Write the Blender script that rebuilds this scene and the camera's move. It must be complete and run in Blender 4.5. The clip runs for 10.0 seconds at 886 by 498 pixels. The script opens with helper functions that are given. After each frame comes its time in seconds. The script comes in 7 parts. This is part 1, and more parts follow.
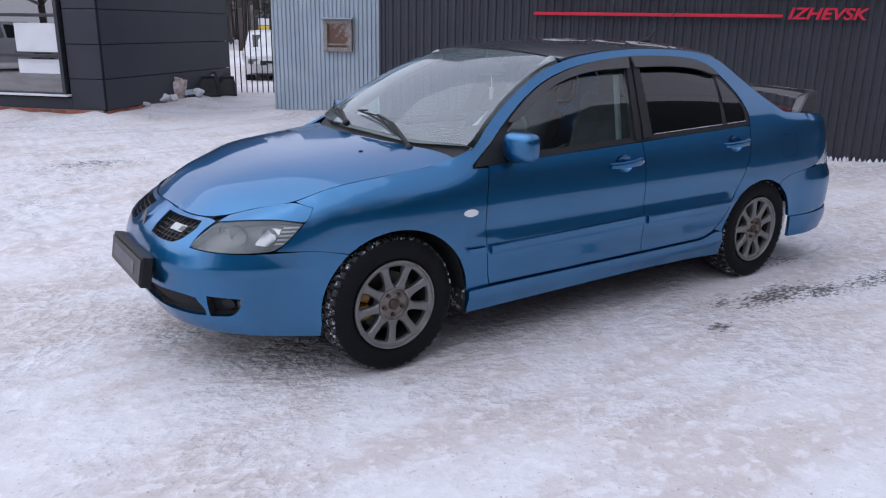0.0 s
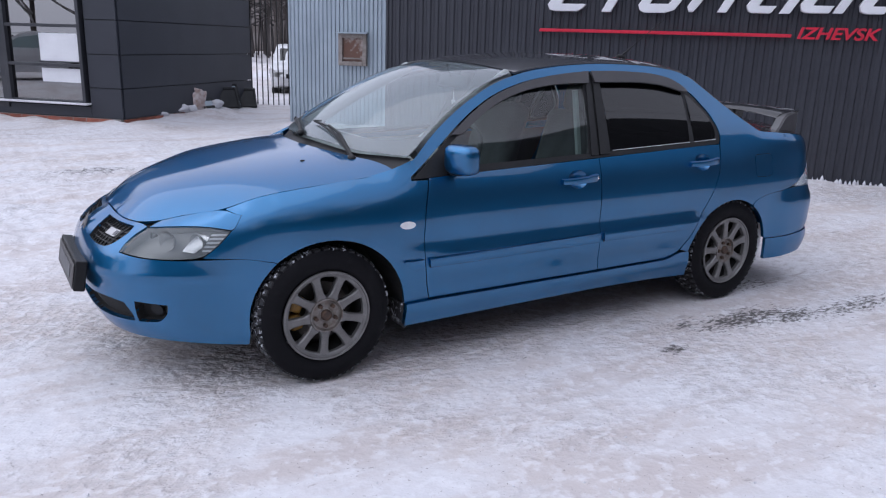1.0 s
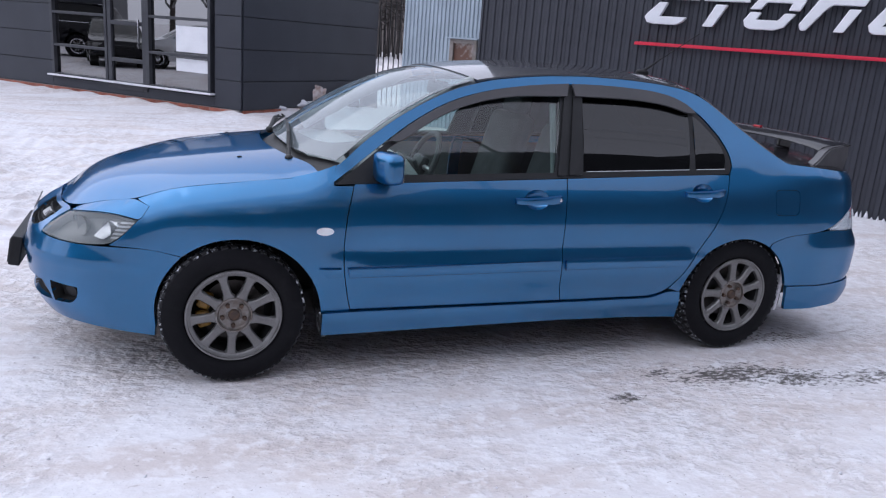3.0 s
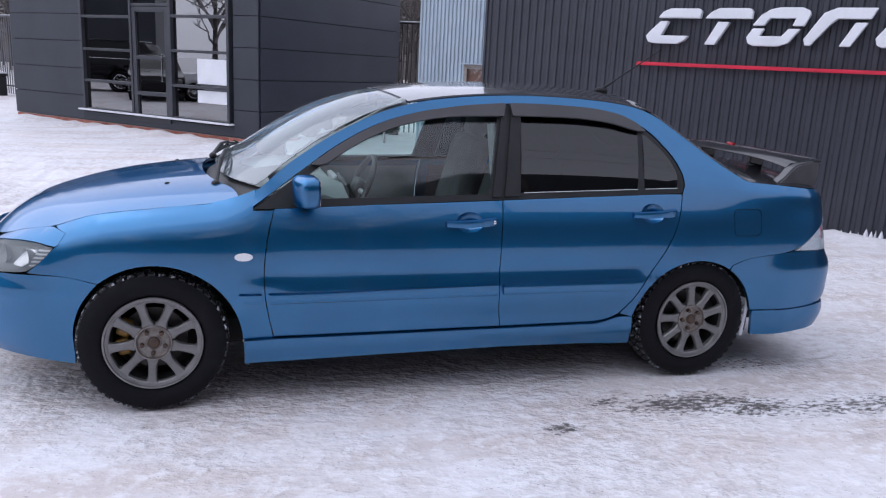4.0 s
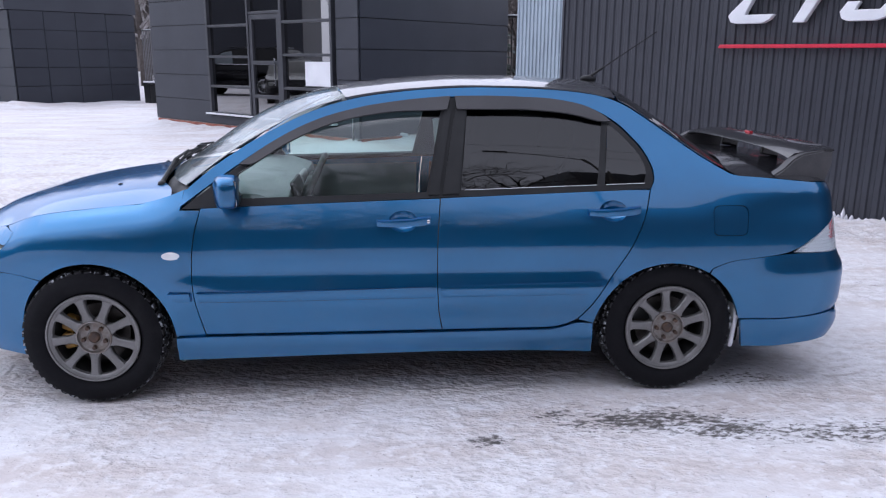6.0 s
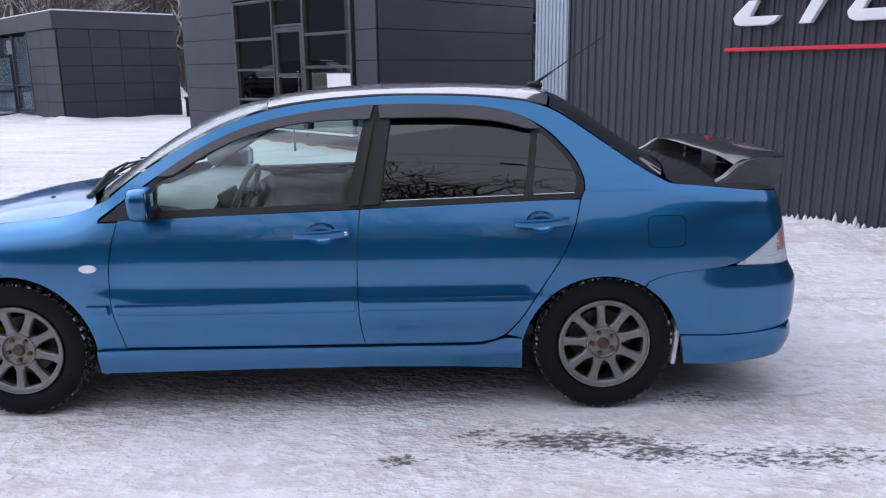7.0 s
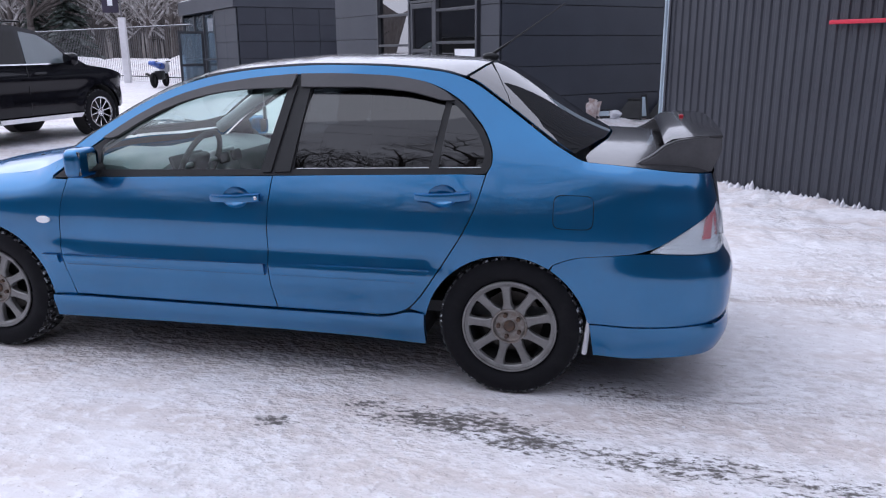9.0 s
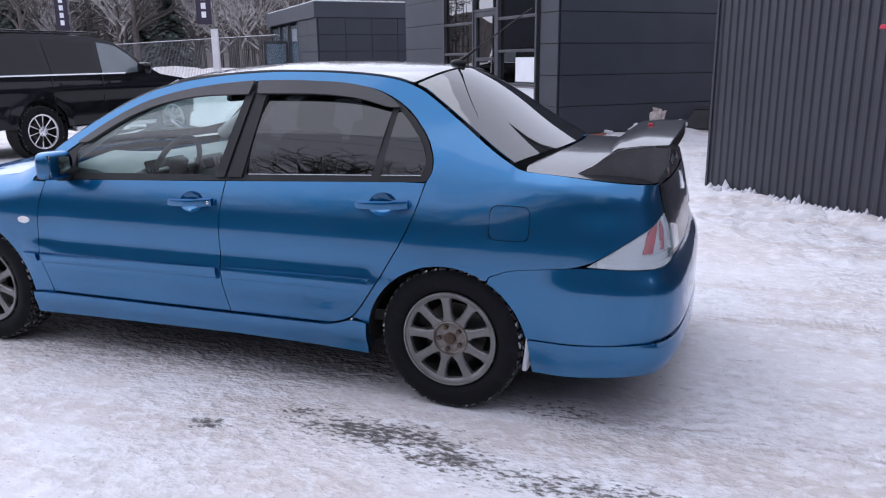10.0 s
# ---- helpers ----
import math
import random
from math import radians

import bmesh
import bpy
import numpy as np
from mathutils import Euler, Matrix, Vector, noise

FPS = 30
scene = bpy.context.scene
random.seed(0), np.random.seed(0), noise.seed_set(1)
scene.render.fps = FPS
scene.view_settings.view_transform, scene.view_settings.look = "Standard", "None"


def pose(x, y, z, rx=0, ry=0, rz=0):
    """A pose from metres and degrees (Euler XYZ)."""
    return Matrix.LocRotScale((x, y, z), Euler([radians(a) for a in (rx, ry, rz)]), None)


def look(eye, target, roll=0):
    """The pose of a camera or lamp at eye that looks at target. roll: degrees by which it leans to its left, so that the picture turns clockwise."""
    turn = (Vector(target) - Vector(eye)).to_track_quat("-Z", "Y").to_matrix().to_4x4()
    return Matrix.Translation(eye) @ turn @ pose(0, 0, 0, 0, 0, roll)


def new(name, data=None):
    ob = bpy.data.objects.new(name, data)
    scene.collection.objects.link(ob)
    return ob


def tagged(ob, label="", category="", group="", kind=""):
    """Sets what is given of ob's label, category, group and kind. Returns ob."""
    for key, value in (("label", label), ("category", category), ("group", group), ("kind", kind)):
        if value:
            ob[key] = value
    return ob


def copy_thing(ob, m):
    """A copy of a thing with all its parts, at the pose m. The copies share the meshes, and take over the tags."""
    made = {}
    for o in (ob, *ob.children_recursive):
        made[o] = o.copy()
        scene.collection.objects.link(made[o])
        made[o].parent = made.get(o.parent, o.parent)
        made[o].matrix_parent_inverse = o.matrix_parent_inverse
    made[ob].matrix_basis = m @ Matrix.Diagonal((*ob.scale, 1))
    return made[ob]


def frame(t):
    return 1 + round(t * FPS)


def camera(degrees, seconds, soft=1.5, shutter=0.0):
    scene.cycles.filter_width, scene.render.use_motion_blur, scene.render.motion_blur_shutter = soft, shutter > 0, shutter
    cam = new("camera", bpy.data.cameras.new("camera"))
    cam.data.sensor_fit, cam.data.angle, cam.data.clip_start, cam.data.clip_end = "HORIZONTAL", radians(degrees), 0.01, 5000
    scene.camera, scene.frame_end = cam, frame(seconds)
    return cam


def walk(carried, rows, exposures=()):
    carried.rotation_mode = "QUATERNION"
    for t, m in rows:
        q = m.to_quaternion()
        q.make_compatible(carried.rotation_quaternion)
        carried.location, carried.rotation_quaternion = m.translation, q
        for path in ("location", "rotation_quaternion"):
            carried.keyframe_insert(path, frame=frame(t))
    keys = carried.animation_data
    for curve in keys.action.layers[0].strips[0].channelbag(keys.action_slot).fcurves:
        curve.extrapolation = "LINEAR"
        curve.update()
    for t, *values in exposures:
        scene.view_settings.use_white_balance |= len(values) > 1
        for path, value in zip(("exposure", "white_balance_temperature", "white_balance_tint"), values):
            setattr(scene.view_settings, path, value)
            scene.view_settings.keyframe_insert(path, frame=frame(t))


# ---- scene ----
cam = camera(60.0, 10.0, 1.2)
PATH = [
    (0, (-1.638, -3.556, 1.488), (-0.549, -1.974, 0.932), 0.9),
    (0.5, (-1.438, -3.705, 1.485), (-0.376, -2.099, 0.943), 1.3),
    (1, (-1.246, -3.766, 1.472), (-0.228, -2.124, 0.954), 1.7),
    (1.5, (-1.01, -3.813, 1.485), (-0.092, -2.109, 0.982), 2.2),
    (2, (-0.737, -3.891, 1.483), (0.064, -2.128, 0.983), 2.1),
    (2.5, (-0.492, -3.983, 1.502), (0.166, -2.163, 0.997), 2.2),
    (3, (-0.245, -4.01, 1.497), (0.42, -2.196, 0.98), 4.4),
    (3.2, (-0.135, -4.018, 1.503), (0.527, -2.197, 1.008), 3.7),
    (4.5, (0.538, -4.105, 1.493), (1.007, -2.215, 1.037), 2.6),
    (5, (0.764, -4.085, 1.51), (1.167, -2.181, 1.051), 1.4),
    (6.3, (1.439, -4.126, 1.512), (1.526, -2.186, 1.03), 1.0),
    (6.5, (1.545, -4.099, 1.496), (1.603, -2.155, 1.031), 1.3),
    (7, (1.853, -4.044, 1.498), (1.875, -2.097, 1.043), -0.6),
    (7.5, (2.216, -4.057, 1.49), (2.089, -2.123, 0.996), -0.8),
    (8, (2.472, -3.997, 1.456), (2.244, -2.077, 0.946), -0.6),
    (8.5, (2.717, -3.924, 1.466), (2.413, -2.014, 0.957), -0.0),
    (9, (3.026, -3.898, 1.455), (2.588, -2.013, 0.95), -0.4),
    (9.5, (3.329, -3.83, 1.454), (2.789, -1.969, 0.957), -0.8),
    (10, (3.604, -3.669, 1.438), (2.944, -1.844, 0.957), -0.6),
]
walk(cam, [(t, look(eye, target, roll)) for t, eye, target, roll in PATH], exposures=[(0, 1.09, 5750, 12), (2.5, 1.25, 5750, 12), (5, 1.42, 5750, 13), (7.5, 1.48, 5750, 13), (10, 1.48, 5750, 13)])

# ---- daylight: overcast winter sky, a faint wide sun ----
world = bpy.data.worlds.new("overcast_sky")
scene.world = world
world.use_nodes = True
wn, wl = world.node_tree.nodes, world.node_tree.links
sky = wn.new("ShaderNodeTexSky")
sky.sky_type, sky.sun_disc = "NISHITA", False
sky.sun_elevation, sky.sun_rotation = radians(58), radians(293)
sky.air_density, sky.dust_density, sky.ozone_density = 1.0, 3.0, 1.0
grey = wn.new("ShaderNodeHueSaturation")
grey.inputs["Saturation"].default_value = 0.22
wl.new(sky.outputs["Color"], grey.inputs["Color"])
veil = wn.new("ShaderNodeMix")
veil.data_type = "RGBA"
veil.inputs["Factor"].default_value = 0.85
way, split, rise, shade = wn.new("ShaderNodeTexCoord"), wn.new("ShaderNodeSeparateXYZ"), wn.new("ShaderNodeMapRange"), wn.new("ShaderNodeVectorMath")
wl.new(way.outputs["Generated"], split.inputs[0])
wl.new(split.outputs["Z"], rise.inputs["Value"])
# low cloud over snow: the sky is a little brighter towards the horizon
rise.inputs["To Min"].default_value, rise.inputs["To Max"].default_value = 1.0, 0.74
shade.operation = "SCALE"
shade.inputs[0].default_value = (3.72, 3.60, 3.90)
wl.new(rise.outputs["Result"], shade.inputs["Scale"])
wl.new(shade.outputs[0], veil.inputs["B"])
wl.new(grey.outputs["Color"], veil.inputs["A"])
wl.new(veil.outputs["Result"], wn["Background"].inputs["Color"])
wn["Background"].inputs["Strength"].default_value = 0.135
sun = new("sun", bpy.data.lights.new("sun", "SUN"))
sun.data.energy, sun.data.angle, sun.data.color = 0.50, radians(95), (1.0, 0.97, 0.94)
sun.matrix_world = look((-7, 3, 12), (0, 0, 0))

# ---- materials ----
def surface(name, colour, rough=0.5, metal=0.0, second=None, scale=6.0, fine=60.0, mix=0.35, bump=0.0, bump_scale=80.0, coat=0.0, spec=0.5, spread=(0.35, 0.7), per_piece=0.0, coat_rough=0.04):
    """A node material: base colour varied at two scales, roughness varied, fine relief."""
    mat = bpy.data.materials.new(name)
    mat.use_nodes = True
    nd, ln = mat.node_tree.nodes, mat.node_tree.links
    bsdf = nd["Principled BSDF"]
    tc = nd.new("ShaderNodeTexCoord")
    big, small = nd.new("ShaderNodeTexNoise"), nd.new("ShaderNodeTexNoise")
    big.inputs["Scale"].default_value, big.inputs["Detail"].default_value = scale, 5
    small.inputs["Scale"].default_value, small.inputs["Detail"].default_value = fine, 3
    for n in (big, small):
        ln.new(tc.outputs["Object"], n.inputs["Vector"])
    ramp = nd.new("ShaderNodeMapRange")
    ramp.inputs["From Min"].default_value, ramp.inputs["From Max"].default_value = spread
    both = nd.new("ShaderNodeMath")
    both.operation = "MULTIPLY_ADD"
    both.inputs[1].default_value = 0.3
    ln.new(small.outputs["Fac"], both.inputs[0])
    ln.new(big.outputs["Fac"], both.inputs[2])
    low = nd.new("ShaderNodeMath")
    low.operation = "SUBTRACT"
    low.inputs[1].default_value = 0.15
    ln.new(both.outputs[0], low.inputs[0])
    ln.new(low.outputs[0], ramp.inputs["Value"])
    col = nd.new("ShaderNodeMix")
    col.data_type = "RGBA"
    second = second or tuple(c * (1 - mix) for c in colour)
    col.inputs["A"].default_value, col.inputs["B"].default_value = (*colour, 1), (*second, 1)
    ln.new(ramp.outputs["Result"], col.inputs["Factor"])
    out = col.outputs["Result"]
    if per_piece:
        info, hsv = nd.new("ShaderNodeObjectInfo"), nd.new("ShaderNodeHueSaturation")
        rng = nd.new("ShaderNodeMapRange")
        rng.inputs["To Min"].default_value, rng.inputs["To Max"].default_value = 1 - per_piece, 1 + per_piece
        ln.new(info.outputs["Random"], rng.inputs["Value"])
        ln.new(rng.outputs["Result"], hsv.inputs["Value"])
        ln.new(out, hsv.inputs["Color"])
        out = hsv.outputs["Color"]
    ln.new(out, bsdf.inputs["Base Color"])
    rr = nd.new("ShaderNodeMapRange")
    rr.inputs["To Min"].default_value, rr.inputs["To Max"].default_value = max(0.02, rough * 0.85), min(1.0, rough * 1.15)
    ln.new(small.outputs["Fac"], rr.inputs["Value"])
    ln.new(rr.outputs["Result"], bsdf.inputs["Roughness"])
    bsdf.inputs["Metallic"].default_value = metal
    bsdf.inputs["Specular IOR Level"].default_value = spec
    bsdf.inputs["Coat Weight"].default_value = coat
    bsdf.inputs["Coat Roughness"].default_value = coat_rough
    if bump:
        nb, bp = nd.new("ShaderNodeTexNoise"), nd.new("ShaderNodeBump")
        nb.inputs["Scale"].default_value, nb.inputs["Detail"].default_value = bump_scale, 6
        bp.inputs["Strength"].default_value, bp.inputs["Distance"].default_value = 1.0, bump
        ln.new(tc.outputs["Object"], nb.inputs["Vector"])
        ln.new(nb.outputs["Fac"], bp.inputs["Height"])
        ln.new(bp.outputs["Normal"], bsdf.inputs["Normal"])
    return mat


def glass(name, tint, ior=1.5, rough=0.0, film=0.0):
    """Thin pane: a clear tinted pass and a mirror by Fresnel; film: share of a dull haze on it, on the windscreen in
    place of sky reflection.
    """
    mat = bpy.data.materials.new(name)
    mat.use_nodes = True
    nd, ln = mat.node_tree.nodes, mat.node_tree.links
    nd.remove(nd["Principled BSDF"])
    clear, mirror, fres, mix = nd.new("ShaderNodeBsdfTransparent"), nd.new("ShaderNodeBsdfGlossy"), nd.new("ShaderNodeLayerWeight"), nd.new("ShaderNodeMixShader")
    clear.inputs["Color"].default_value = (*tint, 1)
    mirror.inputs["Roughness"].default_value = rough
    fres.inputs["Blend"].default_value = 0.5
    steep, share = nd.new("ShaderNodeMath"), nd.new("ShaderNodeMath")
    steep.operation, share.operation = "POWER", "MULTIPLY_ADD"
    steep.inputs[1].default_value = 5.0
    straight = ((ior - 1) / (ior + 1)) ** 2
    share.inputs[1].default_value, share.inputs[2].default_value = 1 - straight, straight
    ln.new(fres.outputs["Facing"], steep.inputs[0])
    ln.new(steep.outputs[0], share.inputs[0])
    ln.new(share.outputs[0], mix.inputs["Fac"])
    ln.new(mirror.outputs[0], mix.inputs[2])
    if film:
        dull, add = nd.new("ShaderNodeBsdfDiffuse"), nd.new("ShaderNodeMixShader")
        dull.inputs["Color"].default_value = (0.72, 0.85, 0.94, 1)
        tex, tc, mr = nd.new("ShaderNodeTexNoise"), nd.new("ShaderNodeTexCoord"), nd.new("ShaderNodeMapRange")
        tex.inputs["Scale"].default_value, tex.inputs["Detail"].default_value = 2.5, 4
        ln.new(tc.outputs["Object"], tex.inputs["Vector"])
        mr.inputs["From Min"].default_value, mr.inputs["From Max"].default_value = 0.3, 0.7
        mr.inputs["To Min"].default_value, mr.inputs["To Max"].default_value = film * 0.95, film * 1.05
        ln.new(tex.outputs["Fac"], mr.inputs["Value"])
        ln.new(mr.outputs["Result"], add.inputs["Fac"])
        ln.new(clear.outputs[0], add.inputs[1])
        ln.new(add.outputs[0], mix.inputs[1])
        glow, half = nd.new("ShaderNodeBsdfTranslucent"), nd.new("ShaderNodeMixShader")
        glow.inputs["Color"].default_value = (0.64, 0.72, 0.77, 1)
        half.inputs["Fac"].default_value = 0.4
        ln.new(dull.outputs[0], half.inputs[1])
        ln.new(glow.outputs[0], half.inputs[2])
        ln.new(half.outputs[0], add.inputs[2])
    else:
        ln.new(clear.outputs[0], mix.inputs[1])
    ln.new(mix.outputs[0], nd["Material Output"].inputs["Surface"])
    return mat


PAINT = surface("blue_metallic_paint", (0.017, 0.142, 0.320), 0.33, 0.92, (0.015, 0.128, 0.292), 3.0, 900.0, coat=1.0, coat_rough=0.05)
PAINT.node_tree.nodes["Principled BSDF"].inputs["Coat IOR"].default_value = 1.60
PAINT.node_tree.nodes["Principled BSDF"].inputs["Specular Tint"].default_value = (0.36, 0.46, 0.66, 1)
ROOF_WRAP = surface("black_gloss_roof_wrap", (0.006, 0.007, 0.012), 0.3, 0.0, (0.008, 0.009, 0.014), 4.0, 60.0, coat=1.0, coat_rough=0.05)
ROOF_WRAP.node_tree.nodes["Principled BSDF"].inputs["Coat IOR"].default_value = 1.6
BLACK_PAINT = surface("black_gloss_paint", (0.0025, 0.0025, 0.0045), 0.25, 0.0, (0.0035, 0.0035, 0.006), 4.0, 40.0, spec=0.12, coat=0.4)
CARBON = surface("black_gloss_lid", (0.0045, 0.0045, 0.0065), 0.22, 0.0, (0.009, 0.009, 0.011), 8.0, 90.0, spec=0.35, coat=0.6, coat_rough=0.07)
# black lightened to grey for dust and for the reflection on side faces
DUSTY_SHEEN = surface("dusty_black_painted_sheen", (0.055, 0.054, 0.058), 0.4, 0.0, (0.085, 0.083, 0.087), 9.0, 90.0, coat=0.5)
TRIM = surface("black_plastic", (0.014, 0.0145, 0.016), 0.45, 0.0, (0.024, 0.0245, 0.026), 7.0, 120.0, bump=0.0004, bump_scale=400, spec=0.25)
VISOR = surface("smoked_acrylic", (0.060, 0.058, 0.062), 0.34, 0.0, (0.048, 0.047, 0.051), 5.0, 60.0, spec=0.5)
RUBBER = surface("tyre_rubber", (0.008, 0.008, 0.0100), 0.75, 0.0, (0.017, 0.017, 0.019), 9.0, 70.0, bump=0.0006, bump_scale=300, spread=(0.55, 0.85), spec=0.15)
SNOWY_RUBBER = surface("snow_caked_tread", (0.02, 0.02, 0.022), 0.8, 0.0, (0.56, 0.58, 0.62), 44.0, 160.0, bump=0.001, bump_scale=160, spread=(0.57, 0.68))
ALLOY = surface("dirty_alloy", (0.23, 0.228, 0.226), 0.40, 0.55, (0.165, 0.16, 0.157), 12.0, 150.0, bump=0.0003, bump_scale=300)
HUB_ALLOY = surface("worn_hub_alloy", (0.27, 0.26, 0.25), 0.4, 0.6, (0.17, 0.135, 0.11), 30.0, 160.0)
RUST = surface("rusty_steel", (0.115, 0.070, 0.045), 0.7, 0.3, (0.06, 0.045, 0.04), 40.0, 150.0)
GOLD = surface("gold_caliper_paint", (0.40, 0.22, 0.035), 0.45, 0.2, (0.22, 0.13, 0.04), 20.0, 120.0)
STEEL = surface("brake_steel", (0.07, 0.066, 0.062), 0.45, 0.8, (0.06, 0.052, 0.048), 30.0, 120.0)
DARK = surface("dark_cavity", (0.016, 0.016, 0.017), 0.85, 0.0, (0.026, 0.025, 0.024), 10.0, 60.0)
CHROME = surface("chrome", (0.72, 0.73, 0.75), 0.12, 1.0, (0.6, 0.6, 0.62), 10.0, 60.0)
# the windscreen's pale film is painted in for the sky it reflects
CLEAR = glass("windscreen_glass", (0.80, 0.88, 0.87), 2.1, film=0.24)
DOOR_GLASS = glass("front_door_glass", (0.78, 0.92, 0.88), 1.88)
TINT_GLASS = glass("rear_tinted_glass", (0.03, 0.031, 0.034), 1.78)
SCREEN_GLASS = glass("rear_screen_glass", (0.03, 0.031, 0.034), 2.7)
LAMP_GLASS = glass("hazed_lamp_lens", (0.80, 0.80, 0.78), 1.5, 0.03, film=0.16)
TAIL_GLASS = glass("clear_tail_lens", (0.96, 0.97, 0.98), 1.5, 0.02, film=0.30)
LAMP_BACK = surface("lamp_reflector", (0.24, 0.24, 0.235), 0.5, 0.7, (0.20, 0.20, 0.195), 4.0, 20.0)
RED_LENS = surface("red_lens", (0.55, 0.015, 0.03), 0.2, 0.0, (0.42, 0.01, 0.02), 10.0, 40.0, coat=0.6)
WHITE_LENS = surface("white_ribbed_lens", (0.84, 0.85, 0.87), 0.25, 0.0, (0.74, 0.75, 0.77), 30.0, 90.0, coat=0.5)
CABIN = surface("grey_cabin_plastic", (0.30, 0.325, 0.32), 0.6, 0.0, (0.24, 0.26, 0.26), 6.0, 120.0, bump=0.0006, bump_scale=250)
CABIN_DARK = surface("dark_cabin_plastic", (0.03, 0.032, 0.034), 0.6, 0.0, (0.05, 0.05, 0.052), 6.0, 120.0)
CLOTH = surface("grey_seat_cloth", (0.07, 0.073, 0.076), 0.9, 0.0, (0.05, 0.052, 0.054), 12.0, 200.0, bump=0.001, bump_scale=300)
SILVER = surface("silver_plastic", (0.5, 0.5, 0.5), 0.35, 0.6, (0.42, 0.42, 0.42), 10.0, 80.0)
PLATE_BARS = surface("grey_print", (0.12, 0.12, 0.13), 0.5)
PLATE_DIRT = surface("dirty_plate", (0.075, 0.07, 0.07), 0.55, 0.0, (0.05, 0.048, 0.048), 12.0, 60.0)
CLADDING = surface("anthracite_cladding", (0.023, 0.026, 0.037), 0.5, 0.0, (0.030, 0.034, 0.046), 1.2, 30.0, bump=0.0003, bump_scale=120)
NIGHT_CLADDING = surface("dark_slate_cladding", (0.015, 0.018, 0.028), 0.5, 0.0, (0.020, 0.024, 0.035), 1.2, 30.0, bump=0.0003, bump_scale=120)
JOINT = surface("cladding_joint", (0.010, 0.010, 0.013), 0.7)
CORRUGATED = surface("anthracite_sheet", (0.033, 0.035, 0.045), 0.45, 0.0, (0.041, 0.044, 0.055), 1.5, 40.0, bump=0.0002, bump_scale=80, spec=0.45)
GALVANISED = surface("pale_galvanised_sheet", (0.42, 0.49, 0.55), 0.5, 0.15, (0.35, 0.41, 0.47), 2.0, 40.0)
SIGN_WHITE = surface("sign_white", (0.78, 0.79, 0.82), 0.4, 0.0, (0.70, 0.71, 0.74), 3.0, 50.0)
SIGN_RED = surface("sign_red", (0.62, 0.020, 0.055), 0.4, 0.0, (0.52, 0.02, 0.045), 3.0, 50.0)
FRAME_GREY = surface("window_frame_grey", (0.030, 0.032, 0.040), 0.45, 0.0, (0.045, 0.047, 0.055), 4.0, 60.0)
SHOP_GLASS = glass("shop_glass", (0.14, 0.145, 0.16), 3.7)
PALE_PANE = glass("greenish_side_glass", (0.45, 0.60, 0.57), 1.9, film=0.24)
CAR_PANE = glass("parked_car_glass", (0.03, 0.031, 0.034), 1.5)
BLUE_PANE = glass("bluish_shop_glass", (0.40, 0.52, 0.62), 2.4, film=0.14)
WOOD = surface("weathered_wood", (0.34, 0.31, 0.29), 0.8, 0.0, (0.22, 0.19, 0.17), 14.0, 90.0, bump=0.002, bump_scale=60)
BROWN = surface("brown_pane", (0.16, 0.085, 0.06), 0.3, 0.0, (0.42, 0.38, 0.36), 2.2, 12.0, spread=(0.5, 0.6))
BRICK = surface("red_brick", (0.36, 0.12, 0.08), 0.85, 0.0, (0.24, 0.085, 0.06), 18.0, 90.0, bump=0.002, bump_scale=90, per_piece=0.2)
MORTAR = surface("mortar", (0.35, 0.33, 0.32), 0.9)
IRON = surface("black_iron", (0.015, 0.015, 0.017), 0.5, 0.2, (0.025, 0.024, 0.024), 10.0, 60.0)
PALE_RAIL = surface("pale_fence_paint", (0.16, 0.16, 0.17), 0.6, 0.0, (0.11, 0.11, 0.115), 8.0, 60.0)
COLUMN = surface("white_column_paint", (0.66, 0.65, 0.67), 0.6, 0.0, (0.55, 0.54, 0.56), 4.0, 40.0)
SNOW = surface("clean_snow", (0.70, 0.70, 0.73), 0.75, 0.0, (0.62, 0.62, 0.66), 3.0, 40.0, bump=0.006, bump_scale=18, spec=0.3)
BARK = surface("dark_bark", (0.060, 0.048, 0.043), 0.9, 0.0, (0.10, 0.09, 0.085), 10.0, 60.0, bump=0.004, bump_scale=30)
FROST_BARK = surface("rimed_twig", (0.135, 0.118, 0.11), 0.9, 0.0, (0.44, 0.43, 0.43), 3.0, 30.0)
NEEDLES = surface("dark_fir_needles", (0.022, 0.034, 0.026), 0.85, 0.0, (0.25, 0.27, 0.28), 4.0, 25.0, spread=(0.5, 0.9))


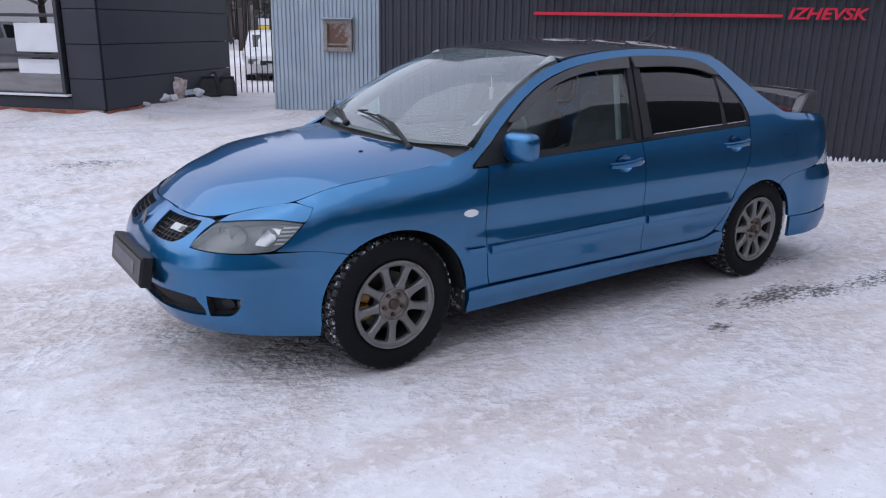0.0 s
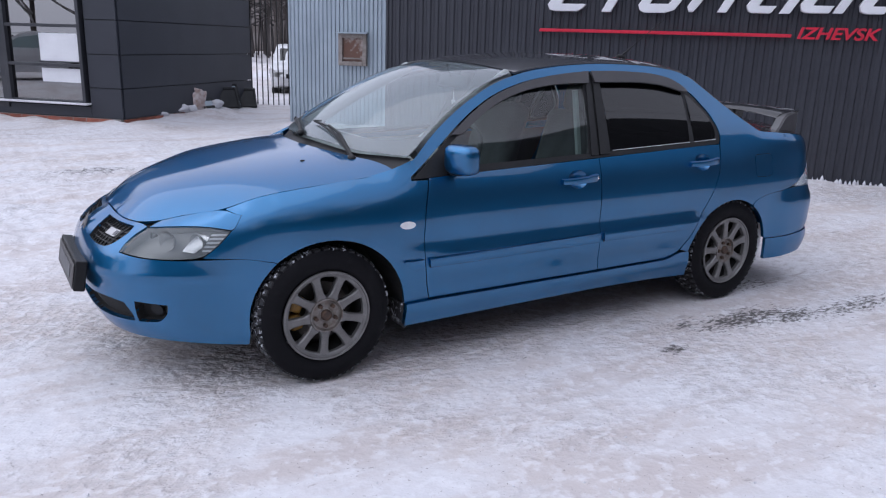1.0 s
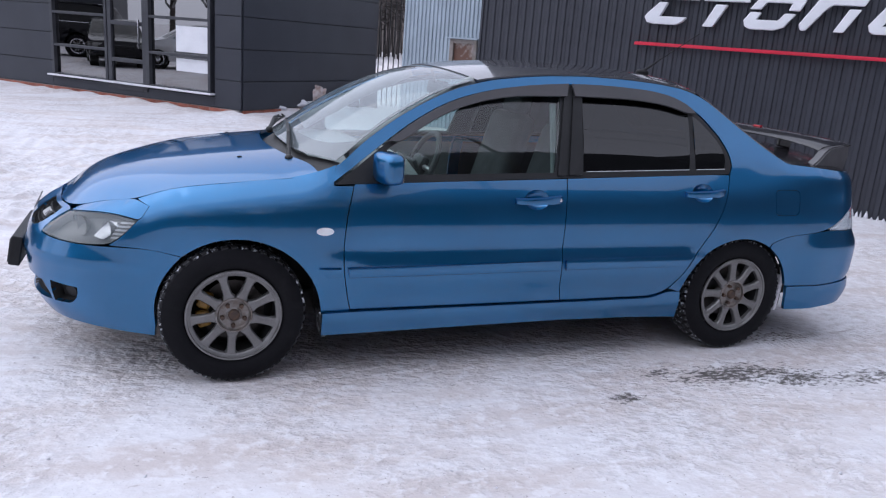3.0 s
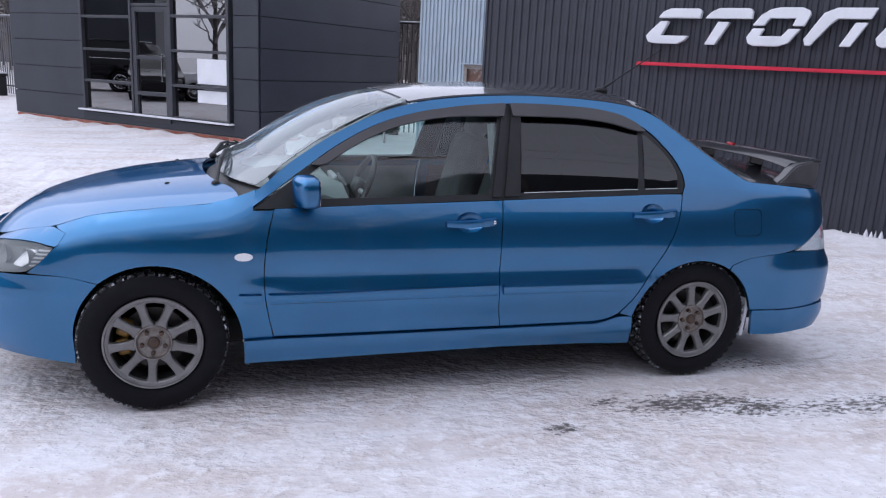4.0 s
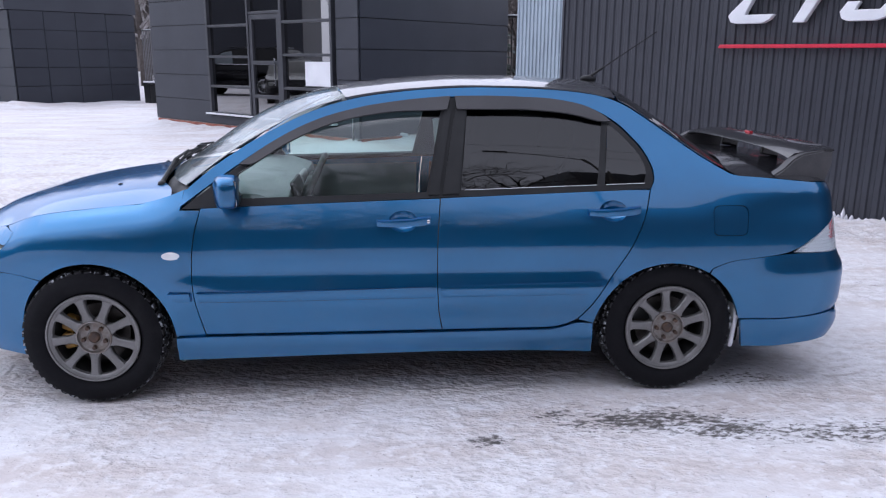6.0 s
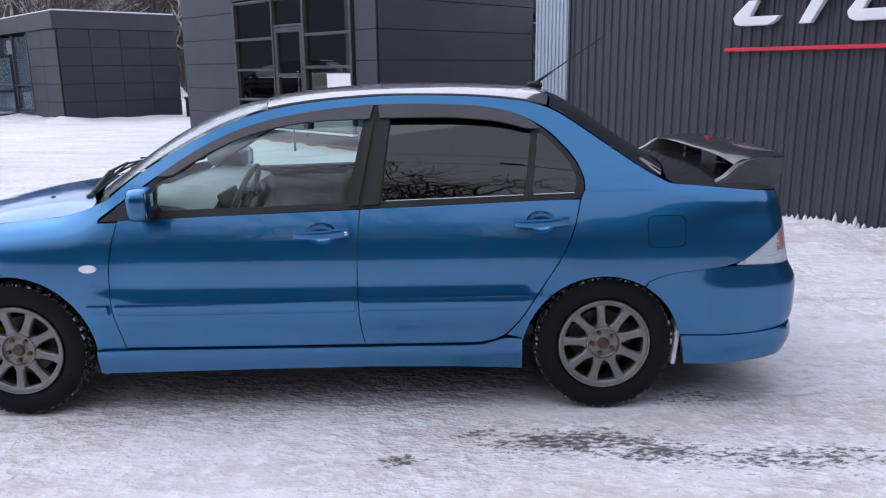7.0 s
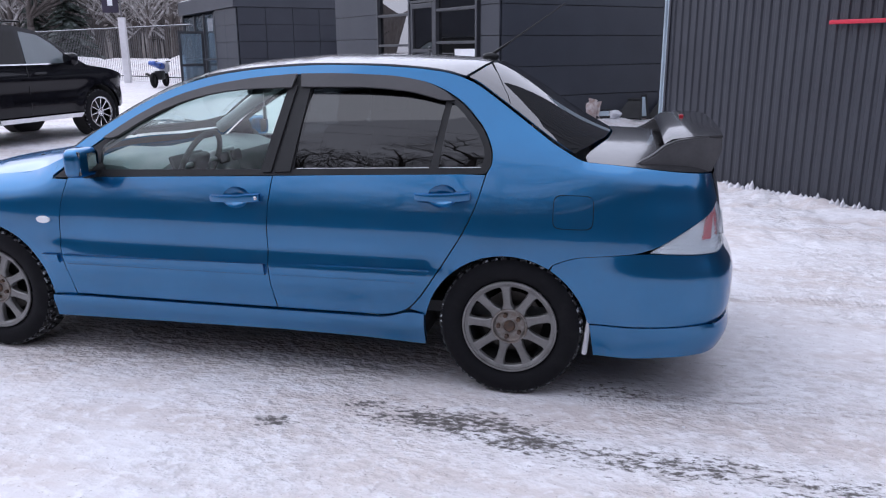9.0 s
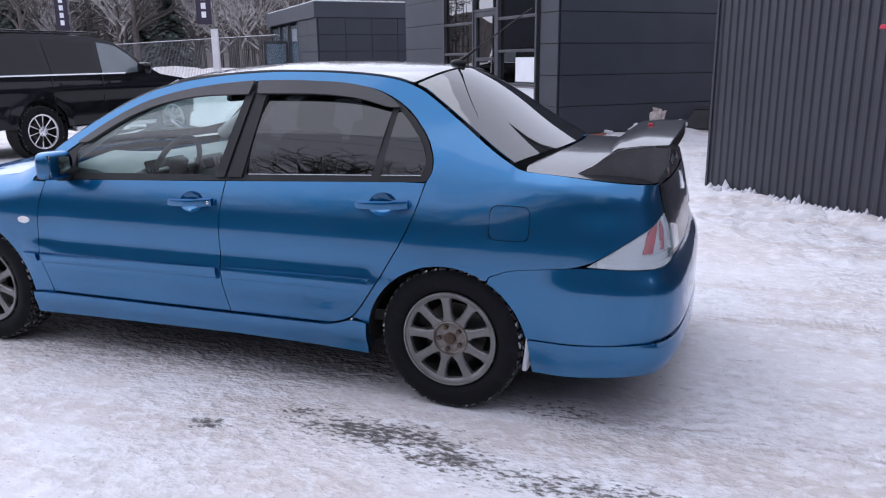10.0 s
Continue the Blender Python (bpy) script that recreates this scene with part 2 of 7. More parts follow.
def ground_material():
    """Packed snow with dirt, worn brown tracks, painted shade under the car, thaw patches down to dark ice, and fine
    relief.
    """
    mat = bpy.data.materials.new("packed_dirty_snow")
    mat.use_nodes = True
    nd, ln = mat.node_tree.nodes, mat.node_tree.links
    bsdf = nd["Principled BSDF"]
    tc = nd.new("ShaderNodeTexCoord")

    def tex(scale, detail=5, rough=0.55, stretch=None):
        n = nd.new("ShaderNodeTexNoise")
        n.inputs["Scale"].default_value, n.inputs["Detail"].default_value, n.inputs["Roughness"].default_value = scale, detail, rough
        if stretch:
            mp = nd.new("ShaderNodeMapping")
            mp.inputs["Rotation"].default_value, mp.inputs["Scale"].default_value = (0, 0, stretch[0]), stretch[1]
            ln.new(tc.outputs["Object"], mp.inputs["Vector"])
            ln.new(mp.outputs[0], n.inputs["Vector"])
        else:
            ln.new(tc.outputs["Object"], n.inputs["Vector"])
        return n.outputs["Fac"]

    def ramp(value, a, b, lo=0.0, hi=1.0):
        m = nd.new("ShaderNodeMapRange")
        m.interpolation_type = "SMOOTHSTEP"
        m.inputs["From Min"].default_value, m.inputs["From Max"].default_value = a, b
        m.inputs["To Min"].default_value, m.inputs["To Max"].default_value = lo, hi
        ln.new(value, m.inputs["Value"])
        return m.outputs["Result"]

    def mixed(fac, a, b):
        m = nd.new("ShaderNodeMix")
        m.data_type = "RGBA"
        ln.new(fac, m.inputs["Factor"])
        for key, v in (("A", a), ("B", b)):
            if isinstance(v, tuple):
                m.inputs[key].default_value = (*v, 1)
            else:
                ln.new(v, m.inputs[key])
        return m.outputs["Result"]

    def times(a, b):
        m = nd.new("ShaderNodeMath")
        m.operation = "MULTIPLY"
        for i, v in enumerate((a, b)):
            if isinstance(v, float):
                m.inputs[i].default_value = v
            else:
                ln.new(v, m.inputs[i])
        return m.outputs[0]

    def plus(a, b):
        m = nd.new("ShaderNodeMath")
        m.operation = "ADD"
        ln.new(a, m.inputs[0])
        ln.new(b, m.inputs[1])
        return m.outputs[0]

    def value(v):
        n = nd.new("ShaderNodeValue")
        n.outputs[0].default_value = v
        return n.outputs[0]

    drive = (0.75, (0.35, 1.6, 1.0))
    colour = mixed(ramp(tex(1.3, 6, 0.62), 0.38, 0.64), (0.675, 0.67, 0.70), (0.63, 0.615, 0.635))
    colour = mixed(times(ramp(tex(1.5, 6, 0.6, drive), 0.45, 0.63), 0.85), colour, (0.53, 0.48, 0.47))
    colour = mixed(times(ramp(tex(0.6, 6, 0.65), 0.48, 0.62), 0.50), colour, (0.59, 0.535, 0.515))
    colour = mixed(times(ramp(tex(5.0, 6, 0.62), 0.50, 0.64), 0.40), colour, (0.60, 0.565, 0.57))
    colour = mixed(times(ramp(tex(11.0, 5, 0.6), 0.50, 0.62), 0.40), colour, (0.75, 0.75, 0.78))
    colour = mixed(times(ramp(tex(60.0, 3, 0.6), 0.665, 0.69), 0.6), colour, (0.22, 0.20, 0.195))
    # churned patches: flakes of crust with darker gaps between them
    churned = ramp(tex(0.75, 5, 0.6), 0.42, 0.60)
    flake = tex(15.0, 3, 0.5, (0.3, (0.85, 1.15, 1.0)))
    chips = tex(36.0, 2, 0.5, (-0.4, (0.85, 1.15, 1.0)))
    colour = mixed(times(times(ramp(flake, 0.30, 0.50, 1.0, 0.0), churned), 0.55), colour, (0.42, 0.39, 0.39))
    colour = mixed(times(times(ramp(chips, 0.30, 0.46, 1.0, 0.0), churned), 0.30), colour, (0.45, 0.42, 0.42))
    colour = mixed(times(ramp(flake, 0.56, 0.66), 0.45), colour, (0.77, 0.77, 0.80))
    colour = mixed(times(ramp(tex(7.0, 5, 0.62, (0.4, (0.5, 1.7, 1.0))), 0.66, 0.71), 0.7), colour, (0.36, 0.33, 0.325))
    stain = nd.new("ShaderNodeVertexColor")
    stain.layer_name = "thaw"
    sep = nd.new("ShaderNodeSeparateColor")
    ln.new(stain.outputs["Color"], sep.inputs[0])
    grit = ramp(plus(tex(34.0, 8, 0.75, (-0.05, (0.65, 1.35, 1.0))), times(sep.outputs["Red"], 0.25)), 0.64, 0.76)
    grit_and_shade = ramp(plus(tex(18.0, 9, 0.8, (-0.02, (0.4, 1.7, 1.0))), times(sep.outputs["Green"], 0.42)), 0.74, 0.98)
    colour = mixed(grit_and_shade, colour, (0.29, 0.25, 0.24))
    colour = mixed(grit, colour, (0.098, 0.090, 0.087))
    ln.new(colour, bsdf.inputs["Base Color"])
    bsdf.inputs["Roughness"].default_value = 0.7
    bsdf.inputs["Specular IOR Level"].default_value = 0.3
    plates = times(plus(ramp(flake, 0.34, 0.66), times(ramp(chips, 0.32, 0.68), 0.45)), plus(times(churned, 0.38), value(0.12)))
    height = plus(times(tex(7.0, 5, 0.55), 0.42), plates)
    lugs = nd.new("ShaderNodeTexWave")
    lugs.wave_type, lugs.bands_direction = "BANDS", "X"
    lugs.inputs["Scale"].default_value, lugs.inputs["Distortion"].default_value, lugs.inputs["Detail Scale"].default_value = 9.0, 5.0, 4.0
    ln.new(tc.outputs["Object"], lugs.inputs["Vector"])
    pressed = plus(height, times(times(lugs.outputs["Fac"], sep.outputs["Blue"]), 0.16))
    bp = nd.new("ShaderNodeBump")
    bp.inputs["Strength"].default_value, bp.inputs["Distance"].default_value = 1.0, 0.019
    ln.new(pressed, bp.inputs["Height"])
    ln.new(bp.outputs["Normal"], bsdf.inputs["Normal"])
    return mat


GROUND = ground_material()


# ---- mesh helpers ----
def part(name, bm, mat, parent=None, label="", smooth=False, sharp=None):
    """Links a bmesh as one mesh object under a thing or a part."""
    mesh = bpy.data.meshes.new(name)
    bm.to_mesh(mesh)
    bm.free()
    for m in (mat if isinstance(mat, (list, tuple)) else [mat]):
        mesh.materials.append(m)
    if smooth:
        mesh.shade_smooth()
        if sharp:
            mesh.set_sharp_from_angle(angle=radians(sharp))
    ob = new(name, mesh)
    if parent is not None:
        ob.parent = parent
    if label:
        ob["label"] = label
    return ob


def box(bm, centre, size, rot=None, bevel=0.0):
    """A box, turned by the matrix rot about its own middle, with bevelled edges."""
    m = Matrix.Translation(centre) @ (rot if rot is not None else Matrix()) @ Matrix.Diagonal((*size, 1))
    made = bmesh.ops.create_cube(bm, size=1.0, matrix=m)["verts"]
    if bevel:
        edges = list({e for v in made for e in v.link_edges})
        bmesh.ops.bevel(bm, geom=edges, offset=bevel, segments=2, profile=0.5, affect="EDGES")
    return made


def boxed(centre, size, rot=None, bevel=0.0):
    bm = bmesh.new()
    box(bm, centre, size, rot, bevel)
    return bm


def rod(bm, a, b, r0, r1=None, n=8, cap=True):
    """A tapered rod from a to b."""
    a, b = Vector(a), Vector(b)
    d = (b - a).normalized()
    u = d.orthogonal().normalized()
    v = d.cross(u)
    r1 = r0 if r1 is None else r1
    low, top = [], []
    for k in range(n):
        w = u * math.cos(2 * math.pi * k / n) + v * math.sin(2 * math.pi * k / n)
        low.append(bm.verts.new(a + w * r0))
        top.append(bm.verts.new(b + w * r1))
    for k in range(n):
        bm.faces.new((low[k], low[(k + 1) % n], top[(k + 1) % n], top[k]))
    if cap:
        bm.faces.new(low[::-1])
        bm.faces.new(top)


def lathe(bm, profile, n=48, centre=(0, 0, 0), close=False):
    """A body of revolution round the y axis through centre: profile of (radius, along)."""
    rings = []
    for k in range(n):
        a = 2 * math.pi * k / n
        rings.append([bm.verts.new((centre[0] + r * math.cos(a), centre[1] + h, centre[2] + r * math.sin(a))) for r, h in profile])
    m = len(profile)
    for k in range(n):
        p, q = rings[k], rings[(k + 1) % n]
        for i in range(m if close else m - 1):
            j = (i + 1) % m
            bm.faces.new((p[i], p[j], q[j], q[i]))
    return rings


def prism(bm, outline, depth, place):
    """Extrudes a flat outline (u, v) by depth; place(u, v, w) gives the point."""
    front = [bm.verts.new(place(u, v, 0.0)) for u, v in outline]
    back = [bm.verts.new(place(u, v, depth)) for u, v in outline]
    bm.faces.new(front)
    bm.faces.new(back[::-1])
    n = len(outline)
    for i in range(n):
        bm.faces.new((front[(i + 1) % n], front[i], back[i], back[(i + 1) % n]))
    bmesh.ops.recalc_face_normals(bm, faces=bm.faces[:])


def thing(name, label, category, place=(0, 0, 0), rz=0.0, group=""):
    ob = new(name)
    ob.empty_display_size = 0.2
    ob.matrix_world = pose(*place, 0, 0, rz)
    return tagged(ob, label, category, group)


# ---- shape of the saloon: x runs from nose to tail, front axle at x = 0, half width from y = 0 ----
def smooth_curve(points):
    """A smooth function through points (u, value), u rising; level slopes at turning points."""
    us, vs = [p[0] for p in points], [p[1] for p in points]
    n = len(us)
    d = [(vs[i + 1] - vs[i]) / (us[i + 1] - us[i]) for i in range(n - 1)]
    m = [d[0]]
    for i in range(1, n - 1):
        m.append(0.0 if d[i - 1] * d[i] <= 0 else 2 * d[i - 1] * d[i] / (d[i - 1] + d[i]))
    m.append(d[-1])

    def f(u):
        if u <= us[0]:
            return vs[0] + (u - us[0]) * m[0]
        if u >= us[-1]:
            return vs[-1] + (u - us[-1]) * m[-1]
        i = 0
        while us[i + 1] < u:
            i += 1
        h = us[i + 1] - us[i]
        t = (u - us[i]) / h
        return ((1 + 2 * t) * (1 - t) ** 2 * vs[i] + t * (1 - t) ** 2 * h * m[i]
                + t * t * (3 - 2 * t) * vs[i + 1] + t * t * (t - 1) * h * m[i + 1])
    return f


def ease(a, b, u):
    t = min(1.0, max(0.0, (u - a) / (b - a)))
    return t * t * (3 - 2 * t)


PLAN = [(-0.885, 0.0), (-0.882, 0.12), (-0.868, 0.26), (-0.835, 0.38), (-0.775, 0.49), (-0.68, 0.585), (-0.55, 0.665), (-0.38, 0.735),
        (-0.2, 0.79), (0.0, 0.832), (0.2, 0.85), (0.5, 0.858), (1.0, 0.86), (1.6, 0.86), (2.2, 0.86), (2.6, 0.858), (2.95, 0.854),
        (3.17, 0.846), (3.29, 0.834), (3.375, 0.808), (3.432, 0.766), (3.468, 0.70), (3.492, 0.60), (3.508, 0.42), (3.516, 0.22), (3.518, 0.0)]
ARC = [0.0]
for (xa, ya), (xb, yb) in zip(PLAN, PLAN[1:]):
    ARC.append(ARC[-1] + math.hypot(xb - xa, yb - ya))
ARC = [a - ARC[10] + 0.2 for a in ARC]
NOSE, TAIL = ARC[0], ARC[-1]
plan_x = smooth_curve([(a, p[0]) for a, p in zip(ARC, PLAN)])
plan_y = smooth_curve([(a, p[1]) for a, p in zip(ARC, PLAN)])
width_at = smooth_curve([(0.14, 0.79), (0.18, 0.825), (0.30, 0.842), (0.42, 0.853), (0.53, 0.86), (0.63, 0.8605), (0.69, 0.858), (0.75, 0.8504), (0.80, 0.8405), (0.85, 0.8247),
                         (0.90, 0.8035), (0.95, 0.780), (1.0, 0.757), (1.15, 0.682), (1.37, 0.57), (1.45, 0.528)])
nose_dx = smooth_curve([(0.14, 0.12), (0.2, 0.08), (0.28, 0.03), (0.38, 0.004), (0.47, 0.0), (0.55, 0.008), (0.60, 0.03), (0.66, 0.085), (0.72, 0.15), (0.8, 0.23), (0.9, 0.34)])
tail_dx = smooth_curve([(0.14, -0.12), (0.22, -0.07), (0.33, -0.02), (0.37, -0.03), (0.42, -0.005), (0.5, 0.0), (0.58, -0.002), (0.64, -0.02), (0.70, -0.035), (0.8, -0.05), (0.9, -0.07), (1.0, -0.095)])
# top edge of the shell: nose, over the lamps, along the bonnet seam; and along the boot
bonnet_edge = smooth_curve([(NOSE, 0.700), (-1.1, 0.694), (-0.95, 0.700), (-0.78, 0.745), (-0.54, 0.780), (-0.34, 0.818), (-0.14, 0.850), (0.08, 0.876), (0.25, 0.894), (0.42, 0.918)])
boot_edge = smooth_curve([(2.80, 1.03), (2.90, 1.006), (3.15, 0.990), (3.35, 0.975), (3.56, 0.960), (TAIL, 0.957)])


def shell(q, z):
    """A point of the body's side, q along the outline seen from above, z up; y positive."""
    x, y = plan_x(q), plan_y(q)
    y *= width_at(z) / 0.86
    y -= 0.007 * ease(0.530, 0.550, z) * ease(0.72, 0.56, z) * ease(0.42, 0.62, x) * ease(2.5, 2.25, x)
    front, rear = ease(-0.15, -0.85, x), ease(2.9, 3.5, x)
    x += nose_dx(z) * front + tail_dx(z) * rear
    if q < 0.5:
        top, deep, high = bonnet_edge(q), 0.085 * ease(0.5, 0.2, q) * (1 - 0.75 * front), 0.13
        f = min(1.0, max(0.0, (z - top + high) / high))
        y -= deep * (1 - math.sqrt(max(0.0, 1 - 0.96 * f * f))) * ease(NOSE, NOSE + 0.25, q)
        x += 0.05 * front * (1 - math.sqrt(max(0.0, 1 - 0.96 * f * f)))
    if q > 2.75:
        top, deep, high = boot_edge(q), 0.022 * ease(2.75, 3.0, q), 0.05
        f = min(1.0, max(0.0, (z - top + high) / high))
        y -= deep * (1 - math.sqrt(max(0.0, 1 - 0.96 * f * f))) * ease(TAIL, TAIL - 0.3, q)
    if q > 2.6:
        y += 0.038 * ease(2.6, 3.3, q) * ease(0.78, 0.96, z) * ease(TAIL, 3.5, q)
    if 0.33 < q < 2.32:
        # raised waist crease above the rub strips, tucked in again below
        y += 0.010 * ease(0.33, 0.40, q) * ease(2.32, 2.22, q) * (ease(0.605, 0.548, z) - ease(0.47, 0.36, z))
    if z > 0.95 and q < 2.9:
        y *= 1 - 0.05 * ((x - 1.6) / 1.2) ** 2 * ease(0.95, 1.3, z)
    return x, y, z


# line of the screen pillar, roof rail and rear pillar, seen from the side
rail_z = smooth_curve([(0.0, 0.66), (0.2, 0.80), (0.41, 0.955), (0.56, 1.07), (0.75, 1.19), (0.97, 1.297), (1.17, 1.352), (1.42, 1.383), (1.68, 1.397), (1.93, 1.394),
                       (2.14, 1.382), (2.29, 1.362), (2.40, 1.325), (2.49, 1.268), (2.64, 1.165), (2.76, 1.085), (2.87, 1.02), (3.1, 0.89)])
crown = smooth_curve([(0.0, 0.16), (0.2, 0.155), (0.41, 0.13), (0.75, 0.10), (0.97, 0.065), (1.17, 0.045), (1.68, 0.037), (2.14, 0.042), (2.29, 0.053), (2.40, 0.078), (2.49, 0.098), (2.64, 0.108), (2.87, 0.10), (3.1, 0.10)])


def rail(x):
    z = rail_z(x)
    return shell(min(x, 2.899), z)[1] if z > 0.93 else shell(min(x, 2.899), 0.93)[1]


def top_skin(x, y):
    """Windscreen, roof and rear screen."""
    f = min(1.2, abs(y) / rail(x))
    return x, y, rail_z(x) + crown(x) * (1 - f ** 2.2)


bonnet_mid = smooth_curve([(-0.80, 0.62), (-0.715, 0.690), (-0.69, 0.725), (-0.64, 0.768), (-0.58, 0.805), (-0.48, 0.842), (-0.3, 0.888), (0.0, 0.935), (0.2, 0.958), (0.45, 0.985)])
boot_mid = smooth_curve([(2.8, 1.07), (2.95, 1.055), (3.2, 1.045), (3.4, 1.03), (3.55, 1.005)])


def edge_of(x, edge, low, high):
    """The shell's top edge at x: its half width and height."""
    a, b = low, high
    for _ in range(30):
        m = (a + b) / 2
        if shell(m, edge(m))[0] < x:
            a = m
        else:
            b = m
    p = shell(a, edge(a))
    return p[1], p[2]


def bonnet_skin(x, y):
    w, z = edge_of(x, bonnet_edge, NOSE, 0.45)
    f = min(1.0, abs(y) / max(0.02, w))
    mid = max(z, bonnet_mid(x))
    return x, y, z + (mid - z) * (1 - f ** 3.0)


def boot_skin(x, y):
    w, z = edge_of(x, boot_edge, 2.7, TAIL)
    f = min(1.0, abs(y) / max(0.02, w))
    mid = max(z, boot_mid(x))
    return x, y, z + (mid - z) * (1 - f ** 2.4)


# ---- ground: one sheet of trodden snow out to the horizon ----
YAW = -46.66
ALONG, AWAY = Vector((0.6863, -0.7273, 0)), Vector((0.7273, 0.6863, 0))


def spaced(low, high, step, far):
    """Even steps from low to high, then ever wider ones out to far on both sides."""
    mid = [low + i * step for i in range(int(round((high - low) / step)) + 1)]
    right, d, x = [], step, mid[-1]
    while x < far:
        d *= 1.06
        x += d
        right.append(x)
    left, d, x = [], step, mid[0]
    while x > -far:
        d *= 1.06
        x -= d
        left.append(x)
    return left[::-1] + mid + right


def bank(x, y, a, b, width, height):
    """A snow bank along the line from a to b."""
    ax, ay, bx, by = *a, *b
    dx, dy = bx - ax, by - ay
    t = min(1.0, max(0.0, ((x - ax) * dx + (y - ay) * dy) / (dx * dx + dy * dy)))
    d = math.hypot(x - ax - t * dx, y - ay - t * dy)
    return height * math.exp(-(d / width) ** 2)


def wall_point(s, n, z=0.0):
    p = Vector((4.786, 3.909, 0)) + ALONG * s + AWAY * n
    return (p.x, p.y, z)


BANKS = [(wall_point(-1.9, 0.0)[:2], wall_point(12, 0.05)[:2], 0.22, 0.05), ((0.75, 9.6), (-4.3, 15.0), 0.45, 0.09), ((1.2, 9.8), (4.0, 12.5), 0.40, 0.10),
         ((4.6, 13.2), (6.2, 12.9), 0.35, 0.16), ((1.9, 10.7), (2.9, 11.35), 0.3, 0.09), ((6.5, 23.0), (14.0, 23.5), 1.5, 0.6), (wall_point(-4.7, 2.6)[:2], wall_point(-2, 2.6)[:2], 0.3, 0.08), ((-10.0, 21.1), (-15, 26.4), 0.5, 0.12),
         ((-9.9, 21.1), (-7.0, 23.8), 0.4, 0.08), ((-12, 29.5), (-36, 43.5), 2.2, 1.05)]


def ground_height(x, y):
    near = 1.0 if -12 < x < 14 and -8 < y < 26 else 0.0
    z = 0.0
    if near:
        fade = ease(11.0, 5.0, y) * ease(-10.0, -5.0, x)
        quiet = 1 - 0.75 * math.exp(-(max(0.0, abs(x - 1.4) - 2.2) ** 2 + max(0.0, abs(y + 0.1) - 1.3) ** 2) / 0.8)
        z += 0.03 * (noise.noise(Vector((x * 0.35, y * 0.35, 3.0)))) * quiet
        z += (0.016 * noise.noise(Vector((x * 2.1, y * 2.1, 8.0))) + 0.012 * fade * noise.noise(Vector((x * 6.3, y * 6.3, 1.0)))) * quiet
        trodden = max(ease(0.3, -1.4, x), ease(1.5, 3.0, y) * 0.7, 0.25 * ease(-1.2, -2.4, y)) * quiet * fade
        z += trodden * (0.030 * noise.noise(Vector((x * 4.2, y * 3.2, 7.0))) + 0.026 * noise.noise(Vector((x * 9.5, y * 8.0, 9.0))))
        # broken clods where feet and wheels have churned the crust
        churned = ease(-0.05, 0.35, noise.noise(Vector((x * 0.8 + 2, y * 0.8, 4.0))) + 0.7 * ease(0.2, -1.5, x)) * quiet * fade
        if churned > 0.02:
            z += 0.020 * churned * (abs(noise.noise(Vector((x * 8.0, y * 6.0, 11.0)))) + 0.6 * abs(noise.noise(Vector((x * 17, y * 14, 12.0)))) - 0.25)
        rough = noise.noise(Vector((x * 0.5 + 4, y * 0.5, 0)))
        z += 0.012 * max(0.0, rough + 0.35) * noise.noise(Vector((x * 13, y * 13, 5.0))) * (0.4 + 0.6 * quiet) * fade
    for a, b, w, h in BANKS:
        if min(a[0], b[0]) - 4 * w < x < max(a[0], b[0]) + 4 * w:
            z += bank(x, y, a, b, w, h) * (1 + 0.5 * noise.noise(Vector((x * 2.6, y * 2.6, 2.0))))
    if -3 < x < 6 and -2 < y < 2:
        z *= 0.6
    return z - 0.006


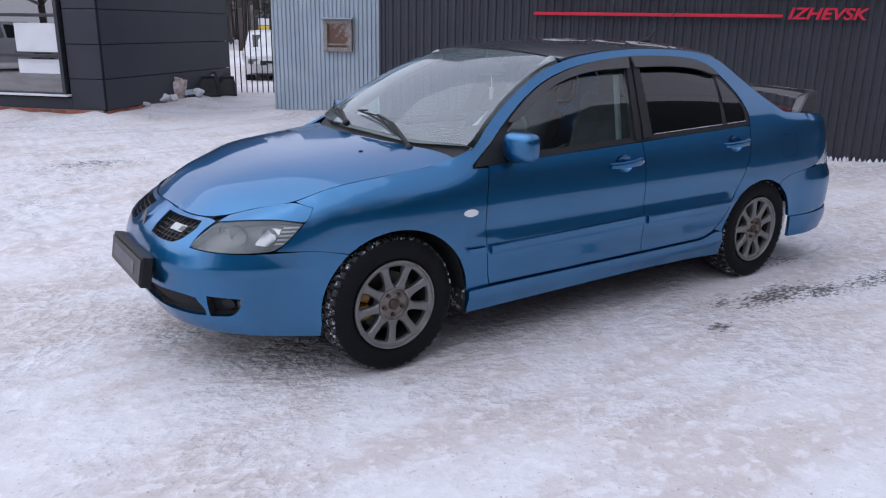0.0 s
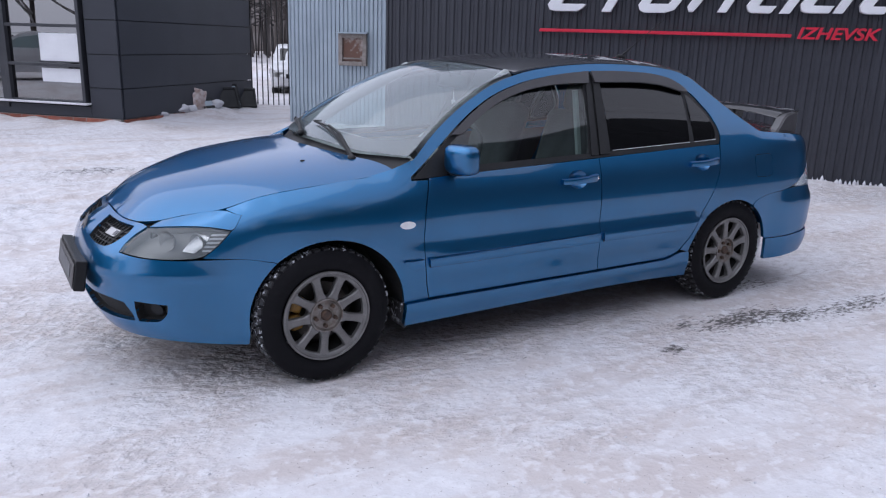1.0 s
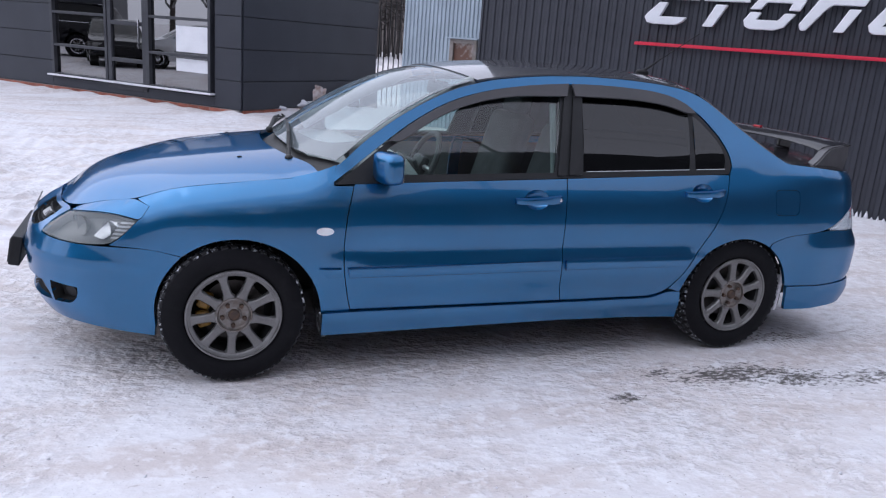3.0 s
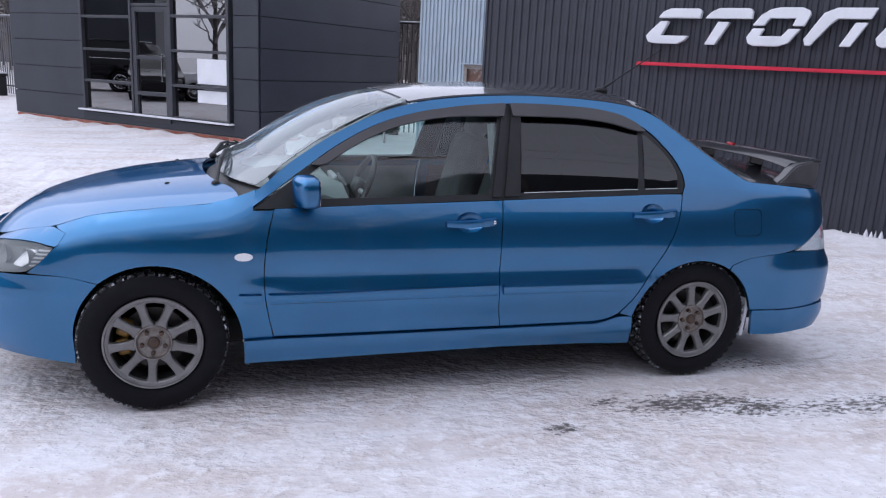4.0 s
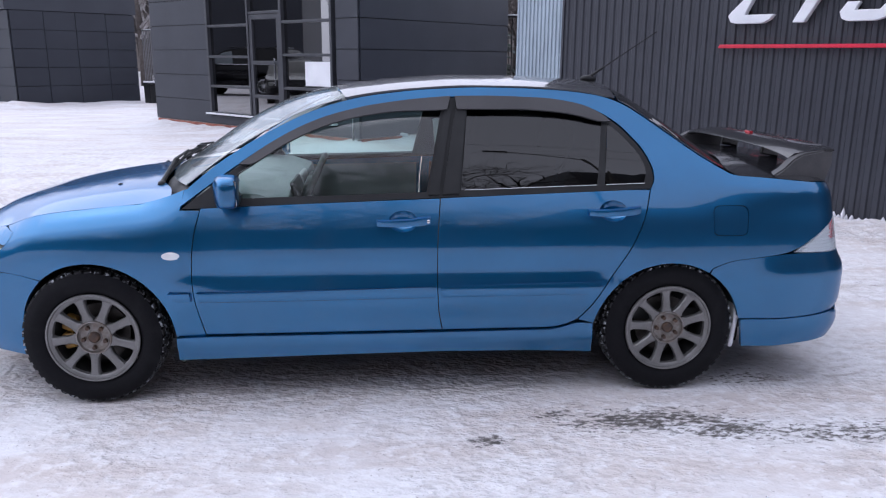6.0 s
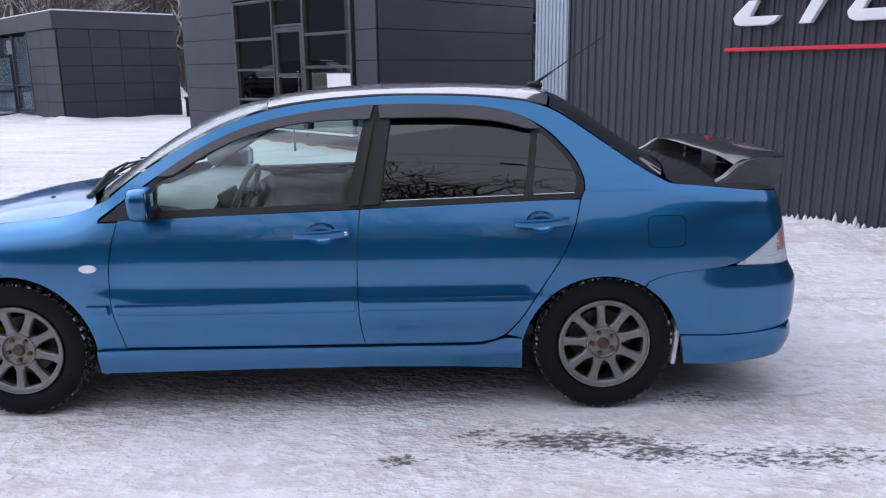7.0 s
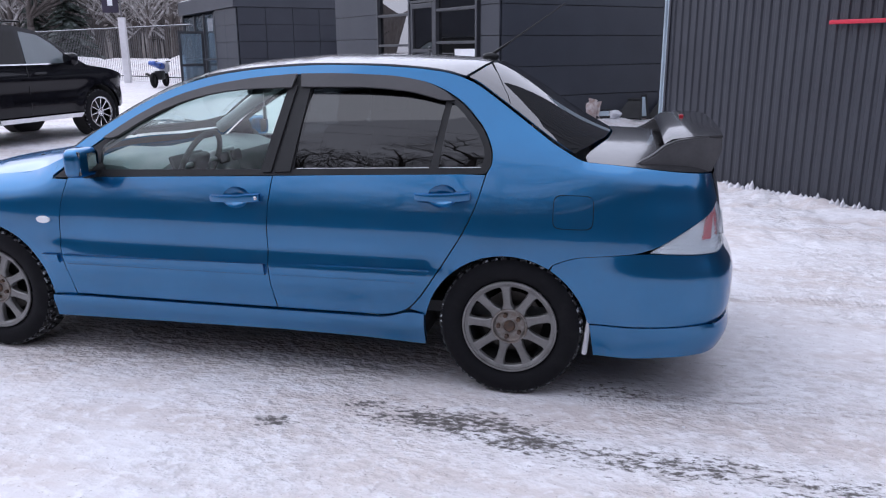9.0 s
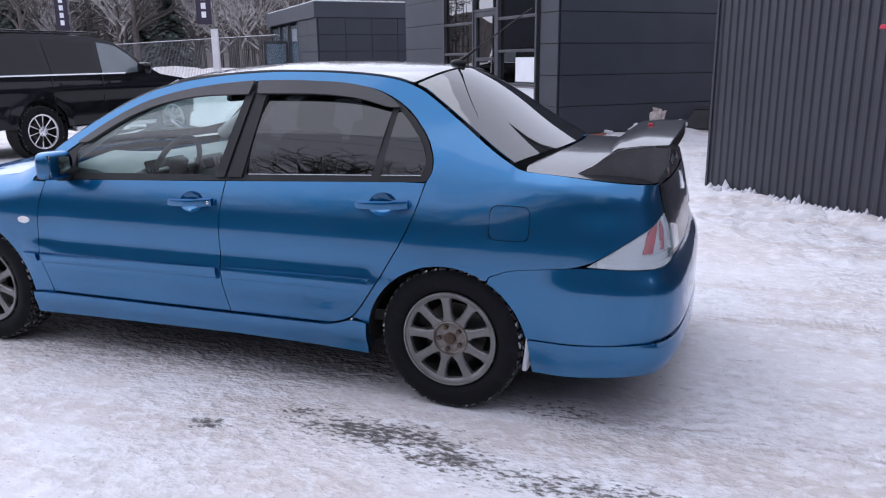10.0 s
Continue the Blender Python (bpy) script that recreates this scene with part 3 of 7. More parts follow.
def thaw(x, y):
    """Red: thawed down to dark ice; green: brown grit worn into the snow, plus painted shade under the car."""
    red = 0.0
    for cx, cy, rx, ry, k in ((2.05, -1.06, 0.16, 0.05, 0.8), (2.42, -1.14, 0.36, 0.07, 1.0), (2.75, -1.24, 0.2, 0.06, 1.0), (3.3, -1.3, 0.5, 0.06, 0.85), (4.1, -1.36, 0.6, 0.07, 0.8),
                              (5.0, -1.4, 0.8, 0.08, 0.7), (1.7, -1.28, 0.09, 0.03, 1.0), (0.95, -0.98, 0.2, 0.03, 0.5), (-0.12, 5.44, 0.5, 0.16, 0.8), (-2.4, 9.2, 0.3, 0.12, 0.5),
                              (-4.2, 12.6, 0.35, 0.2, 0.6), (-1.6, 7.2, 0.4, 0.1, 0.4), (3.05, -0.72, 0.22, 0.06, 0.7)):
        d = ((x - cx) / rx) ** 2 + ((y - cy) / (ry * 1.5)) ** 2
        red = max(red, k * math.exp(-0.5 * d))
    # brown grit below the car, with the car's shade painted into it
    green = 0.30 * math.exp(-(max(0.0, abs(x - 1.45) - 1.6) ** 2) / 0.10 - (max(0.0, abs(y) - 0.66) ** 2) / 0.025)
    for cy, w in ((-0.75, 0.14), (0.75, 0.14)):
        green = max(green, 0.7 * math.exp(-((y - cy - 0.02 * (x - 3)) / w) ** 2) * (1.0 if x > 2.4 else 0.3))
    track = (x * 0.55 + y * 0.83)
    for c, w, k in ((9.6, 0.5, 0.45), (11.4, 0.6, 0.4), (6.4, 0.3, 0.25)):
        green = max(green, k * math.exp(-((track - c) / w) ** 2))
    if x > 3.6:
        for c in (-0.2, 0.9, 2.0):
            green = max(green, 0.45 * math.exp(-((y - c - 0.12 * (x - 4)) / 0.22) ** 2) * ease(3.6, 4.6, x))
    lugs = 0.0
    for c in (-0.78, 0.78):
        if x > 2.9:
            lugs = max(lugs, math.exp(-((y - c - 0.03 * (x - 3)) / 0.10) ** 4) * ease(7.0, 4.0, x))
    for c, k in ((9.3, 0.8), (10.0, 0.8), (11.1, 0.7), (11.8, 0.7), (3.0, 0.5)):
        lugs = max(lugs, k * math.exp(-((track - c) / 0.13) ** 4) * (1.0 if y > 1.2 else 0.0))
    return min(1.0, red), min(1.0, green), lugs


def ground():
    xs, ys = spaced(-4.5, 6.0, 0.028, 420), spaced(-3.4, 4.2, 0.028, 420)
    verts = [(x, y, ground_height(x, y)) for y in ys for x in xs]
    n = len(xs)
    faces = [(j * n + i, j * n + i + 1, (j + 1) * n + i + 1, (j + 1) * n + i) for j in range(len(ys) - 1) for i in range(n - 1)]
    mesh = bpy.data.meshes.new("ground")
    mesh.from_pydata(verts, [], faces)
    layer = mesh.color_attributes.new("thaw", "FLOAT_COLOR", "POINT")
    for i, (x, y, z) in enumerate(verts):
        if -9 < x < 9 and -6 < y < 16:
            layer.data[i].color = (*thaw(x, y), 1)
        else:
            layer.data[i].color = (0, 0.15, 0, 1)
    mesh.materials.append(GROUND)
    mesh.shade_smooth()
    rnd = random.Random(5)
    crumbs = bmesh.new()
    for i in range(5200):
        x, y = rnd.uniform(-6, 8), rnd.uniform(-3.4, 9.5)
        if noise.noise(Vector((x * 0.9, y * 0.9, 6.0))) < rnd.uniform(-0.15, 0.35) or (-0.9 < x < 3.6 and abs(y) < 0.9):
            continue
        s = 0.003 + 0.008 * rnd.random() ** 3
        m = pose(x, y, ground_height(x, y) + s * 0.2, rnd.uniform(0, 360), rnd.uniform(0, 360), rnd.uniform(0, 360)) @ Matrix.Diagonal((s, s * rnd.uniform(0.5, 0.9), s * rnd.uniform(0.4, 0.8), 1))
        q = [crumbs.verts.new(m @ Vector(v)) for v in ((1, 0, 0), (-1, 0.1, 0), (0, 1, 0.2), (0.1, -1, 0), (0.2, 0, 1), (0, 0.2, -1))]
        for a, b, c in ((0, 2, 4), (2, 1, 4), (1, 3, 4), (3, 0, 4), (2, 0, 5), (1, 2, 5), (3, 1, 5), (0, 3, 5)):
            crumbs.faces.new((q[a], q[b], q[c]))
    tagged(part("snow_crumbs", crumbs, SNOW, None), "loose crumbs of trodden snow on the yard", "snow", kind="stuff")
    tagged(new("ground", mesh), "trodden dirty snow over a yard with thawed dark patches", "ground", kind="structure")


ground()


# ---- the dark sheet-metal hall with its sign ----
def ribbed(name, s0, s1, z0, z1, pitch, depth, mat, parent, flat=0.55, label=""):
    """A standing-rib sheet in the local x z plane, facing -y."""
    bm = bmesh.new()
    prof, s = [], s0
    k = 0
    while s < s1 - 1e-6:
        a = pitch / 2
        prof += [(min(s + f * a, s1), d) for f, d in ((0.0, 0.0), (flat * 0.8, 0.0), (flat * 0.8 + 0.14, depth), (0.86, depth))]
        s += a
        k += 1
    prof.append((s1, 0.0))
    clean = [prof[0]]
    for p in prof[1:]:
        if p[0] > clean[-1][0] + 1e-5 or abs(p[1] - clean[-1][1]) > 1e-5:
            clean.append(p)
    low = [bm.verts.new((u, v, z0)) for u, v in clean]
    top = [bm.verts.new((u, v, z1)) for u, v in clean]
    for i in range(len(clean) - 1):
        bm.faces.new((low[i], low[i + 1], top[i + 1], top[i]))
    return part(name, bm, mat, parent, label)


hall = thing("wall_hall", "anthracite ribbed sheet-metal wall of a large hall", "building", wall_point(0, 0.09), YAW)
tagged(hall, kind="structure")
ribbed("sheet", -1.96, 12.0, -0.05, 4.6, 0.205, 0.016, CORRUGATED, hall, 0.52)
part("wall", boxed((5.02, 4.06, 2.27), (13.95, 8.0, 4.64)), CORRUGATED, hall)
part("corner_trim", boxed((-1.975, 0.03, 2.27), (0.03, 0.10, 4.64), None, 0.004), CORRUGATED, hall)


def sign_shape(outlines, name="sign_letter", mat=None, depth=0.09):
    bm = bmesh.new()
    for o in outlines:
        front = [bm.verts.new((u, -0.02 - depth, v)) for u, v in o]
        back = [bm.verts.new((u, -0.02, v)) for u, v in o]
        bm.faces.new(front)
        bm.faces.new(back[::-1])
        n = len(o)
        for i in range(n):
            bm.faces.new((front[(i + 1) % n], front[i], back[i], back[(i + 1) % n]))
    bmesh.ops.recalc_face_normals(bm, faces=bm.faces[:])
    edges = [e for e in bm.edges if e.calc_length() > 0.03]
    bmesh.ops.bevel(bm, geom=edges, offset=0.006, segments=1, affect="EDGES")
    return part(name, bm, mat or SIGN_WHITE, sign)


sign = thing("wall_sign", "white slanted sign shapes above a red stripe on the wall", "sign", wall_point(0, 0.09), YAW)
# plain slanted strokes, one group of strokes a place
hook = [(0.09, 1.96), (0.12, 1.90), (0.18, 1.885), (0.44, 1.885), (0.51, 1.92), (0.55, 1.97), (0.26, 1.97), (0.33, 2.12), (0.24, 2.12), (0.12, 2.00)]
cap_bar = [(0.21, 2.155), (0.26, 2.22), (0.34, 2.255), (0.64, 2.255), (0.67, 2.23), (0.66, 2.155)]
sign_shape([hook, cap_bar])
sign_shape([[(0.71, 2.155), (0.77, 2.22), (0.85, 2.26), (1.16, 2.26), (1.19, 2.23), (1.185, 2.155)], [(0.73, 1.885), (0.84, 1.885), (0.97, 2.12), (0.85, 2.12)]])
sign_shape([[(1.15, 1.97), (1.17, 1.91), (1.22, 1.885), (1.46, 1.885), (1.56, 1.92), (1.66, 2.06), (1.55, 2.06), (1.49, 1.985), (1.28, 1.985), (1.32, 2.06), (1.21, 2.06)],
            [(1.20, 2.09), (1.27, 2.19), (1.36, 2.25), (1.45, 2.27), (1.66, 2.27), (1.73, 2.24), (1.74, 2.20), (1.69, 2.09), (1.58, 2.09), (1.61, 2.165), (1.36, 2.165), (1.31, 2.09)]])
sign_shape([[(1.70, 1.96), (1.72, 1.90), (1.77, 1.90), (1.93, 2.11), (1.99, 2.165), (2.28, 2.165), (2.33, 2.27), (1.98, 2.27), (1.86, 2.22)], [(2.03, 1.90), (2.13, 1.90), (2.26, 2.13), (2.15, 2.13)]])
sign_shape([[(2.34, 1.98), (2.36, 1.92), (2.40, 1.90), (2.60, 1.90), (2.66, 1.98), (2.47, 1.98), (2.66, 2.27), (2.54, 2.27)], [(2.69, 1.90), (2.80, 1.90), (3.02, 2.27), (2.91, 2.27)]])
sign_shape([[(2.90, 2.0), (2.92, 1.93), (2.97, 1.91), (3.20, 1.91), (3.25, 1.99), (3.03, 1.99), (3.20, 2.27), (3.08, 2.27)], [(3.24, 1.91), (3.34, 1.91), (3.55, 2.27), (3.44, 2.27)]])
sign_shape([[(3.50, 2.0), (3.52, 1.93), (3.57, 1.91), (3.75, 1.91), (3.80, 1.99), (3.63, 1.99), (3.80, 2.27), (3.68, 2.27)], [(3.82, 1.91), (3.93, 1.91), (4.14, 2.27), (4.02, 2.27)]])
sign_shape([[(0.0, 1.645), (0.012, 1.682), (2.86, 1.682), (2.85, 1.645)]], "stripe", SIGN_RED, 0.06)


def lettering(text, mat, height, place, parent, name="lettering", shear=0.25, depth=0.008):
    cu = bpy.data.curves.new(name, "FONT")
    cu.body, cu.size, cu.shear, cu.extrude, cu.align_x = text, height / 0.7, shear, depth, "LEFT"
    cu.offset = 0.004
    ob = bpy.data.objects.new(name, cu)
    scene.collection.objects.link(ob)
    mesh = bpy.data.meshes.new_from_object(ob)
    bpy.data.objects.remove(ob)
    mesh.materials.append(mat)
    out = new(name, mesh)
    out.parent = parent
    out.matrix_basis = place
    return out


city = lettering("IZHEVSK", SIGN_RED, 0.125, pose(2.94, -0.035, 1.635, 90, 0, 0) @ Matrix.Diagonal((1.0, 1, 1, 1)), sign)
city.matrix_basis = pose(2.905, -0.06, 1.635, 90, 0, 0) @ Matrix.Diagonal((0.85 / max(0.1, city.dimensions.x), 1, 1, 1))


def snow_teeth():
    """Snow thrown against the foot of the hall, standing up in small teeth between the ribs."""
    bm = bmesh.new()
    rnd = random.Random(5)
    s = -1.85
    while s < 9.0:
        h = 0.03 + 0.05 * rnd.random() + (0.06 if rnd.random() < 0.15 else 0)
        c = Vector(wall_point(s, 0.05 - 0.03 * rnd.random(), 0.02))
        w = 0.012 + 0.014 * rnd.random()
        m = Matrix.Translation(c) @ pose(0, 0, 0, 0, 0, YAW + rnd.uniform(-10, 10)) @ Matrix.Diagonal((w, 0.04, h, 1))
        bmesh.ops.create_icosphere(bm, subdivisions=1, radius=1.0, matrix=m)
        s += 0.035 + 0.04 * rnd.random()
    ob = part("snow_edge", bm, SNOW, None, smooth=True)
    tagged(ob, "ragged teeth of snow clinging to the foot of the wall", "snow", kind="stuff")


snow_teeth()


# ---- the pale shed beside it ----
shed = thing("wall_shed", "pale galvanised ribbed metal shed on a brick footing", "shed", wall_point(0, 2.81), YAW)
tagged(shed, kind="structure")
ribbed("sheet", -4.715, -0.5, 0.06, 3.4, 0.15, 0.022, GALVANISED, shed, 0.5)
part("wall", boxed((-2.59, 1.4, 1.75), (4.16, 2.7, 3.3)), GALVANISED, shed)
part("footing", boxed((-2.6, 1.4, 0.0), (4.1, 2.66, 0.2)), MORTAR, shed)
win = thing("window_1", "small square wooden window with a brown pane", "window", wall_point(-3.52, 2.79), YAW)
tagged(win, kind="structure")
for dx, dz, w, h in ((-0.215, 0, 0.07, 0.52), (0.215, 0, 0.07, 0.52), (0, 0.225, 0.36, 0.07), (0, -0.225, 0.36, 0.07)):
    part("frame", boxed((dx, -0.02, 1.32 + dz), (w, 0.07, h), None, 0.006), WOOD, win)
part("sill", boxed((0, -0.05, 1.595), (0.56, 0.12, 0.025), None, 0.005), GALVANISED, win, "snow-dusted metal drip edge")
part("pane", boxed((0, 0.0, 1.32), (0.36, 0.012, 0.38)), BROWN, win)
part("bar", boxed((0.0, -0.02, 1.18), (0.36, 0.03, 0.025)), WOOD, win)

# ---- the office with the glazed entrance ----
office = thing("wall_office", "anthracite clad office pavilion with flat panels on a brick plinth", "building", (0.908, 9.70, 0), YAW)
tagged(office, kind="structure")
ROWS_Z = [(0.13, 0.602), (0.614, 1.134), (1.146, 1.666), (1.678, 2.190), (2.202, 2.715), (2.727, 3.24), (3.252, 3.77)]
W_L, W_R, W_B, W_T = -4.72, -0.62, 0.33, 2.92


def clad(parent, x0, x1, z0, z1, y=-0.03, side=False, mat=CLADDING):
    """One cladding panel, on the front (local x) or on the side wall (local y)."""
    if x1 - x0 < 0.02 or z1 - z0 < 0.02:
        return
    c = ((x0 + x1) / 2, y, (z0 + z1) / 2)
    size = (x1 - x0, 0.03, z1 - z0)
    if side:
        c, size = (-y, (x0 + x1) / 2, c[2]), (0.03, x1 - x0, z1 - z0)
    part("panel", boxed(c, size, None, 0.004), mat, parent)


for z0, z1 in ROWS_Z:
    if z1 <= W_B or z0 >= W_T:
        clad(office, -7.15, 0.03, z0, z1)
    else:
        clad(office, -7.15, W_L - 0.06, z0, z1)
        clad(office, W_R + 0.06, 0.03, z0, z1)
        if z0 < W_B:
            clad(office, W_L - 0.06, W_R + 0.06, z0, W_B - 0.03)
        if z1 > W_T:
            clad(office, W_L - 0.06, W_R + 0.06, W_T + 0.03, z1)
    clad(office, 0.0, 4.15, z0, z1, side=True)
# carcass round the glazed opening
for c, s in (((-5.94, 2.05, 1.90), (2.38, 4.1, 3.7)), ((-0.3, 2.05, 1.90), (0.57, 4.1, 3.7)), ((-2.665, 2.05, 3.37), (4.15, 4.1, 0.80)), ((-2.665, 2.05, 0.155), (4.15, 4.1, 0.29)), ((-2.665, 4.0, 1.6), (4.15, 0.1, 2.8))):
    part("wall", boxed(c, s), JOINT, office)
part("plinth", boxed((-3.56, 2.0, 0.02), (7.1, 4.1, 0.2)), MORTAR, office)
brick_mesh = bpy.data.meshes.new("brick")
bmb = boxed((0, 0, 0), (0.245, 0.05, 0.062), None, 0.006)
bmb.to_mesh(brick_mesh)
bmb.free()
brick_mesh.materials.append(BRICK)


def bricks(parent, x0, x1, side=False, z=0.085):
    k, x = 0, x0 + 0.13
    while x < x1 - 0.1:
        ob = new("brick", brick_mesh)
        ob.parent = parent
        ob.matrix_basis = pose(0.03, x, z, 0, 0, 90) if side else pose(x, -0.03, z)
        x += 0.257
        k += 1


bricks(office, -7.1, 0.0)
bricks(shed, -4.66, -0.6, z=0.02)
bricks(office, 0.0, 4.1, True)
bricks(office, -7.0, 0.0, z=0.013)
bricks(office, 0.1, 4.1, True, z=0.013)

glazing = thing("window_2", "tall dark-framed shop window with a glazed door and a snowy sill", "window", (0.908, 9.70, 0), YAW)
tagged(glazing, kind="structure")
FRAMES_V = ((-4.70, 0.075), (-3.20, 0.06), (-2.12, 0.075), (-0.65, 0.06))
for x, w in FRAMES_V:
    part("mullion", boxed((x, -0.03, (W_B + W_T) / 2), (w, 0.12, W_T - W_B), None, 0.005), FRAME_GREY, glazing)
for x0, x1, zs in ((-4.655, -3.235, (0.36, 0.92, 1.53, 2.15, 2.89)), (-2.075, -0.685, (0.36, 0.95, 1.57, 2.175, 2.89)), (-3.165, -2.165, (2.37, 2.89))):
    for z in zs:
        part("transom", boxed(((x0 + x1) / 2, -0.03, z), (x1 - x0 + 0.02, 0.10, 0.05), None, 0.005), FRAME_GREY, glazing)
    for a, b in zip(zs, zs[1:]):
        pane = part("pane", boxed(((x0 + x1) / 2, -0.015, (a + b) / 2), (x1 - x0 + 0.02, 0.006, b - a - 0.045)), SHOP_GLASS, glazing)
        pane.visible_shadow = False
part("sill", boxed((-2.67, -0.09, 0.345), (4.25, 0.16, 0.03), None, 0.006), SNOW, glazing, "sill covered in a strip of snow")
part("white_board", boxed((-1.09, -0.024, 1.23), (0.77, 0.008, 0.44)), SIGN_WHITE, glazing, "plain white board fixed to the pane")
part("board_ledge", boxed((-1.11, -0.030, 1.0), (0.81, 0.012, 0.02), None, 0.003), FRAME_GREY, glazing)
part("white_board", boxed((-1.09, -0.024, 0.785), (0.77, 0.008, 0.22)), SIGN_WHITE, glazing, "plain white board fixed to the pane")
door = thing("door_1", "closed dark-framed glass entrance door", "door", (0.908, 9.70, 0), YAW)
tagged(door, kind="structure")
for x in (-3.115, -2.215):
    part("stile", boxed((x, -0.04, 1.285), (0.10, 0.07, 2.10), None, 0.005), FRAME_GREY, door)
for z, h in ((0.30, 0.14), (0.76, 0.07), (1.42, 0.07), (2.29, 0.09)):
    part("rail", boxed((-2.665, -0.04, z), (0.80, 0.07, h), None, 0.005), FRAME_GREY, door)
for a, b in ((0.37, 0.725), (0.795, 1.385), (1.455, 2.245)):
    part("pane", boxed((-2.665, -0.03, (a + b) / 2), (0.80, 0.006, b - a)), SHOP_GLASS, door).visible_shadow = False
part("pull_handle", boxed((-2.32, -0.10, 1.25), (0.03, 0.03, 0.5), None, 0.008), CHROME, door)

# ---- the second clad pavilion and its shopfront ----
kiosk = thing("wall_pavilion", "low anthracite pavilion clad in square panels with snow on the roof edge", "building", (-10.03, 21.30, -0.11), YAW)
tagged(kiosk, kind="structure")
kiosk.matrix_world = kiosk.matrix_world @ Matrix.Scale(1.085, 4)
for k in range(5):
    z0, z1 = 0.12 + k * 0.53, 0.12 + (k + 1) * 0.53 - 0.012
    for j in range(4):
        clad(kiosk, j * 0.915 + 0.004, (j + 1) * 0.915 - 0.008, z0, z1, side=True, mat=NIGHT_CLADDING)
    clad(kiosk, -2.6, -1.3, z0, z1, mat=NIGHT_CLADDING)
    clad(kiosk, -1.29, 0.03, z0, z1, mat=NIGHT_CLADDING)
part("parapet", boxed((-3.85, 1.80, 3.02), (7.84, 3.84, 0.50), None, 0.01), CLADDING, kiosk)
part("wall", boxed((-1.35, 1.83, 1.4), (2.6, 3.62, 2.74)), JOINT, kiosk)
part("wall", boxed((-5.2, 2.4, 1.4), (5.1, 2.4, 2.74)), JOINT, kiosk)
part("wall", boxed((-7.6, 1.8, 1.4), (0.14, 3.6, 2.74)), CLADDING, kiosk)
part("roof_snow", boxed((-3.85, 1.80, 3.29), (7.7, 3.7, 0.05), None, 0.02), SNOW, kiosk)
part("step", boxed((-6.1, -0.35, 0.06), (2.2, 0.7, 0.12), None, 0.01), MORTAR, kiosk)
front = thing("window_3", "narrow shopfront of dark frames and reflecting panes", "window", (-10.03, 21.30, -0.11), YAW)
tagged(front, kind="structure")
front.matrix_world = front.matrix_world @ Matrix.Scale(1.085, 4)
for x in (-7.5, -5.6, -4.2, -2.65):
    part("mullion", boxed((x, -0.01, 1.5), (0.09, 0.1, 2.4), None, 0.005), FRAME_GREY, front)
for a, b in ((-7.455, -5.645), (-5.555, -4.245), (-4.155, -2.695)):
    for z0, z1 in ((0.36, 1.1), (1.16, 2.66)):
        part("pane", boxed(((a + b) / 2, 0.02, (z0 + z1) / 2), (b - a, 0.006, z1 - z0)), BLUE_PANE, front).visible_shadow = False
    part("transom", boxed(((a + b) / 2, -0.01, 1.13), (b - a, 0.09, 0.06), None, 0.005), FRAME_GREY, front)
    part("transom", boxed(((a + b) / 2, -0.01, 0.32), (b - a, 0.09, 0.08), None, 0.005), FRAME_GREY, front)
leaf_door = thing("door_2", "open dark-framed glass door of the low pavilion", "door", (-13.35, 24.80, -0.05), YAW - 90)
tagged(leaf_door, kind="structure")
for x in (0.05, 0.95):
    part("stile", boxed((x, 0, 1.15), (0.10, 0.05, 2.2), None, 0.005), FRAME_GREY, leaf_door)
for z in (0.10, 0.95, 2.20):
    part("rail", boxed((0.5, 0, z), (0.80, 0.05, 0.10), None, 0.005), FRAME_GREY, leaf_door)
for z0, z1 in ((0.15, 0.90), (1.0, 2.15)):
    part("pane", boxed((0.5, 0, (z0 + z1) / 2), (0.80, 0.006, z1 - z0)), BLUE_PANE, leaf_door).visible_shadow = False

bin_ = thing("litter_bin", "dark litter bin with a cap of snow", "bin", (-6.45, 23.2, -0.06), YAW)
part("body", boxed((0, 0, 0.33), (0.42, 0.42, 0.66), None, 0.03), TRIM, bin_)
part("lid", boxed((0, 0, 0.69), (0.48, 0.48, 0.07), None, 0.02), TRIM, bin_)
part("snow_cap", boxed((0, 0, 0.75), (0.44, 0.44, 0.06), None, 0.025), SNOW, bin_, smooth=True)


# ---- fences ----
def fence(name, a, b, height, gap, bar, mat, label, rail_zs, snow=False, base=0.05, rail_mat=None):
    a, b = Vector(a), Vector(b)
    d = b - a
    length = d.length
    f = thing(name, label, "fence", (a.x, a.y, 0), math.degrees(math.atan2(d.y, d.x)))
    mesh = None
    n = int(length / gap)
    for i in range(n + 1):
        if mesh is None:
            ob = part("bar", boxed((0, 0, base + height / 2), (bar, bar, height)), mat, f)
            mesh = ob.data
        else:
            ob = new("bar", mesh)
            ob.parent = f
        ob.matrix_basis = pose(i * gap, 0, 0)
    for z in rail_zs:
        part("rail", boxed((length / 2, 0.0, z), (length, 0.05, 0.045), None, 0.004), rail_mat or mat, f)
    if snow:
        part("snow_strip", boxed((length / 2, 0, rail_zs[-1] + 0.034), (length, 0.06, 0.024), None, 0.008), SNOW, f)
    return f


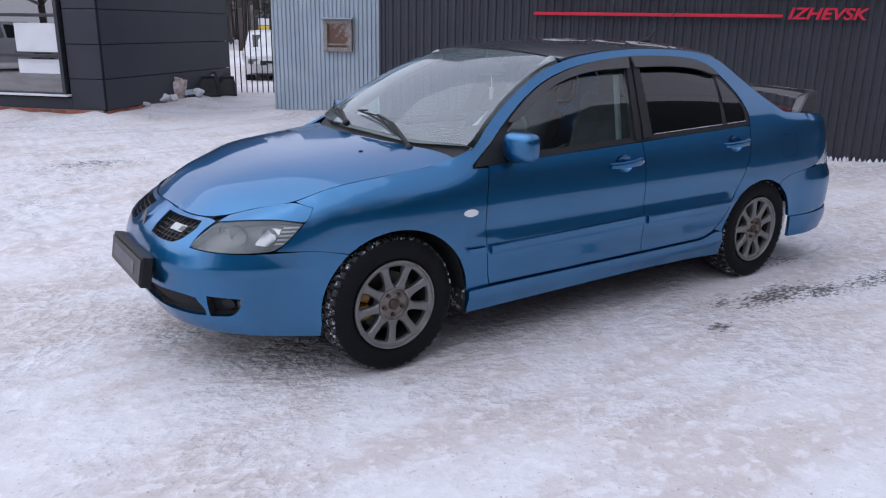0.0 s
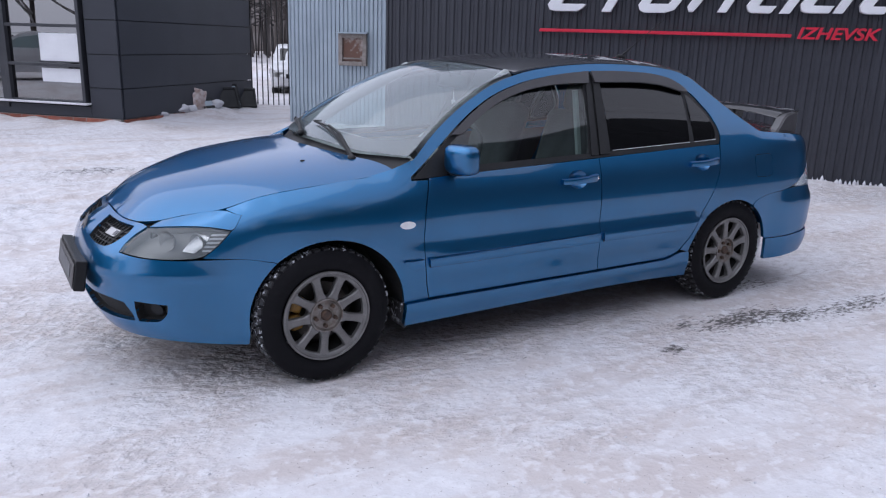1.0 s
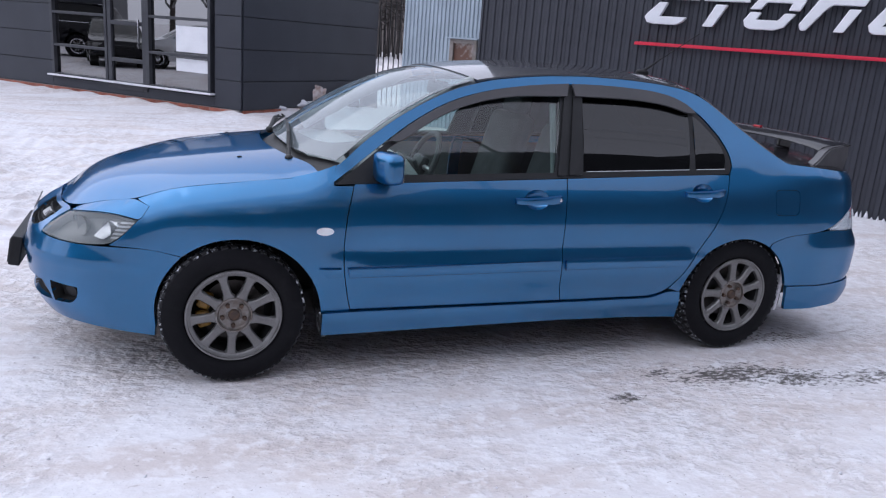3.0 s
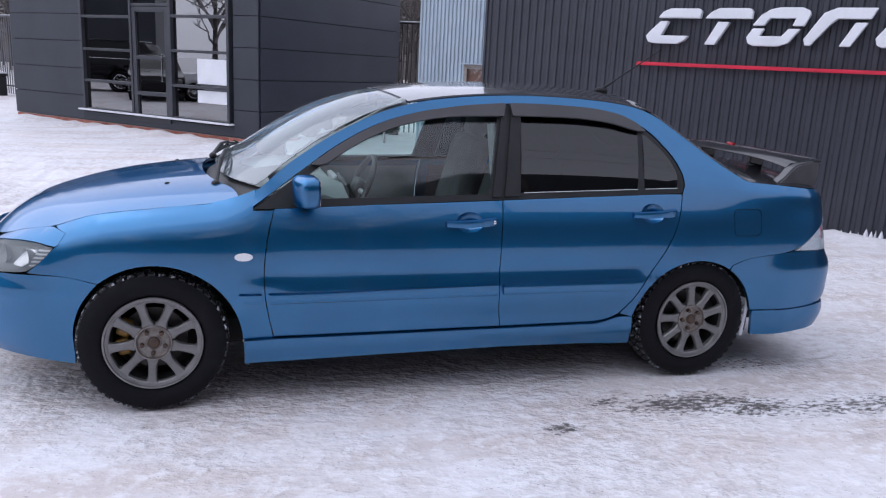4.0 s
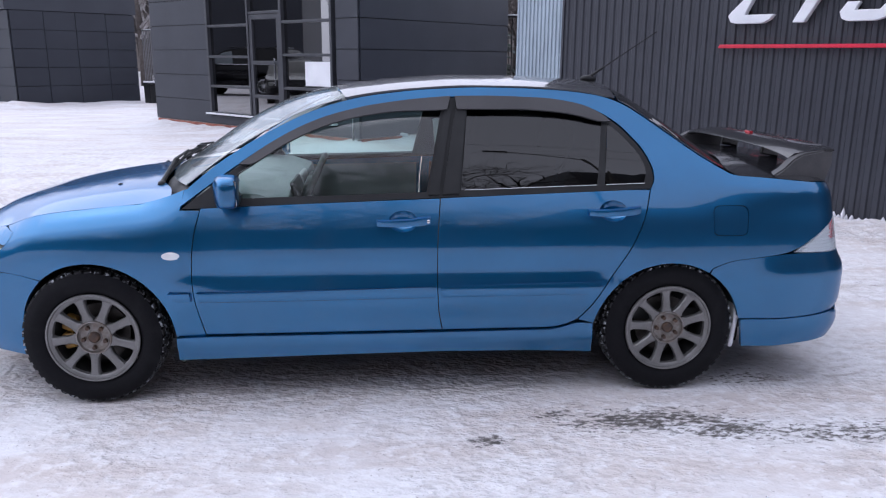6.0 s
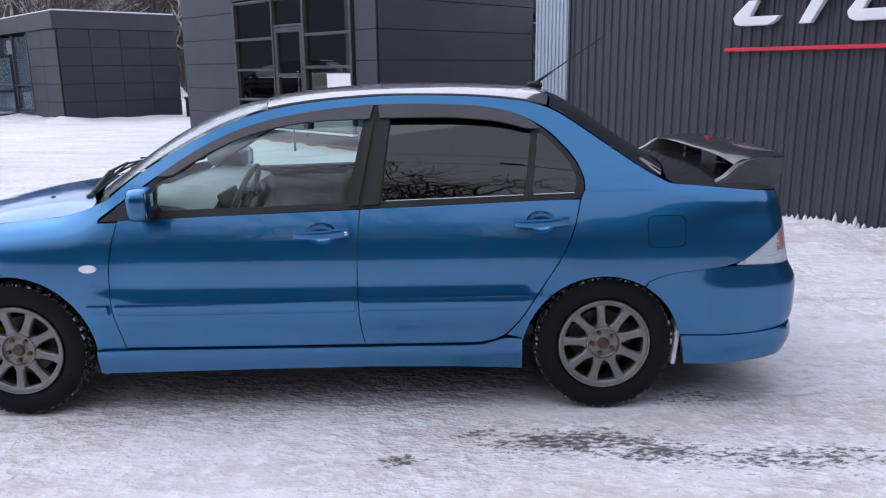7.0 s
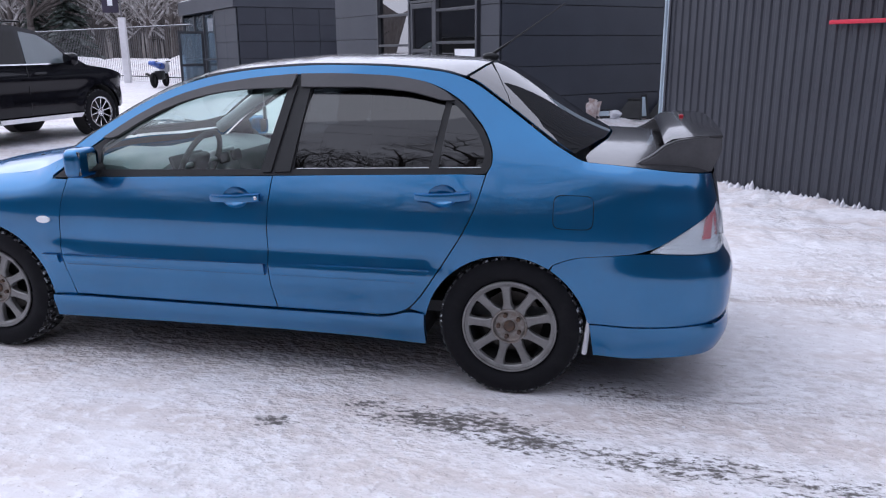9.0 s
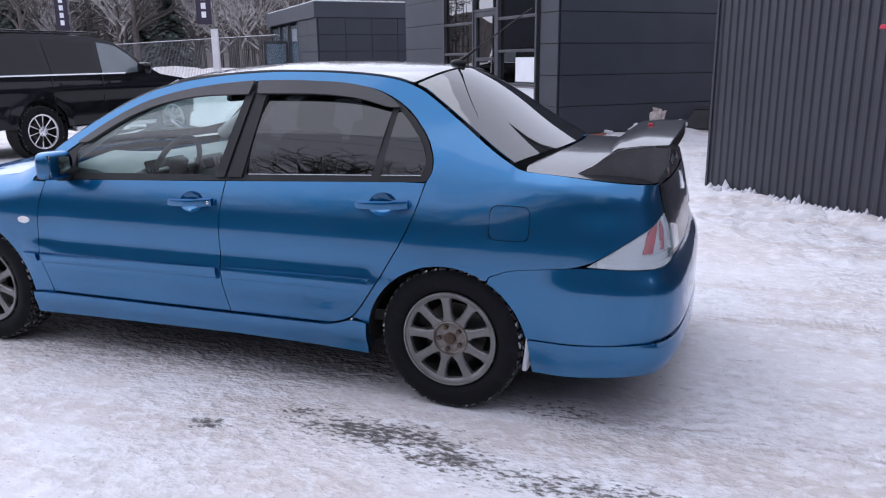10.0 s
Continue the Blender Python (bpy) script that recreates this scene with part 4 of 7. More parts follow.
fence("iron_fence", (3.95, 13.2, 0), (9.2, 10.2, 0), 2.45, 0.115, 0.022, IRON, "black iron bar fence between two buildings, snow on its rail", (2.42,), True)
fence("iron_fence", (-7.0, 24.4, 0), (-1.2, 18.1, 0), 2.4, 0.12, 0.025, PALE_RAIL, "pale bar fence in the gap between two pavilions", (0.3, 2.4), True)
fence("yard_fence", (-13.9, 26.0, 0), (-40.0, 40.5, 0), 2.5, 0.19, 0.014, PALE_RAIL, "long thin grey bar fence with a snowy rail along the road", (0.3, 2.5), True, rail_mat=IRON)

# ---- the blue saloon ----
from mathutils.geometry import delaunay_2d_cdt


def inside(poly, u, v):
    hit, n = False, len(poly)
    for i in range(n):
        (a, b), (c, d) = poly[i], poly[i - 1]
        if (b > v) != (d > v) and u < (c - a) * (v - b) / (d - b) + a:
            hit = not hit
    return hit


def finer(poly, step):
    out = []
    for i, (a, b) in enumerate(poly):
        c, d = poly[(i + 1) % len(poly)]
        k = max(1, int(math.hypot(c - a, d - b) / step + 0.5))
        out += [(a + (c - a) * j / k, b + (d - b) * j / k) for j in range(k)]
    return out


def mesh_flat(outer, holes, step):
    """Triangles of a flat outline with holes: points, triangles, border edges."""
    loops = [finer(p, step) for p in (outer, *holes)]
    pts, edges = [], []
    for lp in loops:
        k = len(pts)
        pts += lp
        edges += [(k + i, k + (i + 1) % len(lp)) for i in range(len(lp))]
    us, vs = [p[0] for p in outer], [p[1] for p in outer]
    cell = {}
    for p in pts:
        cell.setdefault((int(p[0] // step), int(p[1] // step)), []).append(p)
    v, row = min(vs) + step * 0.5, 0
    while v < max(vs):
        u = min(us) + step * (0.5 if row % 2 else 1.0)
        while u < max(us):
            if inside(outer, u, v) and not any(inside(h, u, v) for h in holes):
                ci, cj = int(u // step), int(v // step)
                if all(math.hypot(u - p[0], v - p[1]) > step * 0.5 for i in (-1, 0, 1) for j in (-1, 0, 1) for p in cell.get((ci + i, cj + j), ())):
                    pts.append((u, v))
            u += step
        v += step * 0.87
        row += 1
    vo, eo, fo = delaunay_2d_cdt([Vector(p) for p in pts], edges, [], 0, 1e-6)[:3]
    tris = []
    for f in fo:
        (ax, ay), (bx, by), (cx, cy) = vo[f[0]], vo[f[1]], vo[f[2]]
        if abs((bx - ax) * (cy - ay) - (cx - ax) * (by - ay)) < 0.012 * step * step:
            continue
        cu, cv = (ax + bx + cx) / 3, (ay + by + cy) / 3
        if inside(outer, cu, cv) and not any(inside(h, cu, cv) for h in holes):
            tris.append(f)
    return vo, tris


def grown(outline, d):
    """The outline pushed outwards by d, to narrow the gap to its neighbours."""
    n = len(outline)
    turn = 1 if sum(outline[i][0] * outline[(i + 1) % n][1] - outline[(i + 1) % n][0] * outline[i][1] for i in range(n)) > 0 else -1
    out = []
    for i in range(n):
        a, b, c = (Vector(outline[k % n]) for k in (i - 1, i, i + 1))
        w = (b - a).normalized() + (c - b).normalized()
        if w.length < 0.5:
            out.append(tuple(b))
            continue
        w.normalize()
        out.append((b.x + turn * w.y * d, b.y - turn * w.x * d))
    return out


def softened(outline):
    """Slight bends of the outline rounded off; true corners stay."""
    for turn in range(2):
        n, out = len(outline), []
        for i in range(n):
            a, b, c = (Vector(outline[k % n]) for k in (i - 1, i, i + 1))
            p, q = b - a, c - b
            if p.length < 1e-6 or q.length < 1e-6 or not 0.03 < p.angle(q) < 0.75:
                out.append(tuple(b))
                continue
            cut = min(0.25 * p.length, 0.25 * q.length, 0.05)
            out += [tuple(b - p.normalized() * cut), tuple(b + q.normalized() * cut)]
        outline = out
    return outline


def panel(name, outer, skin, mat, parent, holes=(), step=0.04, lift=0.0, thick=0.016, side=-1, both=False, up=False, label="", bulge=None):
    """A piece of bodywork: a flat outline laid onto a skin, with its edges turned in.
    side: -1 or 1, which side of the car; both: mirrored and joined on the middle line; up: skin over (x, y)."""
    if name in ("wing", "front_door", "rear_door", "quarter_panel", "lamp_brow"):
        outer = grown(outer, 0.002)
    elif name == "bonnet":
        outer = grown(outer, 0.005)
    elif name in ("rear_bumper", "front_bumper", "bumper_lip"):
        outer = [(p[0] if p[0] < NOSE + 0.01 or p[0] > TAIL - 0.01 else g[0], g[1]) for p, g in zip(outer, grown(outer, 0.0025))]
    outer, holes = softened(outer), [softened(h) for h in holes]
    vo, tris = mesh_flat(outer, holes, step)
    e = 0.004

    def at(u, v):
        p = Vector(skin(u, v))
        if lift or thick or bulge:
            du, dv = Vector(skin(u + e, v)) - Vector(skin(u - e, v)), Vector(skin(u, v + e)) - Vector(skin(u, v - e))
            n = du.cross(dv).normalized() * (1 if up else -1)
            return p + n * (lift + (bulge(u, v) if bulge else 0.0)), n
        return p, Vector((0, 0, 1))
    bm = bmesh.new()
    for sgn in ((1, -1) if both else (side,)):
        vs, ns = [], []
        for q in vo:
            p, n = at(q[0], q[1])
            if not up:
                p.y *= sgn
                n.y *= sgn
            vs.append(bm.verts.new(p))
            ns.append(n)
        made = []
        for f in tris:
            t = [vs[i] for i in f]
            made.append(bm.faces.new(t))
        norm = dict(zip(vs, ns))
        for f in made:
            f.normal_update()
            if f.normal.dot(norm[f.verts[0]]) < 0:
                f.normal_flip()
        if thick:
            border = [ed for ed in bm.edges if ed.is_boundary and all(v in norm for v in ed.verts)]
            if both:
                border = [ed for ed in border if not all(abs(v.co.y) < 1e-4 for v in ed.verts)]
            high, low = {}, {}
            pairs = []
            for ed in border:
                loop = ed.link_faces[0].loops[0]
                while loop.edge != ed:
                    loop = loop.link_loop_next
                pairs.append((loop.vert, loop.link_loop_next.vert))
            for a, b in pairs:
                for v in (a, b):
                    if v not in low:
                        high[v], low[v] = bm.verts.new(v.co), bm.verts.new(v.co - norm[v] * thick)
                bm.faces.new((high[b], high[a], low[a], low[b]))
    bmesh.ops.remove_doubles(bm, verts=[v for v in bm.verts if abs(v.co.y) < 2e-4 and any(len(f.verts) == 3 for f in v.link_faces)] if both else [], dist=0.002)
    return part(name, bm, mat, parent, label, smooth=True)


def arc_points(cx, cz, r, a0, a1, n):
    return [(cx + r * math.cos(radians(a0 + (a1 - a0) * i / n)), cz + r * math.sin(radians(a0 + (a1 - a0) * i / n))) for i in range(n + 1)]


car = thing("saloon_car", "blue metallic four-door saloon with a black spoiler on packed snow", "car")
ARCH_F, ARCH_R, ARCH_RAD = (0.015, 0.295), (2.585, 0.270), 0.355
rail_low = [(0.44, 0.957), (0.56, 1.058), (0.75, 1.178), (0.97, 1.285), (1.17, 1.341), (1.42, 1.373), (1.68, 1.387), (1.93, 1.384), (2.14, 1.372), (2.29, 1.352), (2.395, 1.316), (2.48, 1.262), (2.63, 1.158), (2.755, 1.072), (2.865, 1.012)]
opening = [(0.42, 0.880), (0.505, 0.884), (0.94, 0.900), (1.54, 0.921), (1.92, 0.933), (2.40, 0.949), (2.485, 0.953), (2.505, 0.985), (2.503, 1.04), (2.465, 1.12), (2.37, 1.22), (2.29, 1.272), (2.20, 1.310), (2.06, 1.336), (1.80, 1.347), (1.60, 1.345),
           (1.40, 1.330), (1.17, 1.295), (0.97, 1.237), (0.80, 1.150), (0.64, 1.045)]
for sd in (-1, 1):
    # wing
    wing = [(-0.345, 0.590), (-0.215, 0.566)] + arc_points(*ARCH_F, ARCH_RAD, 131, 3, 22) + [(0.385, 0.318), (0.493, 0.318), (0.476, 0.39), (0.455, 0.50), (0.451, 0.60), (0.456, 0.68), (0.467, 0.77), (0.494, 0.872), (0.41, 0.872), (0.425, 0.955),
            (0.36, 0.926), (0.25, 0.892), (0.08, 0.874), (-0.14, 0.848), (-0.34, 0.816), (-0.52, 0.780), (-0.395, 0.764), (-0.418, 0.715), (-0.44, 0.695), (-0.478, 0.635), (-0.525, 0.592)]
    panel("wing", wing, shell, PAINT, car, side=sd)
    # doors
    f_door = [(0.500, 0.324), (1.540, 0.326), (1.523, 0.41), (1.516, 0.52), (1.516, 0.74), (1.531, 0.915), (0.94, 0.896), (0.503, 0.880), (0.476, 0.77), (0.464, 0.68), (0.459, 0.60), (0.463, 0.50), (0.484, 0.39)]
    def oval(x0, zc):
        return [(x0 + 0.115 + 0.064 * math.cos(a), zc + 0.046 * math.sin(a)) for a in (2 * math.pi * i / 24 for i in range(24))]
    door_f = panel("front_door", f_door, shell, PAINT, car, holes=(oval(1.255, 0.822),), side=sd, step=0.02)
    r_door = [(1.548, 0.326), (2.045, 0.328), (2.105, 0.340), (2.16, 0.365), (2.213, 0.425), (2.30, 0.555), (2.40, 0.715), (2.452, 0.83), (2.482, 0.945), (2.40, 0.945), (1.92, 0.929), (1.539, 0.916), (1.524, 0.74), (1.524, 0.52), (1.531, 0.41)]
    door_r = panel("rear_door", r_door, shell, PAINT, car, holes=(oval(2.195, 0.858),), side=sd, step=0.02)
    # side frame: pillars, roof rail and rear quarter in one pressing
    quarter = rail_low + [(2.90, 1.003), (3.15, 0.987), (3.35, 0.972), (3.55, 0.957), (3.562, 0.86), (3.362, 0.776), (3.165, 0.664), (2.862, 0.632), (2.775, 0.598)] + arc_points(*ARCH_R, ARCH_RAD, 60, 169, 22) + [
        (2.205, 0.356), (2.17, 0.362), (2.222, 0.42), (2.309, 0.552), (2.409, 0.712), (2.461, 0.83), (2.493, 0.955), (2.512, 0.985), (2.511, 1.04), (2.473, 1.124), (2.377, 1.226), (2.295, 1.279), (2.203, 1.317), (2.06, 1.343), (1.80, 1.354), (1.60, 1.352),
        (1.40, 1.337), (1.167, 1.302), (0.966, 1.244), (0.795, 1.157), (0.635, 1.052), (0.412, 0.890), (0.43, 0.955)]
    cap = []
    for i in range(32):
        ca, sa = math.cos(2 * math.pi * i / 32), math.sin(2 * math.pi * i / 32)
        cap.append((2.853 + 0.082 * math.copysign(abs(ca) ** 0.36, ca), 0.812 + 0.068 * math.copysign(abs(sa) ** 0.36, sa)))
    panel("quarter_panel", quarter, shell, PAINT, car, holes=(cap,), side=sd, step=0.03)
    mid = (2.853, 0.812)
    panel("fuel_flap", [(mid[0] + (u - mid[0]) * 0.965, mid[1] + (v - mid[1]) * 0.955) for u, v in cap], shell, PAINT, car, side=sd, step=0.03)
    panel("flap_recess", cap, shell, DARK, car, side=sd, lift=-0.006, thick=0, step=0.05)
    # sill skirt
    sill = [(0.372, 0.312), (0.372, 0.205), (0.95, 0.215), (1.55, 0.222), (1.95, 0.217), (2.235, 0.205), (2.232, 0.345), (2.16, 0.352), (2.10, 0.332), (2.045, 0.321), (1.545, 0.319), (0.50, 0.317)]
    panel("sill_skirt", sill, shell, PAINT, car, side=sd, lift=0.012, thick=0.03, bulge=lambda u, v: 0.012 * math.exp(-((v - 0.29) / 0.03) ** 2))
    # rub strips
    for poly, owner in (([(0.352, 0.520), (0.445, 0.522), (0.450, 0.484), (0.395, 0.480), (0.37, 0.495)], car), ([(0.475, 0.523), (1.505, 0.533), (1.508, 0.488), (0.482, 0.482)], door_f),
                        ([(1.535, 0.535), (2.262, 0.541), (2.235, 0.507), (2.195, 0.492), (1.54, 0.490)], door_r)):
        panel("rub_strip", poly, shell, PAINT, owner, side=sd, lift=0.019, thick=0.021, step=0.012, bulge=lambda u, v: -0.004 * ease(0.512 + 0.009 * u, 0.530 + 0.009 * u, v) - 0.005 * ease(0.500, 0.478, v))
    # dark slivers along the lower edges, painting in the shadow of the strips
    for (xa, za), (xb, zb), owner in (((0.484, 0.4815), (1.508, 0.4875), door_f), ((1.542, 0.4895), (2.195, 0.4915), door_r)):
        panel("strip_shadow", [(xa, za - 0.006), (xb, zb - 0.006), (xb, zb), (xa, za)], shell, DARK, owner, side=sd, lift=0.002, thick=0, step=0.05)
    # door handles in their cups
    for owner, x0, zc in ((door_f, 1.255, 0.822), (door_r, 2.195, 0.858)):
        bm = bmesh.new()
        panel("handle_cup", oval(x0, zc), shell, PAINT, owner, side=sd, lift=0.0, thick=0, step=0.012, bulge=lambda u, v, xc=x0 + 0.115, z0=zc: -0.032 * max(0.0, 1 - ((u - xc) / 0.064) ** 2 - ((v - z0) / 0.046) ** 2) ** 0.6)
        p, q = Vector(shell(x0, zc - 0.004)), Vector(shell(x0 + 0.235, zc + 0.006))
        bm = bmesh.new()
        n = 12
        prev = None
        for i in range(n + 1):
            t = i / n
            c = p.lerp(q, t) + Vector((0, 0.012 + 0.030 * math.sin(math.pi * min(1, max(0.0, t * 1.0))) ** 0.6, 0))
            h, d = 0.014 + 0.004 * (1 if t > 0.72 else 0) + 0.003 * math.sin(math.pi * t), 0.010
            ring = [bm.verts.new((c.x, (c.y + dy) * sd, c.z + dz)) for dy, dz in ((-d, -h), (d, -h * 0.8), (d * 1.2, 0), (d, h * 0.8), (-d, h), (-d, 0))]
            if prev:
                for k in range(6):
                    bm.faces.new((prev[k], prev[(k + 1) % 6], ring[(k + 1) % 6], ring[k]))
            else:
                bm.faces.new(ring)
            prev = ring
        bm.faces.new(prev[::-1])
        bmesh.ops.recalc_face_normals(bm, faces=bm.faces[:])
        handle = part("door_handle", bm, PAINT, owner, smooth=True, sharp=50)
        if owner == door_f:
            bm = bmesh.new()
            lathe(bm, [(0.0, 0.003), (0.0075, 0.003), (0.009, 0.0)], 14)
            lock = part("lock", bm, CHROME, owner, smooth=True)
            k = Vector(shell(x0 + 0.222, zc + 0.005))
            lock.matrix_basis = Matrix.Translation((k.x, sd * (k.y + 0.032), k.z)) @ (Matrix() if sd > 0 else pose(0, 0, 0, 0, 0, 180))
    # side repeater
    rep = [(0.372 + 0.038 * math.cos(a), 0.684 + 0.017 * math.sin(a)) for a in (2 * math.pi * i / 20 for i in range(20))]
    panel("side_repeater", rep, shell, WHITE_LENS, car, side=sd, lift=0.006, thick=0.008, step=0.012)
    # black window surround, panes, wind deflectors
    g_front = [(0.66, 0.922), (1.475, 0.944), (1.555, 1.316), (1.40, 1.306), (1.17, 1.271), (0.985, 1.215), (0.83, 1.137), (0.655, 1.025)]
    g_rear = [(1.628, 0.950), (2.245, 0.968), (2.287, 1.245), (2.19, 1.289), (2.05, 1.314), (1.80, 1.324), (1.672, 1.322)]
    g_quarter = [(2.279, 0.970), (2.462, 0.977), (2.478, 1.03), (2.445, 1.105), (2.355, 1.200), (2.314, 1.232)]
    bowed = lambda u, v: 0.034 * (1 - ((v - 1.12) / 0.23) ** 2)
    panel("window_surround", opening, shell, TRIM, car, holes=(g_front, g_rear, g_quarter), side=sd, lift=-0.002, thick=0.02, step=0.035)
    panel("front_pane", g_front, shell, DOOR_GLASS, door_f, side=sd, lift=-0.030, thick=0, step=0.04, bulge=bowed).visible_shadow = False
    panel("rear_pane", g_rear, shell, TINT_GLASS, door_r, side=sd, lift=-0.030, thick=0, step=0.04, bulge=bowed)
    panel("quarter_pane", g_quarter, shell, TINT_GLASS, door_r, side=sd, lift=-0.030, thick=0, step=0.04, bulge=bowed)
    for owner, a, b in ((door_r, 1.645, 2.24), (door_r, 2.285, 2.462)):
        panel("pane_seal", [(a, 0.950 + (a - 1.64) * 0.03), (b, 0.950 + (b - 1.64) * 0.03), (b, 0.9522 + (b - 1.64) * 0.03), (a, 0.9522 + (a - 1.64) * 0.03)], shell, SNOW, owner, side=sd, lift=0.001, thick=0.004, step=0.03, label="thin line of snow on the seal")
    visor_f = [(0.66, 1.055), (0.80, 1.149), (0.97, 1.236), (1.17, 1.294), (1.40, 1.329), (1.592, 1.344), (1.575, 1.285), (1.50, 1.283), (1.30, 1.276), (1.09, 1.238), (0.90, 1.165), (0.72, 1.055)]
    visor_r = [(1.612, 1.344), (1.80, 1.346), (2.06, 1.335), (2.20, 1.309), (2.285, 1.27), (2.325, 1.235), (2.27, 1.235), (2.14, 1.270), (1.95, 1.288), (1.62, 1.288)]
    panel("wind_deflector", visor_f, shell, VISOR, door_f, side=sd, lift=0.012, thick=0.012, step=0.035, bulge=lambda u, v: 0.006, label="smoked plastic wind deflector")
    panel("wind_deflector", visor_r, shell, VISOR, door_r, side=sd, lift=0.012, thick=0.012, step=0.035, bulge=lambda u, v: 0.006, label="smoked plastic wind deflector")
    panel("pillar_cover", [(1.484, 0.93), (1.528, 0.932), (1.598, 1.30), (1.566, 1.30)], shell, TRIM, door_f, side=sd, lift=0.007, thick=0.012, step=0.03)
    panel("pillar_cover", [(1.545, 0.932), (1.618, 0.936), (1.664, 1.30), (1.616, 1.30)], shell, TRIM, door_r, side=sd, lift=0.007, thick=0.012, step=0.03)
    # mirror
    mirror = part("wing_mirror", bmesh.new(), PAINT, car)
    bm = bmesh.new()
    bmesh.ops.create_uvsphere(bm, u_segments=28, v_segments=16, radius=1.0)
    for v in bm.verts:
        x, y, z = v.co
        p = 4.5
        s = (abs(x) ** p + abs(y) ** p + abs(z) ** p) ** (1 / p)
        v.co = Vector((x / s * (0.050 + 0.008 * (y / s)), y / s * 0.088, z / s * 0.066))
        if v.co.x < 0:
            v.co.x *= 1.15 - 0.25 * abs(v.co.y) / 0.088
    bmesh.ops.delete(bm, geom=[f for f in bm.faces if f.calc_center_median().x > 0.047], context="FACES")
    bm.to_mesh(mirror.data)
    bm.free()
    mirror.data.materials.clear()
    mirror.data.materials.append(PAINT)
    mirror.data.shade_smooth()
    mirror.matrix_basis = pose(0.632, sd * 0.880, 0.967, 0, 0, sd * -8)
    part("mirror_glass", boxed((0.037, 0, 0), (0.004, 0.140, 0.100), None, 0.001), CHROME, mirror, "mirror glass")
    part("mirror_rim", boxed((0.031, 0, 0), (0.012, 0.150, 0.108), None, 0.004), TRIM, mirror)
    arm = bmesh.new()
    rod(arm, (0.635, sd * 0.765, 0.918), (0.635, sd * 0.86, 0.922), 0.040, 0.034, 12)
    part("mirror_arm", arm, TRIM, car, smooth=True, sharp=40)
    # lamps
    lamp = [(-0.925, 0.600), (-0.905, 0.651), (-0.888, 0.688), (-0.80, 0.700), (-0.713, 0.709), (-0.58, 0.713), (-0.445, 0.703), (-0.485, 0.637), (-0.533, 0.594), (-0.661, 0.584), (-0.80, 0.588)]
    head = panel("headlamp", lamp, shell, LAMP_GLASS, car, side=sd, lift=-0.001, thick=0.012, step=0.03, label="hazed clear headlamp")
    head.visible_shadow = False
    panel("lamp_bowl", lamp, shell, LAMP_BACK, head, side=sd, lift=-0.045, thick=-0.04, step=0.04)
    for uc, zc, r in ((-0.74, 0.648, 0.042), (-0.60, 0.648, 0.036)):
        bm = bmesh.new()
        lathe(bm, [(0.0, 0.0), (r * 0.5, 0.004), (r * 0.8, 0.016), (r, 0.034), (r * 1.06, 0.034)], 24)
        c = Vector(shell(uc, zc))
        bowl = part("reflector", bm, LAMP_BACK, head, smooth=True)
        bowl.matrix_basis = Matrix.Translation((c.x + 0.05, sd * (c.y - 0.035), c.z)) @ pose(0, 0, 0, 0, 0, 60 if sd > 0 else 120)
    for i in range(5):
        z0 = 0.618 + i * 0.017
        panel("indicator_rib", [(-0.545, z0), (-0.505 + 0.012 * i, z0), (-0.503 + 0.012 * i, z0 + 0.008), (-0.543, z0 + 0.008)], shell, WHITE_LENS, head, side=sd, lift=-0.02, thick=0.006, step=0.03)
    lid = [(-0.885, 0.694), (-0.80, 0.706), (-0.713, 0.715), (-0.58, 0.719), (-0.437, 0.709), (-0.424, 0.717), (-0.402, 0.762), (-0.53, 0.776), (-0.65, 0.763), (-0.775, 0.743), (-0.87, 0.714)]
    panel("lamp_reflector", [(-0.640, 0.622), (-0.575, 0.612), (-0.545, 0.650), (-0.555, 0.692), (-0.625, 0.698)], shell, CHROME, head, side=sd, lift=-0.028, thick=0.006, step=0.02, bulge=lambda u, v: 0.010 * math.sin(40 * u) * math.sin(34 * v))
    panel("lamp_brow", lid, shell, PAINT, car, side=sd, step=0.03)
    tail = [(3.173, 0.664), (3.363, 0.770), (3.46, 0.815), (3.562, 0.852), (3.60, 0.80), (3.612, 0.73), (3.59, 0.672), (3.505, 0.660), (3.35, 0.660)]
    lamp_r = panel("tail_lamp", tail, shell, TAIL_GLASS, car, side=sd, lift=0.002, thick=0.012, step=0.03, label="clear tail lamp with red inner lens")
    lamp_r.visible_shadow = False
    panel("lamp_bowl", tail, shell, WHITE_LENS, lamp_r, side=sd, lift=-0.013, thick=-0.012, step=0.04)
    panel("red_lens", [(3.405, 0.715), (3.455, 0.715), (3.500, 0.824), (3.455, 0.806), (3.435, 0.782)], shell, RED_LENS, lamp_r, side=sd, lift=-0.004, thick=0.012, step=0.02)
    panel("red_lens", [(3.515, 0.72), (3.540, 0.72), (3.548, 0.80), (3.530, 0.832)], shell, RED_LENS, lamp_r, side=sd, lift=-0.004, thick=0.012, step=0.02)
    for i in range(6):
        z0 = 0.672 + i * 0.015
        panel("lens_rib", [(3.20 + i * 0.028, z0), (3.585, z0), (3.585, z0 + 0.007), (3.212 + i * 0.028, z0 + 0.007)], shell, WHITE_LENS, lamp_r, side=sd, lift=-0.007, thick=0.005, step=0.04)
